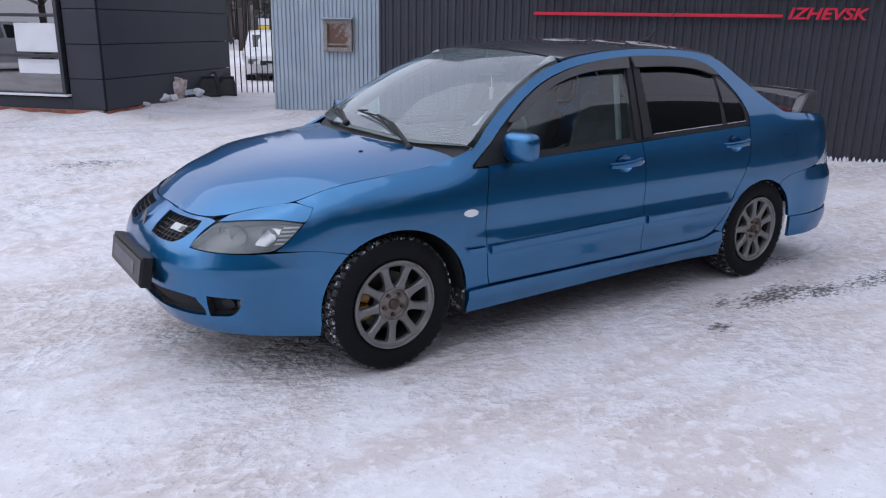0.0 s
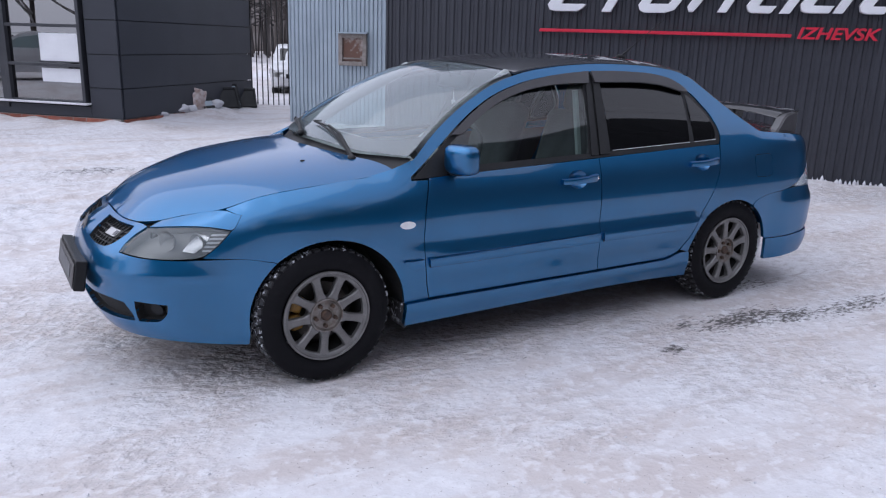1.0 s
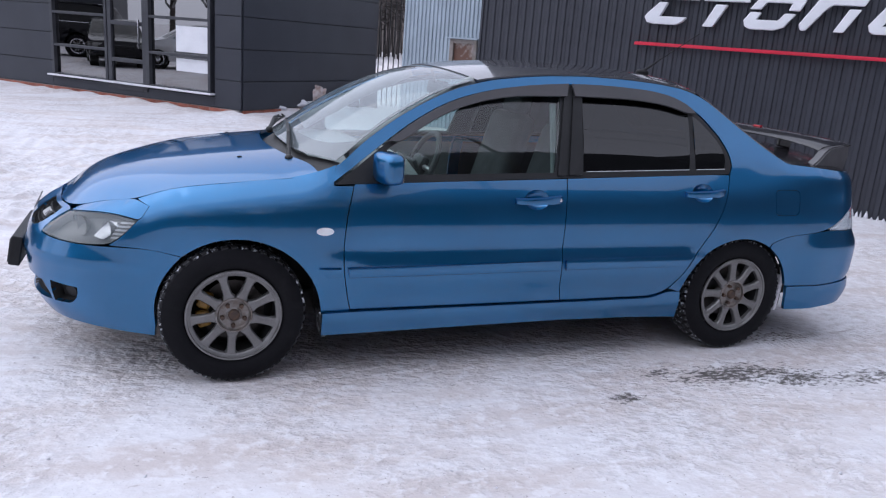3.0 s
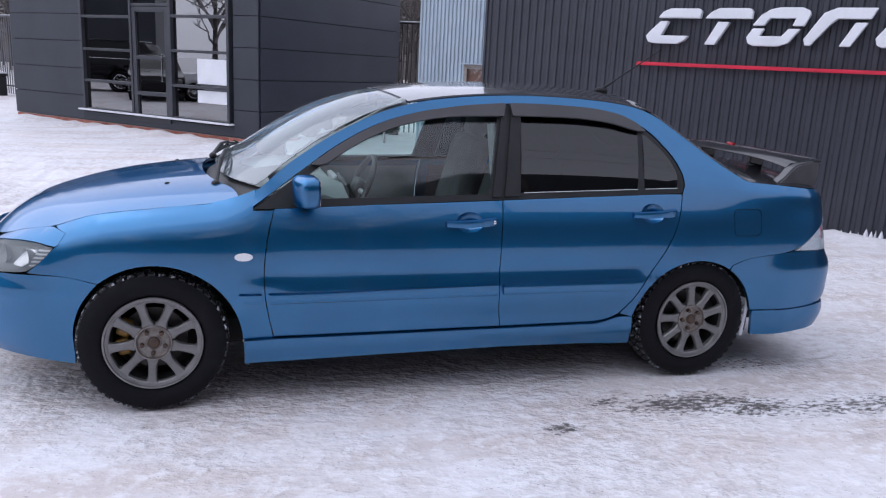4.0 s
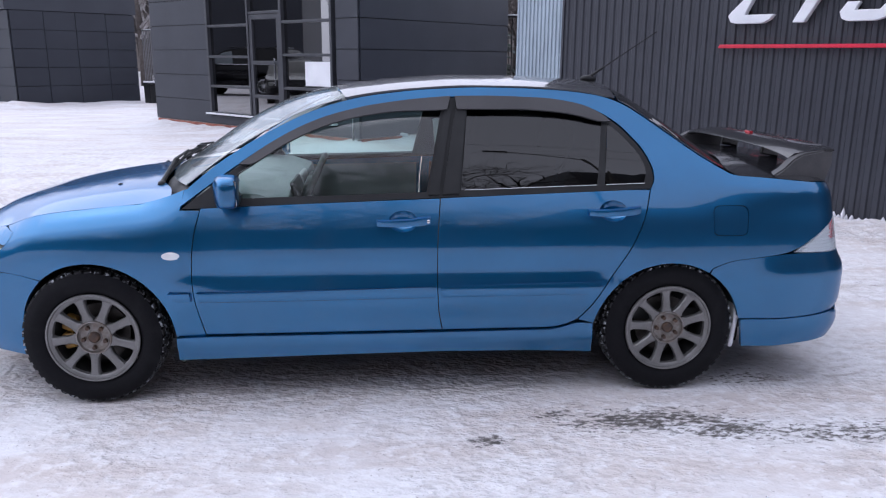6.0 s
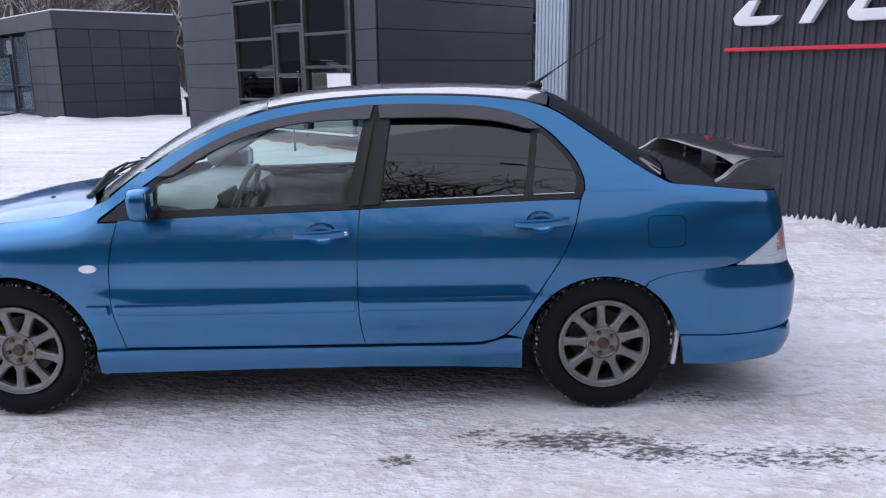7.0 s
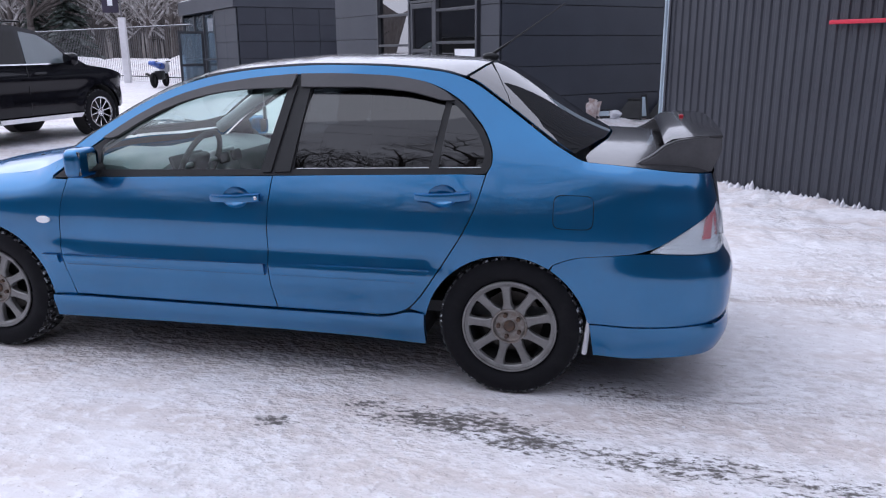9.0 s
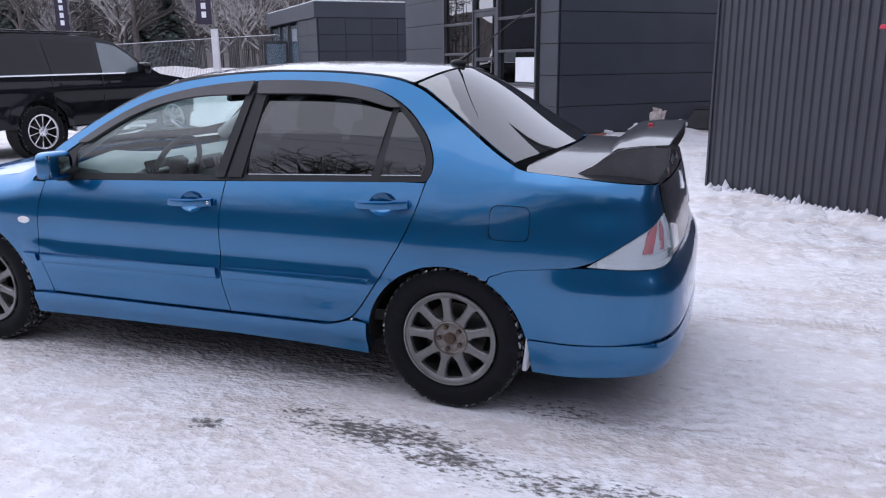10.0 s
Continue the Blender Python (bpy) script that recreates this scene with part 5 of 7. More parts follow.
    # wheel-arch liners
    for cx, cz, x_low in ((*ARCH_F, 0), (*ARCH_R, 0)):
        bm = bmesh.new()
        rings = []
        for a in range(-8, 189, 7):
            c, s = math.cos(radians(a)), math.sin(radians(a))
            rings.append([bm.verts.new((cx + (ARCH_RAD + 0.012) * c, sd * y, cz + (ARCH_RAD + 0.012) * s)) for y in (min(0.80, shell(cx + (ARCH_RAD + 0.012) * c, max(0.2, cz + (ARCH_RAD + 0.012) * s))[1] - 0.03), 0.52)])
        for p, q in zip(rings, rings[1:]):
            bm.faces.new((p[0], p[1], q[1], q[0]))
        bm.faces.new([r[1] for r in rings])
        part("arch_liner", bm, DARK, car)
    # mud flaps
    part("mud_flap", boxed((0.380, sd * 0.755, 0.245), (0.018, 0.13, 0.12), pose(0, 0, 0, 0, -6, 0), 0.005), SNOWY_RUBBER, car)
    part("mud_flap", boxed((2.930, sd * 0.765, 0.315), (0.022, 0.10, 0.24), pose(0, 0, 0, 0, 6, 0), 0.008), SNOW, car, "mud flap caked in snow")

# front bumper, grille, plate
slot = [(NOSE, 0.300), (-1.07, 0.298), (-0.895, 0.300), (-0.838, 0.304), (-0.835, 0.335), (-0.87, 0.385), (-0.96, 0.394), (NOSE, 0.382)]
fog = [(-0.82, 0.302), (-0.715, 0.308), (-0.672, 0.350), (-0.668, 0.388), (-0.815, 0.397)]
mesh_hole = [(-1.235, 0.606), (-1.13, 0.597), (-1.02, 0.600), (-0.975, 0.622), (-0.958, 0.66), (-0.975, 0.684), (-1.13, 0.682), (-1.262, 0.682)]
bumper = [(NOSE, 0.225), (-1.0, 0.228), (-0.66, 0.215), (-0.35, 0.20), (-0.335, 0.26)] + arc_points(*ARCH_F, ARCH_RAD, 187, 131, 8) + [(-0.218, 0.560), (-0.345, 0.585), (-0.50, 0.582), (-0.66, 0.577), (-0.80, 0.581), (-0.915, 0.592), (-0.92, 0.655), (-0.905, 0.69), (-0.95, 0.693), (-1.1, 0.688), (NOSE, 0.693)]
slot_b = [(NOSE + 0.001, b) if a == NOSE else (a, b) for a, b in slot]
panel("front_bumper", bumper, shell, PAINT, car, holes=(slot_b, fog, mesh_hole), step=0.03, both=True, thick=0.02, bulge=lambda u, v: 0.010 * math.exp(-((v - 0.50) / 0.03) ** 2) * ease(-0.3, -0.6, u) + 0.012 * math.exp(-((u - NOSE) / 0.10) ** 2) * ease(0.56, 0.62, v))
for sd in (-1, 1):
    panel("lower_intake", [(a + (0.0 if a == NOSE else 0.01), b) for a, b in slot], shell, DARK, car, side=sd, lift=-0.036, thick=-0.03, step=0.05)
    panel("fog_recess", fog, shell, DARK, car, side=sd, lift=-0.05, thick=-0.05, step=0.04)
    fx, fz = sum(p[0] for p in fog) / len(fog), sum(p[1] for p in fog) / len(fog)
    panel("fog_lamp", [(fx + 0.030 * math.cos(2 * math.pi * i / 18), fz + 0.026 * math.sin(2 * math.pi * i / 18)) for i in range(18)], shell, TRIM, car, side=sd, lift=-0.034, thick=0.012, step=0.015)
    bm = bmesh.new()
    lathe(bm, [(0.0, 0.012), (0.022, 0.010), (0.030, 0.0), (0.030, -0.02)], 20)
    c = Vector(shell(-0.70, 0.352))
    f = part("fog_lamp", bm, LAMP_BACK, car, smooth=True)
    f.matrix_basis = Matrix.Translation((c.x + 0.045, sd * (c.y - 0.03), c.z)) @ pose(0, 0, 0, 0, 0, 60 if sd > 0 else 120)
    grille = panel("grille", mesh_hole, shell, DARK, car, side=sd, lift=-0.035, thick=-0.035, step=0.05)
    for i in range(9):
        u = -1.250 + i * 0.032
        panel("grille_bar", [(u, 0.602), (u + 0.004, 0.602), (u + 0.012, 0.682), (u + 0.008, 0.682)], shell, TRIM, grille, side=sd, lift=-0.010, thick=0.006, step=0.03)
    for i in range(4):
        z0 = 0.617 + i * 0.015
        panel("grille_bar", [(-1.24, z0), (-0.985, z0), (-0.985, z0 + 0.004), (-1.24, z0 + 0.004)], shell, TRIM, grille, side=sd, lift=-0.012, thick=0.006, step=0.05)
badge = panel("grille_badge", [(-1.13, 0.640), (-1.03, 0.640), (-1.03, 0.662), (-1.13, 0.662)], shell, SILVER, car, side=-1, lift=-0.006, thick=0.006, step=0.03, label="small white rectangular badge")
panel("badge_bar", [(-1.06, 0.643), (-1.035, 0.643), (-1.035, 0.659), (-1.06, 0.659)], shell, PLATE_BARS, badge, side=-1, lift=-0.0045, thick=0.002, step=0.03)
bm = bmesh.new()
prism(bm, [(-0.040, -0.033), (0.0, -0.009), (0.040, -0.033), (0.022, 0.0), (0.0, 0.038), (-0.022, 0.0)], 0.006, lambda u, v, w: (-0.838 - w + 0.45 * v, u, 0.640 + v))
part("nose_emblem", bm, ALLOY, car, "plain silver emblem")
plate = part("plate_holder", boxed((-0.910, 0, 0.455), (0.048, 0.535, 0.135), pose(0, 0, 0, 0, 10, 0), 0.006), TRIM, car, "black number-plate holder")
part("plate", boxed((-0.938, 0, 0.457), (0.003, 0.515, 0.108), pose(0, 0, 0, 0, 10, 0)), PLATE_DIRT, plate)
part("plate_print", boxed((-0.941, 0.02, 0.457), (0.002, 0.36, 0.06), pose(0, 0, 0, 0, 10, 0)), PLATE_BARS, plate)

# rear bumper with lip, boot
r_bumper = arc_points(*ARCH_R, ARCH_RAD, 14, 58, 8) + [(2.782, 0.592), (2.866, 0.626), (3.163, 0.657), (3.35, 0.654), (3.505, 0.653), (3.60, 0.666), (3.75, 0.672), (TAIL, 0.672), (TAIL, 0.405), (3.75, 0.402), (3.52, 0.392), (3.31, 0.368), (2.935, 0.352)]
panel("rear_bumper", r_bumper, shell, PAINT, car, step=0.02, both=True, thick=0.02, bulge=lambda u, v: (0.020 * ease(0.668, 0.545, v) + 0.014 * ease(0.50, 0.28, v)) * ease(2.9, 3.15, u))
lip = [(2.938, 0.345), (3.31, 0.361), (3.52, 0.385), (3.75, 0.395), (TAIL, 0.398), (TAIL, 0.31), (3.70, 0.30), (3.46, 0.262), (3.25, 0.235), (2.96, 0.215)]
panel("bumper_lip", lip, shell, PAINT, car, step=0.02, both=True, thick=0.02, lift=0.009, bulge=lambda u, v: (0.020 * ease(0.668, 0.545, v) + 0.014 * ease(0.50, 0.28, v)) * ease(2.9, 3.15, u))
boot_face = [(3.575, 0.680), (3.80, 0.680), (TAIL, 0.680), (TAIL, 0.955), (3.80, 0.956), (3.565, 0.956), (3.572, 0.86), (3.612, 0.80), (3.622, 0.73)]
boot = panel("boot_face", boot_face, shell, CARBON, car, step=0.04, both=True, thick=0.02, label="black boot lid face")
for sd in (-1, 1):
    panel("boot_lamp", [(3.635, 0.70), (3.74, 0.70), (3.74, 0.775), (3.645, 0.80)], shell, WHITE_LENS, boot, side=sd, lift=0.006, thick=0.01, step=0.03)
bm = bmesh.new()
prism(bm, [(-0.045, -0.035), (0.0, -0.01), (0.045, -0.035), (0.025, 0.0), (0.0, 0.042), (-0.025, 0.0)], 0.01, lambda u, v, w: (3.447 + w - 0.25 * v, u, 0.89 + v))
part("boot_emblem", bm, CHROME, car, "plain silver emblem")

# bonnet, screens, roof, boot deck
def edge_line(edge, qs, sd, inset):
    return [(shell(q, edge(q))[0], sd * (shell(q, edge(q))[1] - inset)) for q in qs]


qs = [NOSE + 0.06, -1.25, -1.1, -0.98, -0.88, -0.78, -0.66, -0.54, -0.42, -0.3, -0.14, 0.0, 0.14, 0.28, 0.36]
near, far = edge_line(bonnet_edge, qs, -1, 0.005), edge_line(bonnet_edge, qs, 1, 0.005)
bonnet = near + [(0.335, -0.62), (0.25, -0.45), (0.20, -0.25), (0.185, 0.0), (0.20, 0.25), (0.25, 0.45), (0.335, 0.62)] + far[::-1]
hood = panel("bonnet", bonnet, bonnet_skin, PAINT, car, step=0.045, up=True, thick=0.015)
for sy in (-0.42, 0.42):
    bm = bmesh.new()
    bmesh.ops.create_icosphere(bm, subdivisions=2, radius=0.008)
    jet = part("washer_jet", bm, TRIM, hood, smooth=True)
    p = bonnet_skin(0.05, sy)
    jet.matrix_basis = Matrix.Translation(p) @ Matrix.Diagonal((1.5, 1.0, 0.8, 1))
screen_low = [(0.425, -0.735), (0.36, -0.60), (0.295, -0.42), (0.262, -0.22), (0.252, 0.0)]


def pillar_line(x0, x1, n, inset, sd):
    return [(x0 + (x1 - x0) * i / n, sd * (rail(x0 + (x1 - x0) * i / n) - inset)) for i in range(n + 1)]


a_line = pillar_line(0.46, 1.10, 8, 0.018, -1)
half = screen_low[::-1] + a_line + [(1.10, -0.50), (1.08, -0.4), (1.055, -0.2), (1.045, 0.0)]
screen = half + [(x, -y) for x, y in half[1:-1]][::-1]
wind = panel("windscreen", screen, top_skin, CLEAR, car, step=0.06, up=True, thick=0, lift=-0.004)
wind.visible_shadow = False
border_out = screen
inner = [(0.33, 0.0), (0.338, -0.22), (0.372, -0.42), (0.435, -0.585)] + pillar_line(0.52, 1.06, 8, 0.045, -1) + [(1.065, -0.48), (1.045, -0.35), (1.02, -0.2), (1.01, 0.0)]
inner = inner + [(x, -y) for x, y in inner[1:-1]][::-1]
panel("screen_border", border_out, top_skin, TRIM, car, holes=(inner,), step=0.05, up=True, thick=0, lift=-0.007)
r_line, r_far = pillar_line(1.12, 2.36, 14, 0.004, -1), pillar_line(1.12, 2.36, 14, 0.004, 1)
roof = [(1.055, 0.0), (1.065, -0.2), (1.09, -0.4)] + r_line + [(2.383, -0.45), (2.405, -0.25), (2.412, 0.0), (2.405, 0.25), (2.383, 0.45)] + r_far[::-1] + [(1.09, 0.4), (1.065, 0.2)]
panel("roof", roof, top_skin, ROOF_WRAP, car, step=0.05, up=True, thick=0.012, label="roof wrapped in gloss black film")
c_line, c_far = pillar_line(2.375, 2.845, 8, 0.016, -1), pillar_line(2.375, 2.845, 8, 0.016, 1)
rear_screen = [(2.424, 0.0), (2.417, -0.25), (2.395, -0.45)] + c_line + [(2.90, -0.55), (2.955, -0.30), (2.975, 0.0), (2.955, 0.30), (2.90, 0.55)] + c_far[::-1] + [(2.395, 0.45), (2.417, 0.25)]
panel("rear_screen", rear_screen, top_skin, SCREEN_GLASS, car, step=0.06, up=True, thick=0.004, lift=-0.003)
bqs = [2.90, 2.98, 3.1, 3.22, 3.34, 3.46, 3.56, 3.7, 3.85, 4.0, 4.12, 4.2]
bn, bf = edge_line(boot_edge, bqs, -1, 0.004), edge_line(boot_edge, bqs, 1, 0.004)
deck = [(2.985, 0.0), (2.965, -0.30), (2.91, -0.55), (2.885, -0.68)] + bn + bf[::-1] + [(2.885, 0.68), (2.91, 0.55), (2.965, 0.30)]
panel("boot_lid", deck, boot_skin, CARBON, car, step=0.05, up=True, thick=0.012, label="black boot lid")
# cowl and wipers
cowl_half = [(0.21, 0.0), (0.225, -0.25), (0.27, -0.45), (0.345, -0.62), (0.365, -0.735), (0.45, -0.735), (0.39, -0.60), (0.32, -0.42), (0.285, -0.22), (0.275, 0.0)]
cowl = cowl_half + [(x, -y) for x, y in cowl_half[1:-1]][::-1]
panel("cowl", cowl, lambda x, y: (x, y, top_skin(x, y)[2] - 0.012 - 0.03 * ease(0.40, 0.26, x + 0.25 * y * y * -1)), TRIM, car, step=0.05, up=True, thick=0)
for (xa, ya), (xb, yb) in (((0.262, -0.50), (0.335, 0.13)), ((0.245, 0.10), (0.385, 0.56))):
    # pivot at a, blade parked along the foot of the glass towards b
    bm = bmesh.new()

    def off(t, up):
        x, y = xa + (xb - xa) * t, ya + (yb - ya) * t
        return Vector(top_skin(x, y)) + Vector((0, 0, up))
    bmesh.ops.create_uvsphere(bm, u_segments=12, v_segments=8, radius=1.0, matrix=Matrix.Translation(off(0.0, 0.012)) @ Matrix.Diagonal((0.020, 0.024, 0.018, 1)))
    rod(bm, off(0.0, 0.018), off(0.30, 0.048), 0.011, 0.009, 8)
    rod(bm, off(0.30, 0.048), off(0.58, 0.040), 0.008, 0.005, 8)
    for k in range(10):
        rod(bm, off(0.14 + 0.086 * k, 0.016), off(0.14 + 0.086 * (k + 1), 0.016), 0.006, 0.006, 6)
    for p, q in ((0.34, 0.58), (0.82, 0.58), (0.20, 0.36), (0.96, 0.80)):
        rod(bm, off(p, 0.020), off(q, 0.034), 0.005, 0.005, 6)
    part("wiper", bm, TRIM, car, smooth=True, sharp=40)
# aerial
bm = bmesh.new()
base = Vector(top_skin(2.375, -0.02))
bmesh.ops.create_icosphere(bm, subdivisions=2, radius=1.0, matrix=Matrix.Translation(base + Vector((0.0, 0, 0.008))) @ Matrix.Diagonal((0.045, 0.018, 0.022, 1)))
rod(bm, base + Vector((0.0, 0, 0.015)), base + Vector((0.09, 0, 0.075)), 0.009, 0.005, 8)
rod(bm, base + Vector((0.09, 0, 0.075)), base + Vector((0.36, 0, 0.255)), 0.0038, 0.0026, 6)
part("aerial", bm, TRIM, car, smooth=True, sharp=40)
# spoiler
def blade():
    bm = bmesh.new()
    rows = []
    for i in range(33):
        t = -1 + 2 * i / 32
        y = 0.625 * t
        drop = 0.03 * abs(t) ** 4
        x0, x1 = 3.19 + 0.01 * abs(t) ** 3, 3.435 - 0.012 * t * t
        z0, z1 = 1.100 - drop, 1.118 - drop * 0.5
        prof = [(x0, z0), (x0 + 0.03, z0 + 0.022), (x0 + 0.12, z0 + 0.034), (x1, z1 + 0.008), (x1 + 0.004, z1), (x0 + 0.12, z0 + 0.002), (x0 + 0.02, z0 - 0.008)]
        rows.append([bm.verts.new((x, y, z)) for x, z in prof])
    for p, q in zip(rows, rows[1:]):
        for k in range(7):
            bm.faces.new((p[k], p[(k + 1) % 7], q[(k + 1) % 7], q[k]))
    bm.faces.new(rows[0])
    bm.faces.new(rows[-1][::-1])
    bmesh.ops.recalc_face_normals(bm, faces=bm.faces[:])
    return bm


spoiler = part("boot_spoiler", blade(), CARBON, car, "tall black boot spoiler", smooth=True, sharp=35)
for sd in (-1, 1):
    bm = bmesh.new()
    outer_ = [(3.06, 0.985), (3.20, 0.975), (3.385, 0.958), (3.425, 1.04), (3.425, 1.105), (3.37, 1.108), (3.25, 1.092), (3.20, 1.07), (3.15, 1.03)]
    verts_a = [bm.verts.new((x, sd * (0.735 - 0.27 * (x - 3.05) - 0.10 * (z - 0.96)), z)) for x, z in outer_]
    verts_b = [bm.verts.new((x, sd * (0.67 - 0.27 * (x - 3.05) - 0.10 * (z - 0.96)), z)) for x, z in outer_]
    bm.faces.new(verts_a)
    bm.faces.new(verts_b[::-1])
    for i in range(len(outer_)):
        j = (i + 1) % len(outer_)
        bm.faces.new((verts_a[j], verts_a[i], verts_b[i], verts_b[j]))
    bmesh.ops.recalc_face_normals(bm, faces=bm.faces[:])
    bmesh.ops.bevel(bm, geom=bm.edges[:], offset=0.008, segments=2, affect="EDGES")
    part("spoiler_leg", bm, DUSTY_SHEEN, spoiler, smooth=True, sharp=40)
    part("spoiler_strut", boxed((3.31, sd * 0.24, 1.075), (0.10, 0.025, 0.08), pose(0, 0, 0, 0, 10, 0), 0.008), CARBON, spoiler)
part("brake_light", boxed((3.30, 0.0, 1.137), (0.02, 0.06, 0.012), None, 0.003), RED_LENS, spoiler)

# underbody and cabin
part("underbody", boxed((1.35, 0, 0.27), (3.9, 1.14, 0.14), None, 0.02), DARK, car)
part("firewall", boxed((0.42, 0, 0.62), (0.10, 1.2, 0.55)), DARK, car)
part("boot_wall", boxed((2.78, 0, 0.62), (0.06, 1.3, 0.6)), DARK, car)
part("engine_bay", boxed((-0.30, 0, 0.50), (0.7, 0.95, 0.38), None, 0.03), DARK, car)
part("floor_pan", boxed((1.6, 0, 0.35), (2.4, 1.5, 0.05)), CABIN_DARK, car)
part("parcel_shelf", boxed((2.66, 0, 0.94), (0.42, 1.25, 0.03), None, 0.01), CABIN_DARK, car)
part("headlining", boxed((1.75, 0, 1.345), (1.0, 1.0, 0.02), None, 0.008), CABIN, car)
bm = bmesh.new()
prof = [(0.40, 0.905), (0.56, 0.935), (0.73, 0.925), (0.85, 0.885), (0.87, 0.80), (0.82, 0.62), (0.50, 0.60)]
rows = []
for y in (-0.71, -0.6, -0.4, -0.2, 0.0, 0.2, 0.4, 0.6, 0.71):
    hump = 0.05 * math.exp(-((y + 0.37) / 0.17) ** 2)
    rows.append([bm.verts.new((x, y, z + (hump if z > 0.87 and x > 0.55 else 0))) for x, z in prof])
for p, q in zip(rows, rows[1:]):
    for k in range(len(prof)):
        bm.faces.new((p[k], p[(k + 1) % len(prof)], q[(k + 1) % len(prof)], q[k]))
bm.faces.new(rows[0])
bm.faces.new(rows[-1][::-1])
bmesh.ops.recalc_face_normals(bm, faces=bm.faces[:])
dash = part("dashboard", bm, CABIN, car, "grey moulded dashboard", smooth=True, sharp=40)
part("instrument_panel", boxed((0.872, -0.37, 0.900), (0.02, 0.30, 0.10), pose(0, 0, 0, 0, -20, 0), 0.008), CABIN_DARK, dash)
part("centre_stack", boxed((0.885, 0.0, 0.80), (0.03, 0.24, 0.26), pose(0, 0, 0, 0, -14, 0), 0.01), SILVER, dash)
for y in (-0.07, 0.07):
    part("air_vent", boxed((0.905, y, 0.885), (0.02, 0.10, 0.06), pose(0, 0, 0, 0, -14, 0), 0.01), CABIN_DARK, dash)
bm = bmesh.new()
lathe(bm, [(0.172 + 0.0145 * math.cos(2 * math.pi * k / 10), 0.0145 * math.sin(2 * math.pi * k / 10)) for k in range(10)], 40, close=True)
wheel_m = Matrix.Translation((0.935, -0.37, 0.90)) @ pose(0, 0, 0, 0, 0, 90) @ pose(0, 0, 0, 24, 0, 0)
steer = part("steering_wheel", bm, CABIN_DARK, car, smooth=True)
steer.matrix_basis = wheel_m
part("hub_pad", boxed((0, 0.01, -0.01), (0.15, 0.05, 0.12), None, 0.02), CABIN_DARK, steer, smooth=True, sharp=40)
for dx, dz in ((0.11, 0.0), (-0.11, 0.0), (0.05, -0.11), (-0.05, -0.11)):
    bm = bmesh.new()
    rod(bm, (dx * 0.5, 0.005, dz * 0.5), (dx * 1.5, 0.0, dz * 1.45), 0.014, 0.011, 8)
    part("spoke", bm, SILVER, steer, smooth=True)


def car_seat(y, x=1.62, wide=0.50, name="front_seat"):
    s = part(name, boxed((x, y, 0.52), (0.50, wide, 0.14), pose(0, 0, 0, 0, -8, 0), 0.05), CLOTH, car, smooth=True, sharp=60)
    part("backrest", boxed((x + 0.30, y, 0.83), (0.13, wide * 0.94, 0.60), pose(0, 0, 0, 0, 16, 0), 0.055), CLOTH, s, smooth=True, sharp=60)
    part("headrest", boxed((x + 0.395, y, 1.19), (0.085, min(0.27, wide * 0.6), 0.16), pose(0, 0, 0, 0, 12, 0), 0.035), CLOTH, s, smooth=True, sharp=60)
    return s


car_seat(-0.37, 1.38)
car_seat(0.37, 1.38)
bench = part("rear_seat", boxed((2.22, 0, 0.52), (0.46, 1.25, 0.16), None, 0.05), CLOTH, car, smooth=True, sharp=60)
part("backrest", boxed((2.50, 0, 0.78), (0.13, 1.25, 0.50), pose(0, 0, 0, 0, 20, 0), 0.05), CLOTH, bench, smooth=True, sharp=60)
bm = bmesh.new()
box(bm, (1.12, 0.0, 1.265), (0.035, 0.26, 0.075), pose(0, 0, 0, 0, 12, 0), 0.012)
rod(bm, (1.11, 0, 1.29), (1.08, 0, 1.36), 0.008, 0.008)
part("rear_view_mirror", bm, CABIN_DARK, car, smooth=True, sharp=40)
bm = bmesh.new()
rod(bm, (1.13, 0.0, 1.24), (1.13, 0.0, 1.16), 0.002, 0.002, 6)
box(bm, (1.13, 0.0, 1.125), (0.008, 0.035, 0.07), None, 0.003)
part("hanging_tag", bm, SILVER, car)
for sd in (-1, 1):
    card = [(0.62, 0.40), (1.50, 0.40), (1.50, 0.90), (0.62, 0.885)]
    panel("door_card", card, shell, CABIN, car, side=sd, lift=-0.06, thick=0, step=0.1)
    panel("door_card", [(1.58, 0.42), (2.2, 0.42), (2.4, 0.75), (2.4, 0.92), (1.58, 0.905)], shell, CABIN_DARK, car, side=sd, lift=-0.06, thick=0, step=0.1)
bm = bmesh.new()
rod(bm, (1.53, -0.575, 1.25), (1.60, -0.63, 0.55), 0.018, 0.018, 6)
part("seat_belt", bm, CABIN, car)
for sd in (-1, 1):
    bm = bmesh.new()
    rod(bm, (0.50, sd * 0.650, 0.975), (0.80, sd * 0.585, 1.16), 0.040, 0.036, 10)
    rod(bm, (0.80, sd * 0.585, 1.16), (1.12, sd * 0.515, 1.325), 0.036, 0.034, 10)
    part("pillar_trim", bm, CABIN, car, smooth=True, sharp=50)


# ---- wheels ----
def block(bm, m):
    vs = [bm.verts.new(m @ Vector((x, y, z))) for x in (-0.5, 0.5) for y in (-0.5, 0.5) for z in (-0.5, 0.5)]
    for f in ((0, 1, 3, 2), (4, 6, 7, 5), (0, 4, 5, 1), (2, 3, 7, 6), (0, 2, 6, 4), (1, 5, 7, 3)):
        bm.faces.new([vs[i] for i in f])


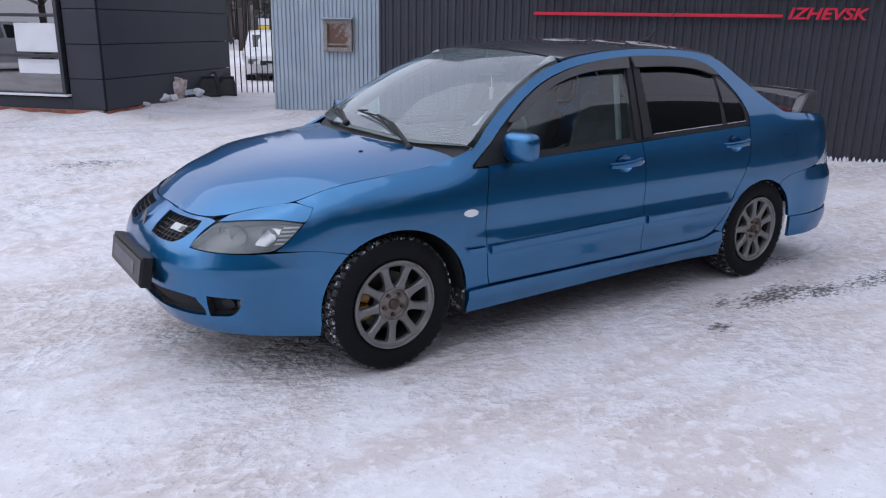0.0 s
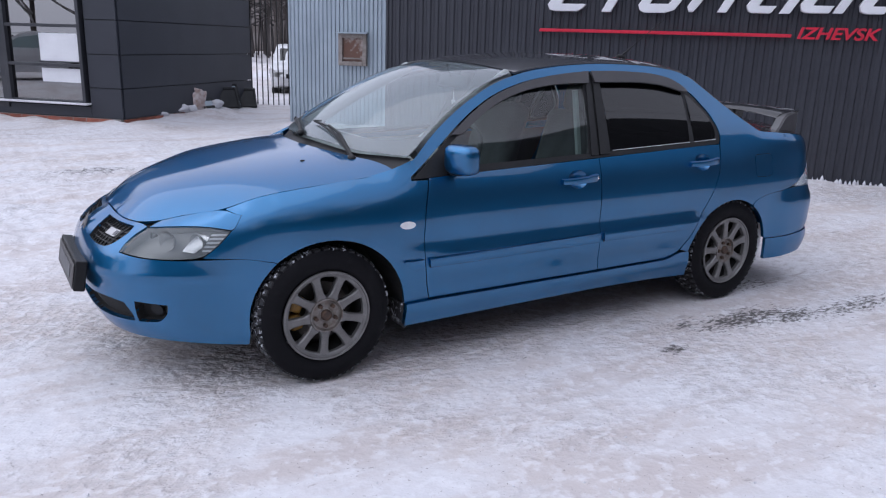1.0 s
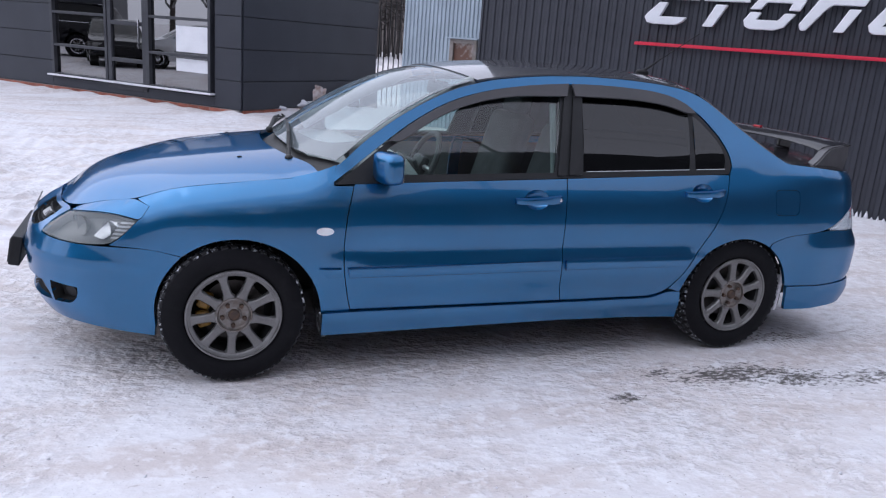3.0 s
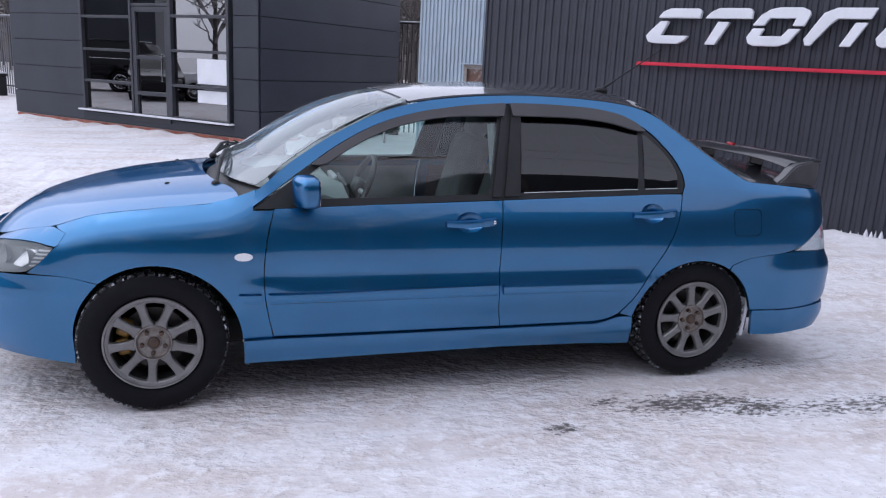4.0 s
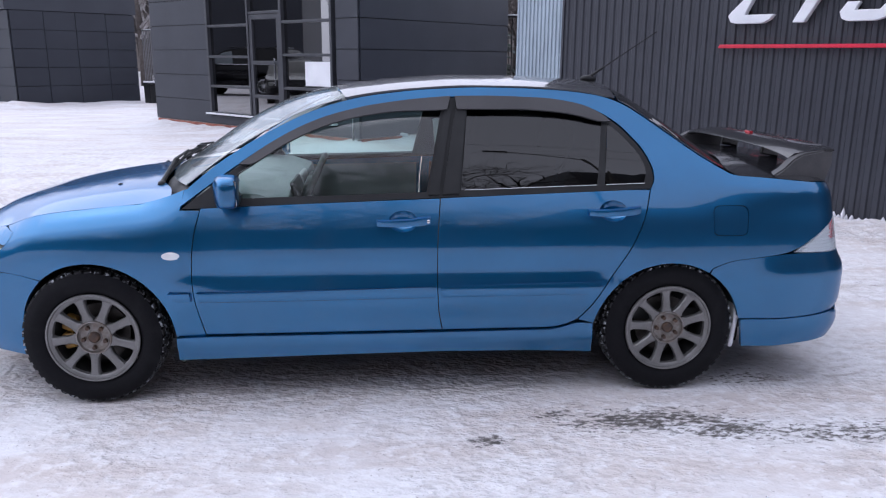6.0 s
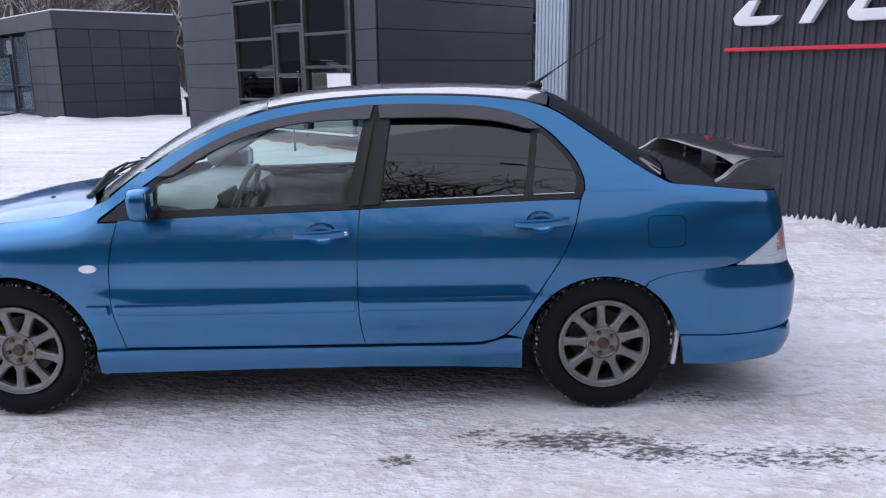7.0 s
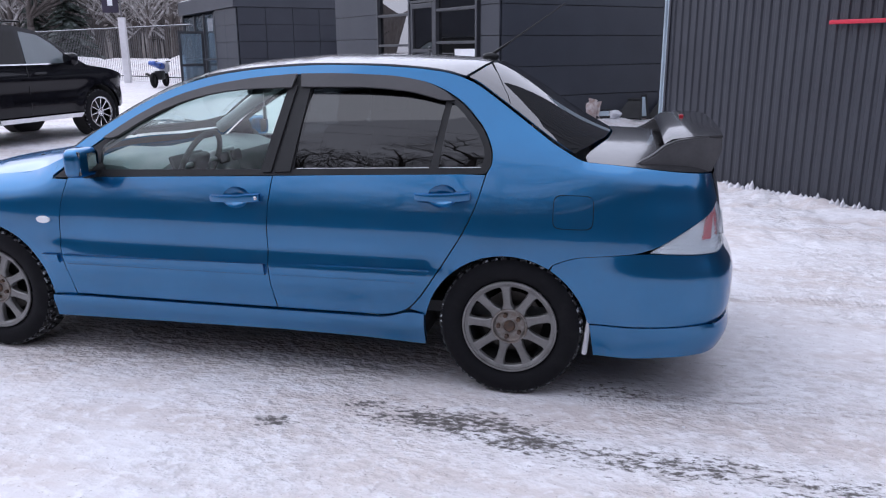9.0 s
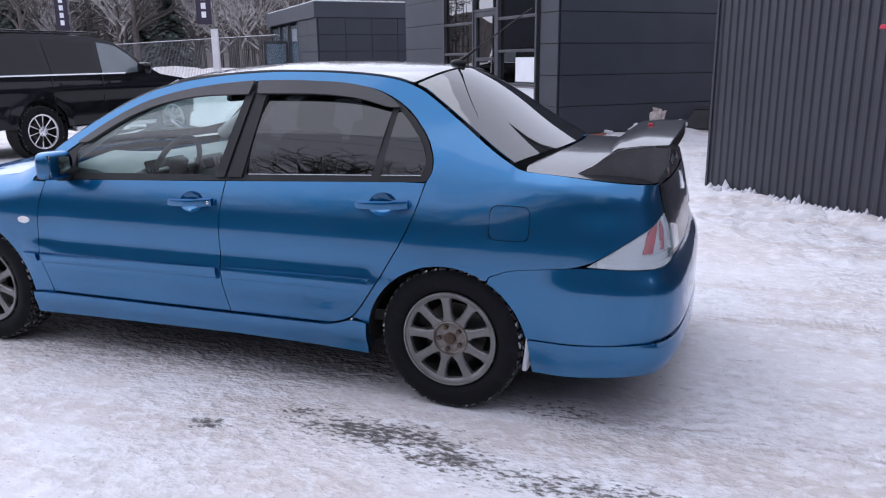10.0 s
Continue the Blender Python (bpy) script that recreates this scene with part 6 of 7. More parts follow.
def wheel(owner, name, radius=0.308, rim=0.198, width=0.195, spokes=9, treads=46, rim_mat=None, caliper=True, hub_mat=None, spoke_w=0.046):
    """A wheel about the origin; the outer face looks along -y."""
    w = new(name)
    w.parent = owner
    h = width / 2
    bm = bmesh.new()
    rb = rim + 0.008
    prof = [(rb, -h + 0.018), (rim + 0.022, -h + 0.006), (rim + 0.055, -h), (radius - 0.035, -h + 0.004), (radius - 0.012, -h + 0.016), (radius - 0.008, -h + 0.032), (radius - 0.006, 0), (radius - 0.008, h - 0.03), (radius - 0.03, h - 0.004), (rim + 0.04, h), (rb, h - 0.018)]
    lathe(bm, prof, 64)
    bmesh.ops.recalc_face_normals(bm, faces=bm.faces[:])
    tyre = part("tyre", bm, RUBBER, w, smooth=True, sharp=40)
    bm = bmesh.new()
    for k in range(treads):
        a = 2 * math.pi * k / treads
        for y, ln, off in ((-h + 0.030, 0.026, 0.0), (-h + 0.066, 0.030, 0.5), (0.0, 0.034, 0.0), (h - 0.066, 0.03, 0.5), (h - 0.030, 0.026, 0.0)):
            b = a + off * 2 * math.pi / treads
            rr = radius - (0.005 if abs(y) > h * 0.6 else 0.002)
            m = pose(0, 0, 0, 0, -math.degrees(b), 0) @ Matrix.Translation((rr - 0.004, y, 0)) @ pose(0, 0, 0, 12 if y < 0 else -12, 0, -12 if y < -h * 0.6 else (12 if y > h * 0.6 else 0))
            block(bm, m @ Matrix.Diagonal((0.014, ln, 2 * math.pi * radius / treads * 0.62, 1)))
    part("tread", bm, SNOWY_RUBBER, tyre, "chunky winter tread packed with snow")
    mat = rim_mat or ALLOY
    bm = bmesh.new()
    if hub_mat is None:
        lathe(bm, [(rim + 0.006, -h + 0.012), (rim + 0.004, -h + 0.005), (rim - 0.003, -h + 0.005), (rim - 0.006, -h + 0.012), (rim - 0.016, -h + 0.015), (rim - 0.021, -h + 0.020), (rim - 0.022, -h + 0.040)], 56)
    else:
        lathe(bm, [(rim + 0.006, -h + 0.010), (rim + 0.004, -h + 0.004), (rim - 0.003, -h + 0.004), (rim - 0.006, -h + 0.014), (rim - 0.024, -h + 0.016), (rim - 0.026, -h + 0.040), (rim - 0.026, 0.0), (rim - 0.02, h - 0.03), (rim + 0.004, h - 0.01)], 56)
    bmesh.ops.recalc_face_normals(bm, faces=bm.faces[:])
    rim_ob = part("rim", bm, mat, w, smooth=True, sharp=35)
    if hub_mat is None:
        bm = bmesh.new()
        lathe(bm, [(rim - 0.022, -h + 0.040), (rim - 0.024, 0.0), (rim - 0.02, h - 0.03), (rim + 0.004, h - 0.01)], 48)
        part("barrel", bm, DARK, rim_ob, smooth=True)
    face = -h + 0.018
    for k in range(spokes):
        bm = bmesh.new()
        secs = []
        if hub_mat is None:
            rows = ((0.070, 0.0262, face + 0.004, 0.036), (0.082, 0.0250, face + 0.001, 0.036), (0.092, 0.0205, face, 0.030), (0.105, 0.0178, face, 0.028), (0.140, 0.0178, face - 0.001, 0.026), (0.160, 0.0188, face - 0.001, 0.030), (0.171, 0.0225, face - 0.001, 0.03), (0.180, 0.032, face - 0.001, 0.03))
        else:
            rows = ((0.060, spoke_w * 0.40, face + 0.010, 0.034), (0.085, spoke_w * 0.27, face + 0.003, 0.034), (0.130, spoke_w * 0.29, face, 0.034), (rim - 0.036, spoke_w * 0.38, face - 0.002, 0.024), (rim - 0.018, spoke_w * 0.80, face - 0.003, 0.03))
        for r, half, y, d in rows:
            secs.append([bm.verts.new(p) for p in ((r, y + d, -half), (r, y + 0.006, -half), (r, y, -half + 0.005), (r, y, half - 0.005), (r, y + 0.006, half), (r, y + d, half))])
        for p, q in zip(secs, secs[1:]):
            for i in range(6):
                bm.faces.new((p[i], p[(i + 1) % 6], q[(i + 1) % 6], q[i]))
        bm.faces.new(secs[0])
        bm.faces.new(secs[-1][::-1])
        bmesh.ops.recalc_face_normals(bm, faces=bm.faces[:])
        sp = part("spoke", bm, mat, rim_ob, smooth=True, sharp=35)
        sp.matrix_basis = pose(0, 0, 0, 0, 90 + k * 360 / spokes, 0)
    bm = bmesh.new()
    lathe(bm, [(0.0, face + 0.010), (0.028, face + 0.010), (0.034, face + 0.014), (0.062, face + 0.015), (0.068, face + 0.010), (0.071, face - 0.003), (0.076, face - 0.003), (0.079, face + 0.003), (0.080, face + 0.05)], 40)
    hub = part("hub", bm, hub_mat or HUB_ALLOY, rim_ob, smooth=True, sharp=30)
    bm = bmesh.new()
    lathe(bm, [(0.0, face - 0.006), (0.019, face - 0.005), (0.025, face + 0.002), (0.026, face + 0.014)], 20)
    part("hub_cap", bm, RUST if hub_mat is None else mat, rim_ob, smooth=True, sharp=40)
    for k in range(5):
        a = radians(54 + 72 * k)
        bm = bmesh.new()
        c = (0.049 * math.cos(a), 0.049 * math.sin(a))
        bmesh.ops.create_cone(bm, cap_ends=True, segments=6, radius1=0.0105, radius2=0.009, depth=0.02, matrix=Matrix.Translation((c[0], face + 0.008, c[1])) @ pose(0, 0, 0, 90, 0, 0))
        part("wheel_nut", bm, RUST if hub_mat is None else mat, rim_ob)
    bm = bmesh.new()
    lathe(bm, [(0.0, 0.0), (0.135, 0.0), (0.135, 0.02), (0.0, 0.02)], 40)
    part("brake_disc", bm, STEEL, w, smooth=True, sharp=30)
    bm = bmesh.new()
    lathe(bm, [(0.0, 0.06), (rim - 0.02, 0.06)], 40)
    part("backplate", bm, DARK, w)
    if caliper:
        for a in (160, 197):
            m = pose(0, 0, 0, 0, -a, 0) @ Matrix.Translation((0.128, -0.012, 0.0))
            part("caliper", boxed((0, 0, 0), (0.058, 0.05, 0.075), None, 0.014), GOLD, w).matrix_basis = m
    return w


def set_wheel(w, x, y, z, spin, near=True):
    w.matrix_basis = pose(x, y, z, 0, 0, 0 if near else 180) @ pose(0, 0, 0, 0, spin, 0)


for x, y, z, cal, spin in ((0.0, 0.727, 0.304, True, 4), (2.60, 0.745, 0.304, False, 14)):
    for sd in (-1, 1):
        set_wheel(wheel(car, "wheel", caliper=cal), x, sd * y, z, spin, sd < 0)

# ---- parked vehicles ----
def simple_car(name, label, place, rz, colour, half, outline, panes, wheel_r, rim_r, wheel_x, roof_z, belt, pitch_in=0.30, rim_spokes=10):
    """A parked car: two skins joined over the middle, cut wheel arches, panes, wheels. x forward."""
    v = thing(name, label, "car", place, rz)
    lo, hi = min(p[0] for p in outline), max(p[0] for p in outline)

    def skin(u, z):
        y = half - 0.02 * ((z - 0.75) / 0.35) ** 2 * (1 if z < belt else 0)
        y += 0.025 * math.exp(-((z - belt + 0.20) / 0.10) ** 2) - 0.02 * math.exp(-((z - belt + 0.42) / 0.12) ** 2)
        # flared arches
        y += 0.035 * max(math.exp(-((math.hypot(u - wx, z - wheel_r) - wheel_r - 0.10) / 0.07) ** 2) for wx in wheel_x)
        if z > belt:
            y -= (z - belt) * pitch_in + 0.02
        e = max(0.0, (u - (hi - 0.55)) / 0.55, ((lo + 0.5) - u) / 0.5)
        return u, y - 0.28 * e ** 2.4, z
    body = part("body", bmesh.new(), colour, v)
    bm = bmesh.new()
    vo, tris = mesh_flat(outline, (), 0.06)
    rim = finer(outline, 0.06)
    for sgn in (1, -1):
        vs = [bm.verts.new((skin(q[0], q[1])[0], sgn * skin(q[0], q[1])[1], q[1])) for q in vo]
        for f in tris:
            bm.faces.new([vs[i] for i in f])
    for i, a in enumerate(rim):
        b = rim[(i + 1) % len(rim)]
        rows = []
        for q in (a, b):
            p = skin(*q)
            rows.append([bm.verts.new((p[0] + (0.03 * (1 - (f * f)) * (1 if q[0] > (lo + hi) / 2 else -1)), f * p[1], p[2] + 0.03 * (1 - f * f) * (1 if q[1] > belt - 0.2 else 0))) for f in (-1, -0.8, -0.4, 0, 0.4, 0.8, 1)])
        for k in range(6):
            bm.faces.new((rows[0][k], rows[0][k + 1], rows[1][k + 1], rows[1][k]))
    bmesh.ops.remove_doubles(bm, verts=bm.verts[:], dist=0.003)
    bmesh.ops.recalc_face_normals(bm, faces=bm.faces[:])
    bm.to_mesh(body.data)
    bm.free()
    body.data.materials.append(colour)
    body.data.shade_smooth()
    body.data.set_sharp_from_angle(angle=radians(35))
    for sd in (-1, 1):
        for k, poly in enumerate(panes):
            panel("pane", poly, skin, CAR_PANE if k else PALE_PANE, v, side=sd, lift=0.006, thick=0.004, step=0.12)
        for wx in wheel_x:
            w = wheel(v, "wheel", wheel_r, rim_r, 0.24, rim_spokes, 30, CHROME, False, CHROME, 0.03)
            set_wheel(w, wx, sd * (half - 0.13), wheel_r, 7, sd < 0)
            bm = bmesh.new()
            lathe(bm, [(0.0, 0.0), (wheel_r + 0.07, 0.0), (wheel_r + 0.07, 0.25)], 28)
            well = part("wheel_well", bm, DARK, v)
            well.matrix_basis = pose(wx, sd * (half - 0.27), wheel_r + 0.02, 0, 0, 0 if sd > 0 else 180)
    return v, skin



suv_line = [(-1.15, 0.48), (-0.47, 0.46)] + arc_points(0, 0.42, 0.47, 175, 5, 12) + [(0.47, 0.44), (2.38, 0.44)] + arc_points(2.85, 0.42, 0.47, 175, 5, 12) + [(3.32, 0.46), (3.68, 0.52), (3.73, 0.75), (3.70, 0.93), (3.55, 1.04), (3.2, 1.14), (2.62, 1.225), (2.35, 1.38), (2.0, 1.62), (1.72, 1.79), (1.3, 1.865), (0.5, 1.885), (-0.5, 1.87), (-0.95, 1.82), (-1.12, 1.6), (-1.22, 1.2), (-1.25, 0.8)]
suv_panes = [[(1.30, 1.26), (2.32, 1.27), (2.0, 1.56), (1.75, 1.72), (1.38, 1.77)], [(0.30, 1.25), (1.22, 1.26), (1.30, 1.775), (0.30, 1.79)], [(-0.85, 1.27), (0.20, 1.25), (0.20, 1.79), (-0.55, 1.77), (-0.82, 1.70)]]
SUV_RZ = 86.0
o = Vector((-6.39, 5.63, 0)) - (Matrix.Rotation(radians(SUV_RZ), 3, "Z") @ Vector((0, -0.98, 0)))
suv, suv_skin = simple_car("suv_car", "large black off-road estate with bright alloy wheels on snow", (o.x, o.y, 0.0), SUV_RZ, BLACK_PAINT, 0.985, suv_line, suv_panes, 0.395, 0.27, (0.0, 2.85), 1.88, 1.22, 0.34)
for sd in (-1, 1):
    panel("running_board", [(0.55, 0.36), (2.30, 0.36), (2.34, 0.43), (0.52, 0.43)], suv_skin, CHROME, suv, side=sd, lift=0.07, thick=0.16, step=0.15, label="snow-dusted bright running board")
    panel("chrome_strip", [(-0.95, 1.235), (2.36, 1.245), (2.36, 1.265), (-0.95, 1.255)], suv_skin, CHROME, suv, side=sd, lift=0.012, thick=0.01, step=0.15)
    panel("rub_strip", [(0.60, 0.70), (2.28, 0.70), (2.28, 0.78), (0.60, 0.78)], suv_skin, BLACK_PAINT, suv, side=sd, lift=0.025, thick=0.02, step=0.15)
    for a in (0.42, 1.40):
        panel("door_handle", [(a, 1.085), (a + 0.24, 1.09), (a + 0.24, 1.125), (a, 1.12)], suv_skin, BLACK_PAINT, suv, side=sd, lift=0.03, thick=0.03, step=0.08)
    for a in (0.27, 1.27):
        panel("door_seam", [(a, 0.46), (a + 0.012, 0.46), (a + 0.012, 1.22), (a, 1.22)], suv_skin, DARK, suv, side=sd, lift=0.002, thick=0.002, step=0.15)
    mir = part("wing_mirror", boxed((2.10, sd * 1.10, 1.33), (0.14, 0.24, 0.20), None, 0.05), BLACK_PAINT, suv, smooth=True, sharp=50)
    part("roof_bar", boxed((0.4, sd * 0.72, 1.925), (2.2, 0.04, 0.03), None, 0.01), BLACK_PAINT, suv)
    part("headlamp", boxed((3.50, sd * 0.70, 0.92), (0.20, 0.32, 0.13), pose(0, 0, 0, 0, 0, -sd * 14), 0.05), LAMP_BACK, suv, smooth=True, sharp=50)
part("front_screen", boxed((2.17, 0, 1.53), (0.02, 1.36, 0.62), pose(0, 0, 0, 0, -52, 0), 0.004), TINT_GLASS, suv)
part("roof_snow", boxed((0.35, 0, 1.92), (2.2, 1.25, 0.03), None, 0.012), SNOW, suv, "thin snow on the roof", smooth=True)

hatch_line = [(-0.85, 0.40), (-0.34, 0.30)] + arc_points(0, 0.28, 0.34, 175, 5, 10) + [(0.36, 0.25), (2.2, 0.25)] + arc_points(2.55, 0.28, 0.34, 175, 5, 10) + [(2.9, 0.28), (3.3, 0.36), (3.36, 0.6), (3.2, 0.78), (2.7, 0.88), (2.3, 0.95), (1.95, 1.17), (1.6, 1.38), (1.1, 1.45), (0.3, 1.43), (-0.3, 1.28), (-0.62, 1.05), (-0.85, 1.0), (-0.93, 0.7)]
hatch_panes = [[(1.0, 0.97), (2.1, 0.98), (1.65, 1.28), (1.05, 1.36)], [(-0.1, 0.97), (0.92, 0.97), (0.97, 1.36), (0.2, 1.33)]]
WHITE_PAINT = surface("white_car_paint", (0.62, 0.63, 0.65), 0.35, 0.0, (0.5, 0.5, 0.51), 3.0, 40.0, coat=0.8)
for place, rz, coat in (((7.9, 19.9, -0.15), 250, WHITE_PAINT), ((-15.2, 13.6, 0.0), -10, BLACK_PAINT)):
    hb, hb_skin = simple_car("hatchback_car", ("white snow-dusted car parked beyond the yard" if coat == WHITE_PAINT else "black hatchback parked in the snowy yard"), place, rz, coat, 0.86, hatch_line, hatch_panes, 0.31, 0.2, (0.0, 2.55), 1.45, 0.93)
    tagged(hb, group="parked hatchbacks")
    part("grille", boxed((3.36, 0, 0.62), (0.04, 0.9, 0.12), None, 0.015), TRIM, hb)
    part("front_screen", boxed((1.98, 0, 1.17), (0.02, 1.2, 0.62), pose(0, 0, 0, 0, -58, 0), 0.004), TINT_GLASS, hb)
    for sd in (-1, 1):
        part("headlamp", boxed((3.26, sd * 0.62, 0.66), (0.12, 0.30, 0.13), pose(0, 0, 0, 0, 0, -sd * 16), 0.03), LAMP_BACK, hb, smooth=True, sharp=50)
    if coat == WHITE_PAINT:
        copy_thing(hb, pose(-14.0, 9.6, 0.0, 0, 0, 80))
copy_thing(suv, pose(-18.2, 14.9, 0.0, 0, 0, 100))

notice = thing("road_sign", "small white and yellow sign on a post by the road", "sign", (10.9, 28.0, 0.0), 20)
part("board", boxed((0, 0, 1.58), (0.56, 0.03, 0.26), None, 0.006), SIGN_WHITE, notice)
part("lower_board", boxed((0, 0, 1.31), (0.56, 0.03, 0.24), None, 0.006), surface("sign_yellow", (0.68, 0.50, 0.05), 0.4, 0.0, (0.6, 0.44, 0.05), 3.0, 40.0), notice, "yellow board")
bm = bmesh.new()
rod(bm, (0, 0.04, 0), (0, 0.04, 1.75), 0.03, 0.03, 8)
part("post", bm, PALE_RAIL, notice, smooth=True)

# ---- motorcycle by the fence ----
bike = thing("motorcycle", "blue and white sports motorcycle parked in the snow by the fence", "motorcycle", (-15.6, 25.0, 0.0), 104)
BLUE_PLASTIC = surface("blue_fairing", (0.05, 0.13, 0.50), 0.35, 0.0, (0.04, 0.10, 0.40), 5.0, 40.0, coat=0.6)
for x in (-0.70, 0.70):
    bm = bmesh.new()
    lathe(bm, [(0.245 + 0.065 * math.cos(2 * math.pi * k / 10), 0.075 * math.sin(2 * math.pi * k / 10)) for k in range(10)], 28, close=True)
    t = part("tyre", bm, RUBBER, bike, smooth=True)
    t.matrix_basis = pose(x, 0, 0.31)
    bm = bmesh.new()
    lathe(bm, [(0.0, -0.02), (0.05, -0.03), (0.19, -0.02), (0.19, 0.02), (0.05, 0.03), (0.0, 0.02)], 20)
    part("rim", bm, TRIM, t, smooth=True)
bm = bmesh.new()
box(bm, (0.02, 0, 0.48), (0.55, 0.30, 0.36), None, 0.06)
part("engine", bm, TRIM, bike, smooth=True, sharp=50)
part("tank", boxed((0.12, 0, 0.86), (0.50, 0.32, 0.24), pose(0, 0, 0, 0, 8, 0), 0.09), BLUE_PLASTIC, bike, smooth=True, sharp=60)
part("tail_unit", boxed((-0.55, 0, 0.93), (0.62, 0.28, 0.16), pose(0, 0, 0, 0, 12, 0), 0.06), BLUE_PLASTIC, bike, smooth=True, sharp=60)
part("fairing", boxed((0.58, 0, 0.82), (0.40, 0.40, 0.52), pose(0, 0, 0, 0, -18, 0), 0.10), WHITE_PAINT, bike, smooth=True, sharp=60)
part("seat", boxed((-0.30, 0, 0.90), (0.42, 0.26, 0.08), None, 0.03), TRIM, bike, smooth=True)
bm = bmesh.new()
rod(bm, (0.45, -0.34, 1.02), (0.45, 0.34, 1.02), 0.018)
rod(bm, (0.50, -0.12, 0.98), (0.70, -0.1, 0.31), 0.026)
rod(bm, (0.50, 0.12, 0.98), (0.70, 0.1, 0.31), 0.026)
part("fork_and_bar", bm, TRIM, bike, smooth=True)
bm = bmesh.new()
rod(bm, (-0.2, 0.18, 0.40), (-0.85, 0.22, 0.55), 0.05, 0.06, 12)
part("silencer", bm, STEEL, bike, smooth=True, sharp=40)
for y in (-0.3, 0.3):
    part("mirror", boxed((0.55, y, 1.16), (0.04, 0.13, 0.08), None, 0.02), TRIM, bike)

# ---- gate columns with banners ----
for k, (x, y) in enumerate(((-19.6, 28.6), (-31.0, 31.3))):
    col = thing("banner_column", "white painted column carrying a dark banner on a pole", "column", (x, y, 0.0), 20, "columns along the fence")
    part("shaft", boxed((0, 0, 1.45), (0.29, 0.29, 2.9), None, 0.02), COLUMN, col)
    part("cap", boxed((0, 0, 2.92), (0.30, 0.30, 0.04), None, 0.012), COLUMN, col)
    bm = bmesh.new()
    rod(bm, (0, 0, 2.9), (0, 0, 6.6), 0.03, 0.02, 8)
    part("pole", bm, PALE_RAIL, col, smooth=True)
    ban = part("banner", boxed((-0.44, 0, 4.6), (0.72, 0.015, 2.9), None, 0.004), surface("banner_cloth", (0.03, 0.022, 0.045), 0.7), col, "dark banner with an illegible pale line")
    for i in range(5):
        part("print_bar", boxed((-0.44, -0.011, 3.60 + i * 0.40), (0.22, 0.006, 0.27)), SIGN_WHITE, ban)

# ---- rubbish against the office wall ----
BAG = surface("pinkish_sack", (0.36, 0.25, 0.21), 0.7, 0.0, (0.70, 0.66, 0.66), 9.0, 60.0, bump=0.01, bump_scale=14)
for x, y, s, rz, mat in ((2.34, 11.20, 0.27, 0, BAG), (2.66, 11.50, 0.17, 40, BAG), (2.05, 10.84, 0.15, 10, SNOW), (2.88, 11.32, 0.13, 60, SNOW), (1.62, 10.42, 0.13, 25, SNOW), (2.30, 10.92, 0.11, 80, SNOW)):
    bm = bmesh.new()
    if mat == BAG:
        bmesh.ops.create_cube(bm, size=1.7)
        bmesh.ops.bevel(bm, geom=bm.edges[:], offset=0.22, segments=2, affect="EDGES")
        bmesh.ops.subdivide_edges(bm, edges=bm.edges[:], cuts=2, use_grid_fill=True)
    else:
        bmesh.ops.create_icosphere(bm, subdivisions=3, radius=1.0)
    for v in bm.verts:
        d = 1 + (0.25 if mat == BAG else 0.55) * noise.noise(v.co * 1.5 + Vector((x * 3, y, 0))) + (0.14 if mat == BAG else 0.28) * noise.noise(v.co * 3.5 + Vector((y, x, 2))) + 0.10 * noise.noise(v.co * 9)
        v.co = Vector((v.co.x * d * s * 1.2, v.co.y * d * s * 0.85, v.co.z * d * s * (0.95 if mat == BAG else 0.6)))
    sack = part("rubbish_sack" if mat == BAG else "snow_lump", bm, mat, None, smooth=True)
    sack.matrix_world = pose(x, y, ground_height(x, y) + s * (0.62 if mat == BAG else 0.25), 0, 0, rz)
    if mat == BAG:
        tagged(sack, "lumpy pale pink sack half covered in snow", "sack", group="sacks by the wall")
    else:
        tagged(sack, "rounded lump of shovelled snow by the wall", "snow", group="snow lumps")
for x, y, w, h, rz, tilt, mat in ((3.0, 11.50, 0.74, 0.46, -10, 34, TRIM), (3.28, 11.75, 0.48, 0.50, 4, 26, GALVANISED), (3.62, 12.05, 0.52, 0.46, -20, 38, TRIM), (2.70, 11.12, 0.40, 0.24, 20, 52, GALVANISED)):
    fr = thing("scrap_frame", "old window frame leaning in the snow by the wall", "frame", (x, y, ground_height(x, y) - 0.02), rz + 10, "scrap frames by the wall")
    turn = pose(0, 0, 0, -tilt, 0, 0)
    for dx, dz, a, b in ((-w / 2, h / 2, 0.04, h), (w / 2, h / 2, 0.04, h), (0, 0.03, w, 0.04), (0, h - 0.02, w, 0.04)):
        part("bar", boxed((dx, 0, dz), (a, 0.05, b), None, 0.006), TRIM, fr).matrix_basis = turn
    part("sheet", boxed((0, 0.0, h / 2), (w - 0.04, 0.01, h - 0.06)), mat, fr).matrix_basis = turn

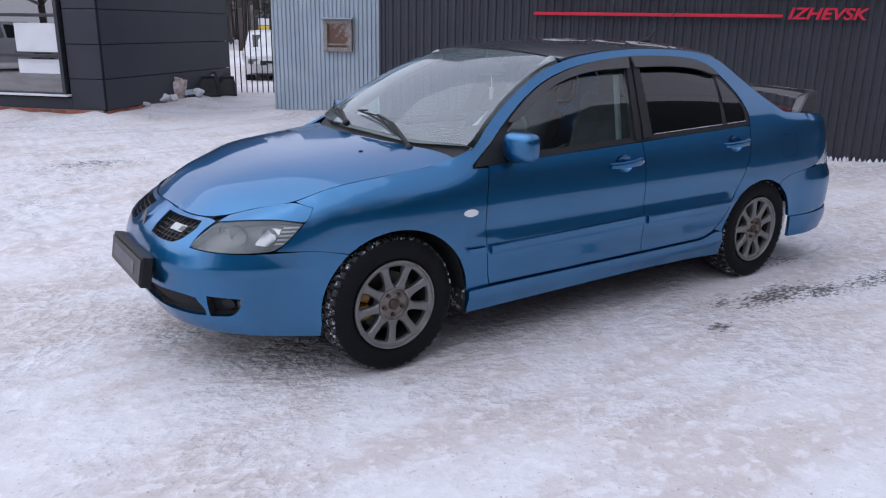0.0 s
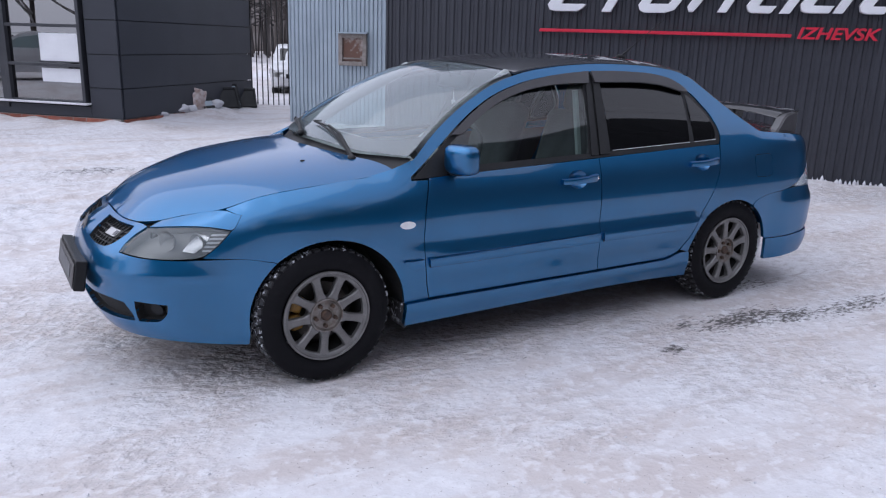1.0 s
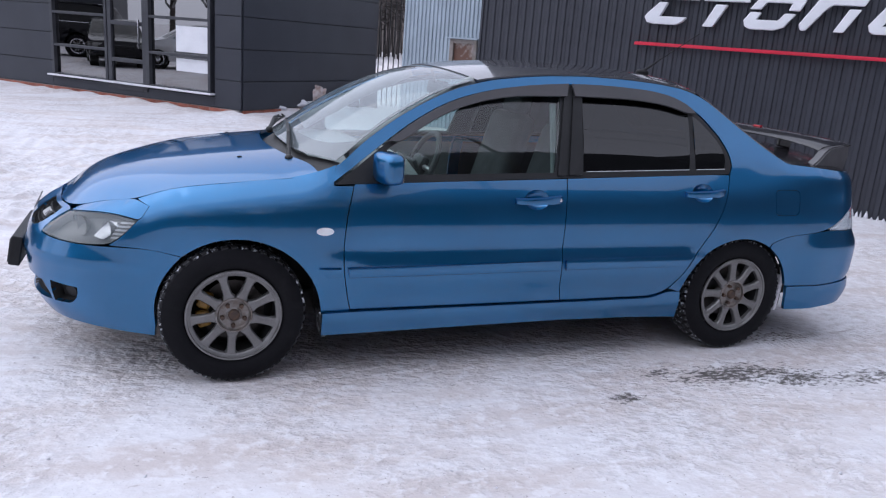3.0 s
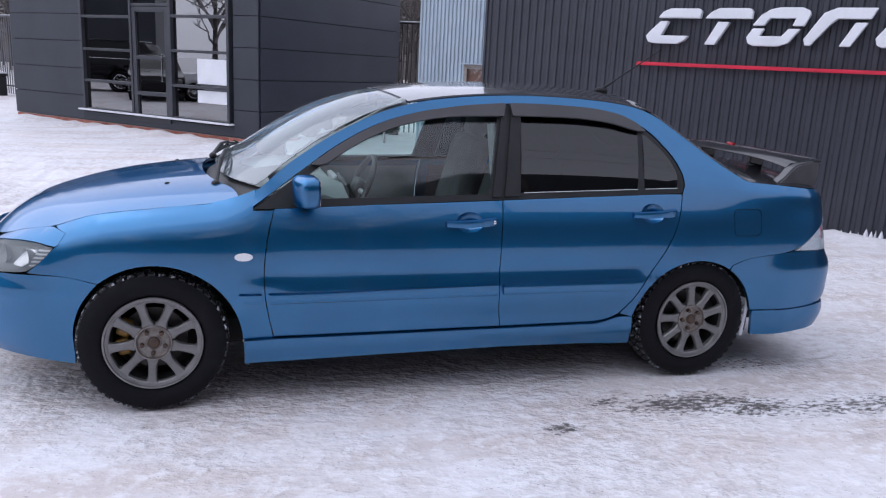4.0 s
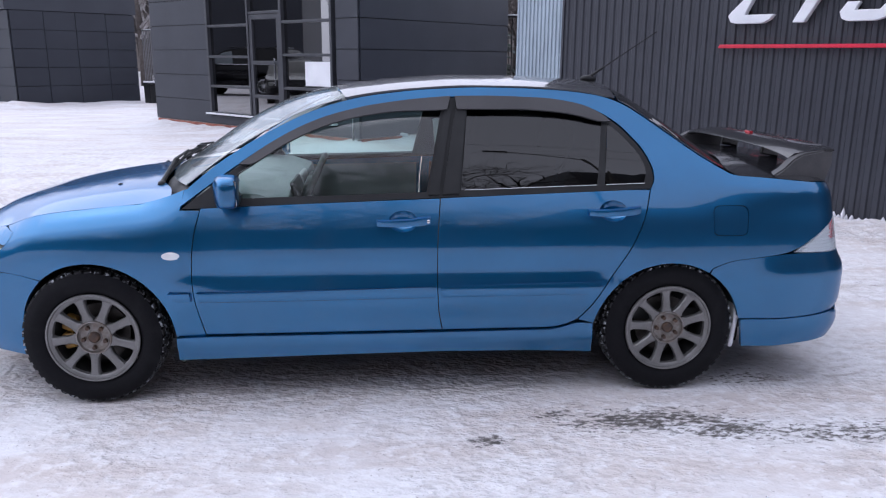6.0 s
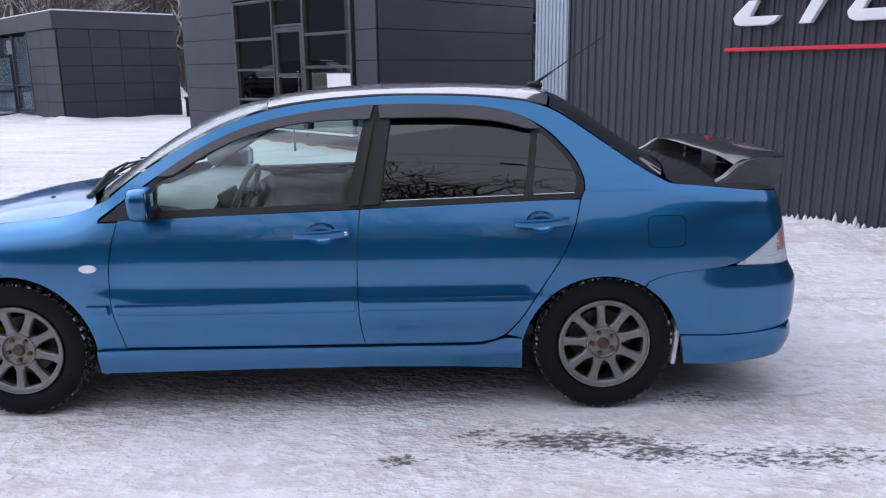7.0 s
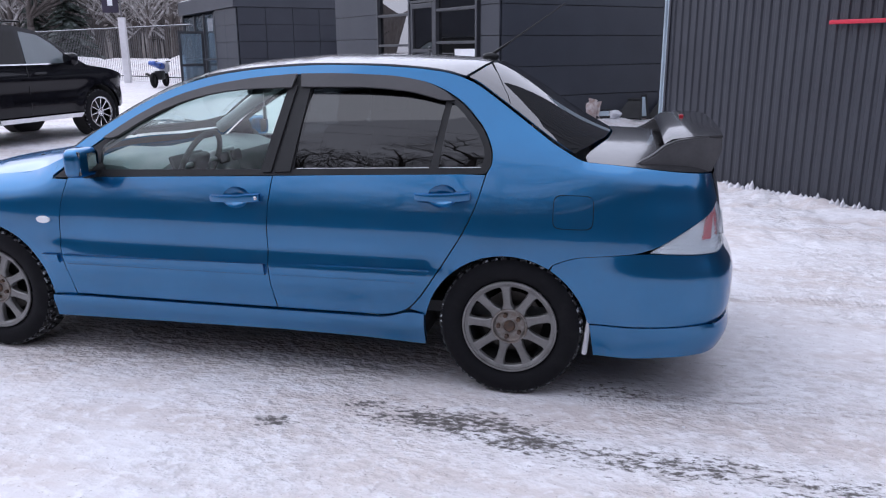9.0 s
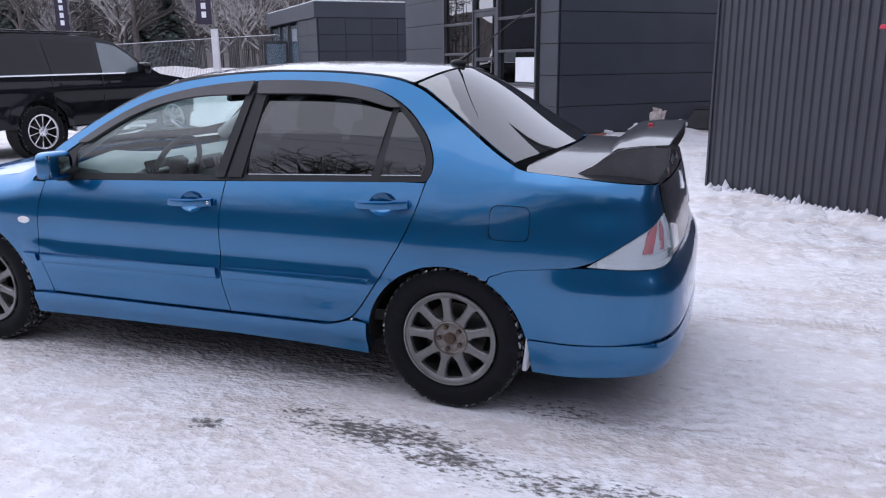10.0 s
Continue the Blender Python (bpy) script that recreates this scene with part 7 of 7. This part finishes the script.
# ---- trees ----
def twigs(bm, base, way, length, radius, depth, rnd, spread=0.6, sides=4, droop=0.0):
    """A limb that forks into ever thinner ones."""
    tip = base + way * length
    bend = base.lerp(tip, 0.5) + Vector((rnd.uniform(-1, 1), rnd.uniform(-1, 1), rnd.uniform(-0.5, 0.5))) * length * 0.08
    rod(bm, base, bend, radius, radius * 0.82, sides, False)
    rod(bm, bend, tip, radius * 0.82, radius * 0.62, sides, False)
    if depth == 0:
        return
    for k in range(rnd.choice((2, 3, 3))):
        axis = Vector((rnd.uniform(-1, 1), rnd.uniform(-1, 1), rnd.uniform(-0.3, 0.8) - droop)).normalized()
        w = (way * (1 - spread) + axis * spread + Vector((0, 0, 0.12 - droop))).normalized()
        start = base.lerp(tip, rnd.uniform(0.55, 1.0))
        twigs(bm, start, w, length * rnd.uniform(0.6, 0.82), radius * 0.55, depth - 1, rnd, spread, 3, droop)


def bare_tree(seed, height, bark, label, thickness=0.022, limb=0.009, forks=4):
    rnd = random.Random(seed)
    t = thing("bare_tree", label, "tree")
    bm = bmesh.new()
    top = height * 0.45
    rod(bm, (0, 0, -0.2), (0.05, 0.03, top * 0.5), height * thickness, height * thickness * 0.75, 8)
    rod(bm, (0.05, 0.03, top * 0.5), (0, 0.1, top), height * thickness * 0.75, height * thickness * 0.5, 8)
    part("trunk", bm, BARK, t, smooth=True)
    bm = bmesh.new()
    for k in range(9):
        z = top * rnd.uniform(0.45, 1.0)
        a = rnd.uniform(0, 2 * math.pi)
        w = Vector((math.cos(a), math.sin(a), rnd.uniform(0.5, 1.5))).normalized()
        twigs(bm, Vector((0, 0.05, z)), w, height * rnd.uniform(0.16, 0.26), height * limb, forks, rnd)
    twigs(bm, Vector((0, 0.1, top)), Vector((0, 0, 1)), height * 0.25, height * 0.011, 4, rnd)
    part("crown", bm, bark, t)
    return t


def fir(seed, height, label):
    rnd = random.Random(seed)
    t = thing("fir_tree", label, "tree")
    bm = bmesh.new()
    rod(bm, (0, 0, -0.2), (0, 0, height), height * 0.018, 0.01, 7)
    part("trunk", bm, BARK, t)
    bm = bmesh.new()
    z = height * 0.06
    while z < height * 0.98:
        r = (1 - z / height) * height * 0.24 + 0.08
        for k in range(9):
            a = rnd.uniform(0, 2 * math.pi)
            ln = r * rnd.uniform(0.6, 1.1)
            d = Vector((math.cos(a), math.sin(a), 0))
            side = Vector((-d.y, d.x, 0))
            p = Vector((0, 0, z + rnd.uniform(-0.1, 0.1)))
            for j in range(4):
                f = (j + 0.4) / 4
                c = p + d * ln * f + Vector((0, 0, -ln * (0.15 + 0.35 * f * f) + rnd.uniform(-0.05, 0.05)))
                w = ln * (0.34 - 0.16 * f)
                e = d * ln * 0.24 + Vector((0, 0, -0.12 * ln))
                q = [c - side * w + Vector((0, 0, -0.10 * ln)), c - e * 0.7, c + side * w + Vector((0, 0, -0.10 * ln)), c + e]
                vs = [bm.verts.new(x) for x in q]
                bm.faces.new((vs[0], vs[1], vs[3]))
                bm.faces.new((vs[1], vs[2], vs[3]))
        z += height * 0.032
    part("crown", bm, NEEDLES, t)
    return t


FROSTED = "bare broad-leaved tree with rime on its twigs"
kinds = [bare_tree(11, 9.0, FROST_BARK, FROSTED), bare_tree(12, 10.0, BARK, "bare dark broad-leaved tree in winter"), bare_tree(13, 8.0, FROST_BARK, FROSTED), fir(14, 11.0, "dark fir tree dusted with snow"), fir(15, 9.0, "dark fir tree dusted with snow")]
spots = [(-24.5, 38.0), (-17.0, 37.5), (-20.5, 38.5), (-36.5, 46.5), (-43.0, 51.0)]
for t, (x, y) in zip(kinds, spots):
    t.matrix_world = pose(x, y, 0.1)
    tagged(t, group="trees beyond the fence")
rnd = random.Random(3)
for i in range(34):
    src = kinds[rnd.choice((0, 0, 1, 1, 2, 2, 3))]
    x = -8 - 2.1 * i + rnd.uniform(-1.5, 1.5)
    y = 41 + 0.35 * i + rnd.uniform(-2, 7)
    s = rnd.uniform(0.85, 1.45)
    copy_thing(src, pose(x, y, 0.1, 0, 0, rnd.uniform(0, 360)) @ Matrix.Diagonal((s, s, s, 1)))
for i in range(6):
    copy_thing(kinds[0 if i % 2 else 2], pose(-26 - 2.5 * (i % 3), 2 + 2.1 * i, 0.1, 0, 0, 40 * i))
for i in range(12):
    src = kinds[rnd.choice((0, 1, 1, 3))]
    copy_thing(src, pose(6 + 2.1 * i + rnd.uniform(-1, 1), 39 + rnd.uniform(-3, 8), 0.1, 0, 0, rnd.uniform(0, 360)))


SLOPE = surface("far_wooded_slope", (0.085, 0.070, 0.063), 0.95, 0.0, (0.15, 0.135, 0.13), 0.5, 3.0)


def far_woods():
    """Close-set trunks and twigs of the wood behind, too many to count."""
    bm = bmesh.new()
    rnd = random.Random(9)
    for i in range(1500):
        x = rnd.uniform(-110, 60)
        y = 52 + rnd.uniform(0, 26)
        h = rnd.uniform(7, 15)
        rod(bm, (x, y, 0), (x + rnd.uniform(-0.9, 0.9), y, h), 0.10, 0.03, 3, False)
        for k in range(9):
            z = h * rnd.uniform(0.25, 1.0)
            a = rnd.uniform(0, 6.28)
            rod(bm, (x, y, z), (x + 2.0 * math.cos(a), y + 2.0 * math.sin(a), z + rnd.uniform(-0.4, 1.6)), 0.09, 0.02, 3, False)
    tagged(part("far_woods", bm, surface("wood_in_winter", (0.036, 0.030, 0.028), 0.95, 0.0, (0.11, 0.10, 0.098), 0.6, 3.0), None), "dense bare winter wood beyond the road", "woods", kind="stuff")
    bm = bmesh.new()
    n = 60
    low, top = [], []
    for i in range(n + 1):
        x = -260 + 9 * i
        low.append(bm.verts.new((x, 82 + 0.002 * (x + 20) ** 2 * 0.2, -0.5)))
        top.append(bm.verts.new((x, 100, 15 + 3 * noise.noise(Vector((x * 0.05, 0, 0))))))
    for i in range(n):
        bm.faces.new((low[i], low[i + 1], top[i + 1], top[i]))
    tagged(part("hillside", bm, SLOPE, None), "dark wooded slope beyond the road", "hill", kind="structure")


far_woods()

# ---- across the yard, seen only as reflections: a dark hall, tall bare trees, a street lamp and cables ----
hall_3 = part("wall_yard_hall", boxed((-34.0, 18.6, 3.5), (8.0, 6.4, 7.2), None, 0.05), CLADDING, None)
tagged(hall_3, "dark flat-roofed hall at the far side of the yard", "building", kind="structure")
hall_2 = part("wall_opposite_hall", boxed((30.5, -18.2, 4.2), (50.0, 12.0, 8.6), None, 0.05), CORRUGATED, None)
tagged(hall_2, "tall dark sheet-metal hall across the yard", "building", kind="structure")
block_2 = part("wall_opposite_block", boxed((42.0, -19.4, 7.0), (46.0, 12.0, 14.2), None, 0.05), CORRUGATED, None)
tagged(block_2, "taller dark sheet-metal block behind the yard", "building", kind="structure")
big = [bare_tree(21, 10.6, BARK, "tall bare dark tree across the yard", 0.02, 0.006, 5), bare_tree(22, 11.4, BARK, "tall bare dark tree across the yard", 0.02, 0.006, 5)]
for t, p in zip(big, ((-4.4, -13.0), (0.2, -11.4))):
    t.matrix_world = pose(*p, 0.0)
    tagged(t, group="trees across the yard")
rnd = random.Random(8)
for i in range(13):
    x = -34 + 2.9 * i + rnd.uniform(-1.0, 1.0)
    s = rnd.uniform(0.75, 1.05)
    copy_thing(big[i % 2], pose(x, -14 - rnd.uniform(0, 5), 0, 0, 0, rnd.uniform(0, 360)) @ Matrix.Diagonal((s, s, s, 1)))
for x, y, s in ((2.7, -12.2, 0.85), (4.2, -12.9, 0.72)):
    copy_thing(big[1], pose(x, y, 0, 0, 0, 70 * x) @ Matrix.Diagonal((s, s, s, 1)))
lamp_post = thing("street_lamp", "slim street lamp with a flat head on an arm", "street lamp", (5.4, -9.1, 0))
bm = bmesh.new()
rod(bm, (0, 0, 0), (0, 0, 9.0), 0.09, 0.06, 10)
part("pole", bm, STEEL, lamp_post, smooth=True)
bm = bmesh.new()
rod(bm, (0, 0, 8.9), (-1.4, -0.4, 10.2), 0.05, 0.04, 8)
part("arm", bm, STEEL, lamp_post, smooth=True)
part("head", boxed((-1.65, -0.45, 10.3), (0.6, 0.26, 0.12), pose(0, 0, 0, 0, 20, 15), 0.03), STEEL, lamp_post)
for y, z in ((-9.6, 10.9), (-9.2, 12.2)):
    bm = bmesh.new()
    pts = [Vector((-40 + 8 * i, y, z - 0.9 * math.sin(math.pi * i / 10))) for i in range(11)]
    for a, b in zip(pts, pts[1:]):
        rod(bm, a, b, 0.018, 0.018, 5, False)
    tagged(part("overhead_cable", bm, TRIM, None), "black overhead cable sagging across the yard", "cable", group="cables")


for x in (-40.0, 40.0):
    mast = thing("cable_pole", "grey steel pole carrying two overhead cables", "pole", (x, -9.4, 0.0), 0, "cable poles")
    bm = bmesh.new()
    rod(bm, (0, 0, 0), (0, 0, 12.6), 0.14, 0.09, 10)
    part("mast", bm, STEEL, mast, smooth=True)
    part("cross_arm", boxed((0, 0, 11.6), (0.1, 0.7, 0.12), None, 0.01), STEEL, mast)


def hedge():
    """Dense bare scrub along the far side of the yard."""
    bm = bmesh.new()
    rnd = random.Random(19)
    for i in range(2600):
        x = rnd.uniform(-70, 5)
        y = -16 - rnd.uniform(0, 5)
        h = rnd.uniform(3.0, 7.5) * (1 + 0.35 * noise.noise(Vector((x * 0.3, 0, 0))))
        rod(bm, (x, y, 0), (x + rnd.uniform(-0.8, 0.8), y, h), 0.09, 0.02, 3, False)
        for k in range(3):
            z = h * rnd.uniform(0.2, 0.9)
            a = rnd.uniform(0, 6.28)
            rod(bm, (x, y, z), (x + 1.0 * math.cos(a), y + 1.0 * math.sin(a), z + rnd.uniform(0.0, 0.9)), 0.06, 0.01, 3, False)
    # unseen slab, added so the car paint reflects an even dark band
    tagged(part("backdrop_slab", boxed((-37.0, -27.0, 3.2), (86.0, 8.0, 7.2), None, 0.8), SLOPE, None, smooth=True), "unseen dark slab added behind the scrub to even out reflections", "hill", kind="structure")
    tagged(part("scrub", bm, BARK, None), "dense bare winter scrub along the yard", "scrub", kind="stuff")


hedge()
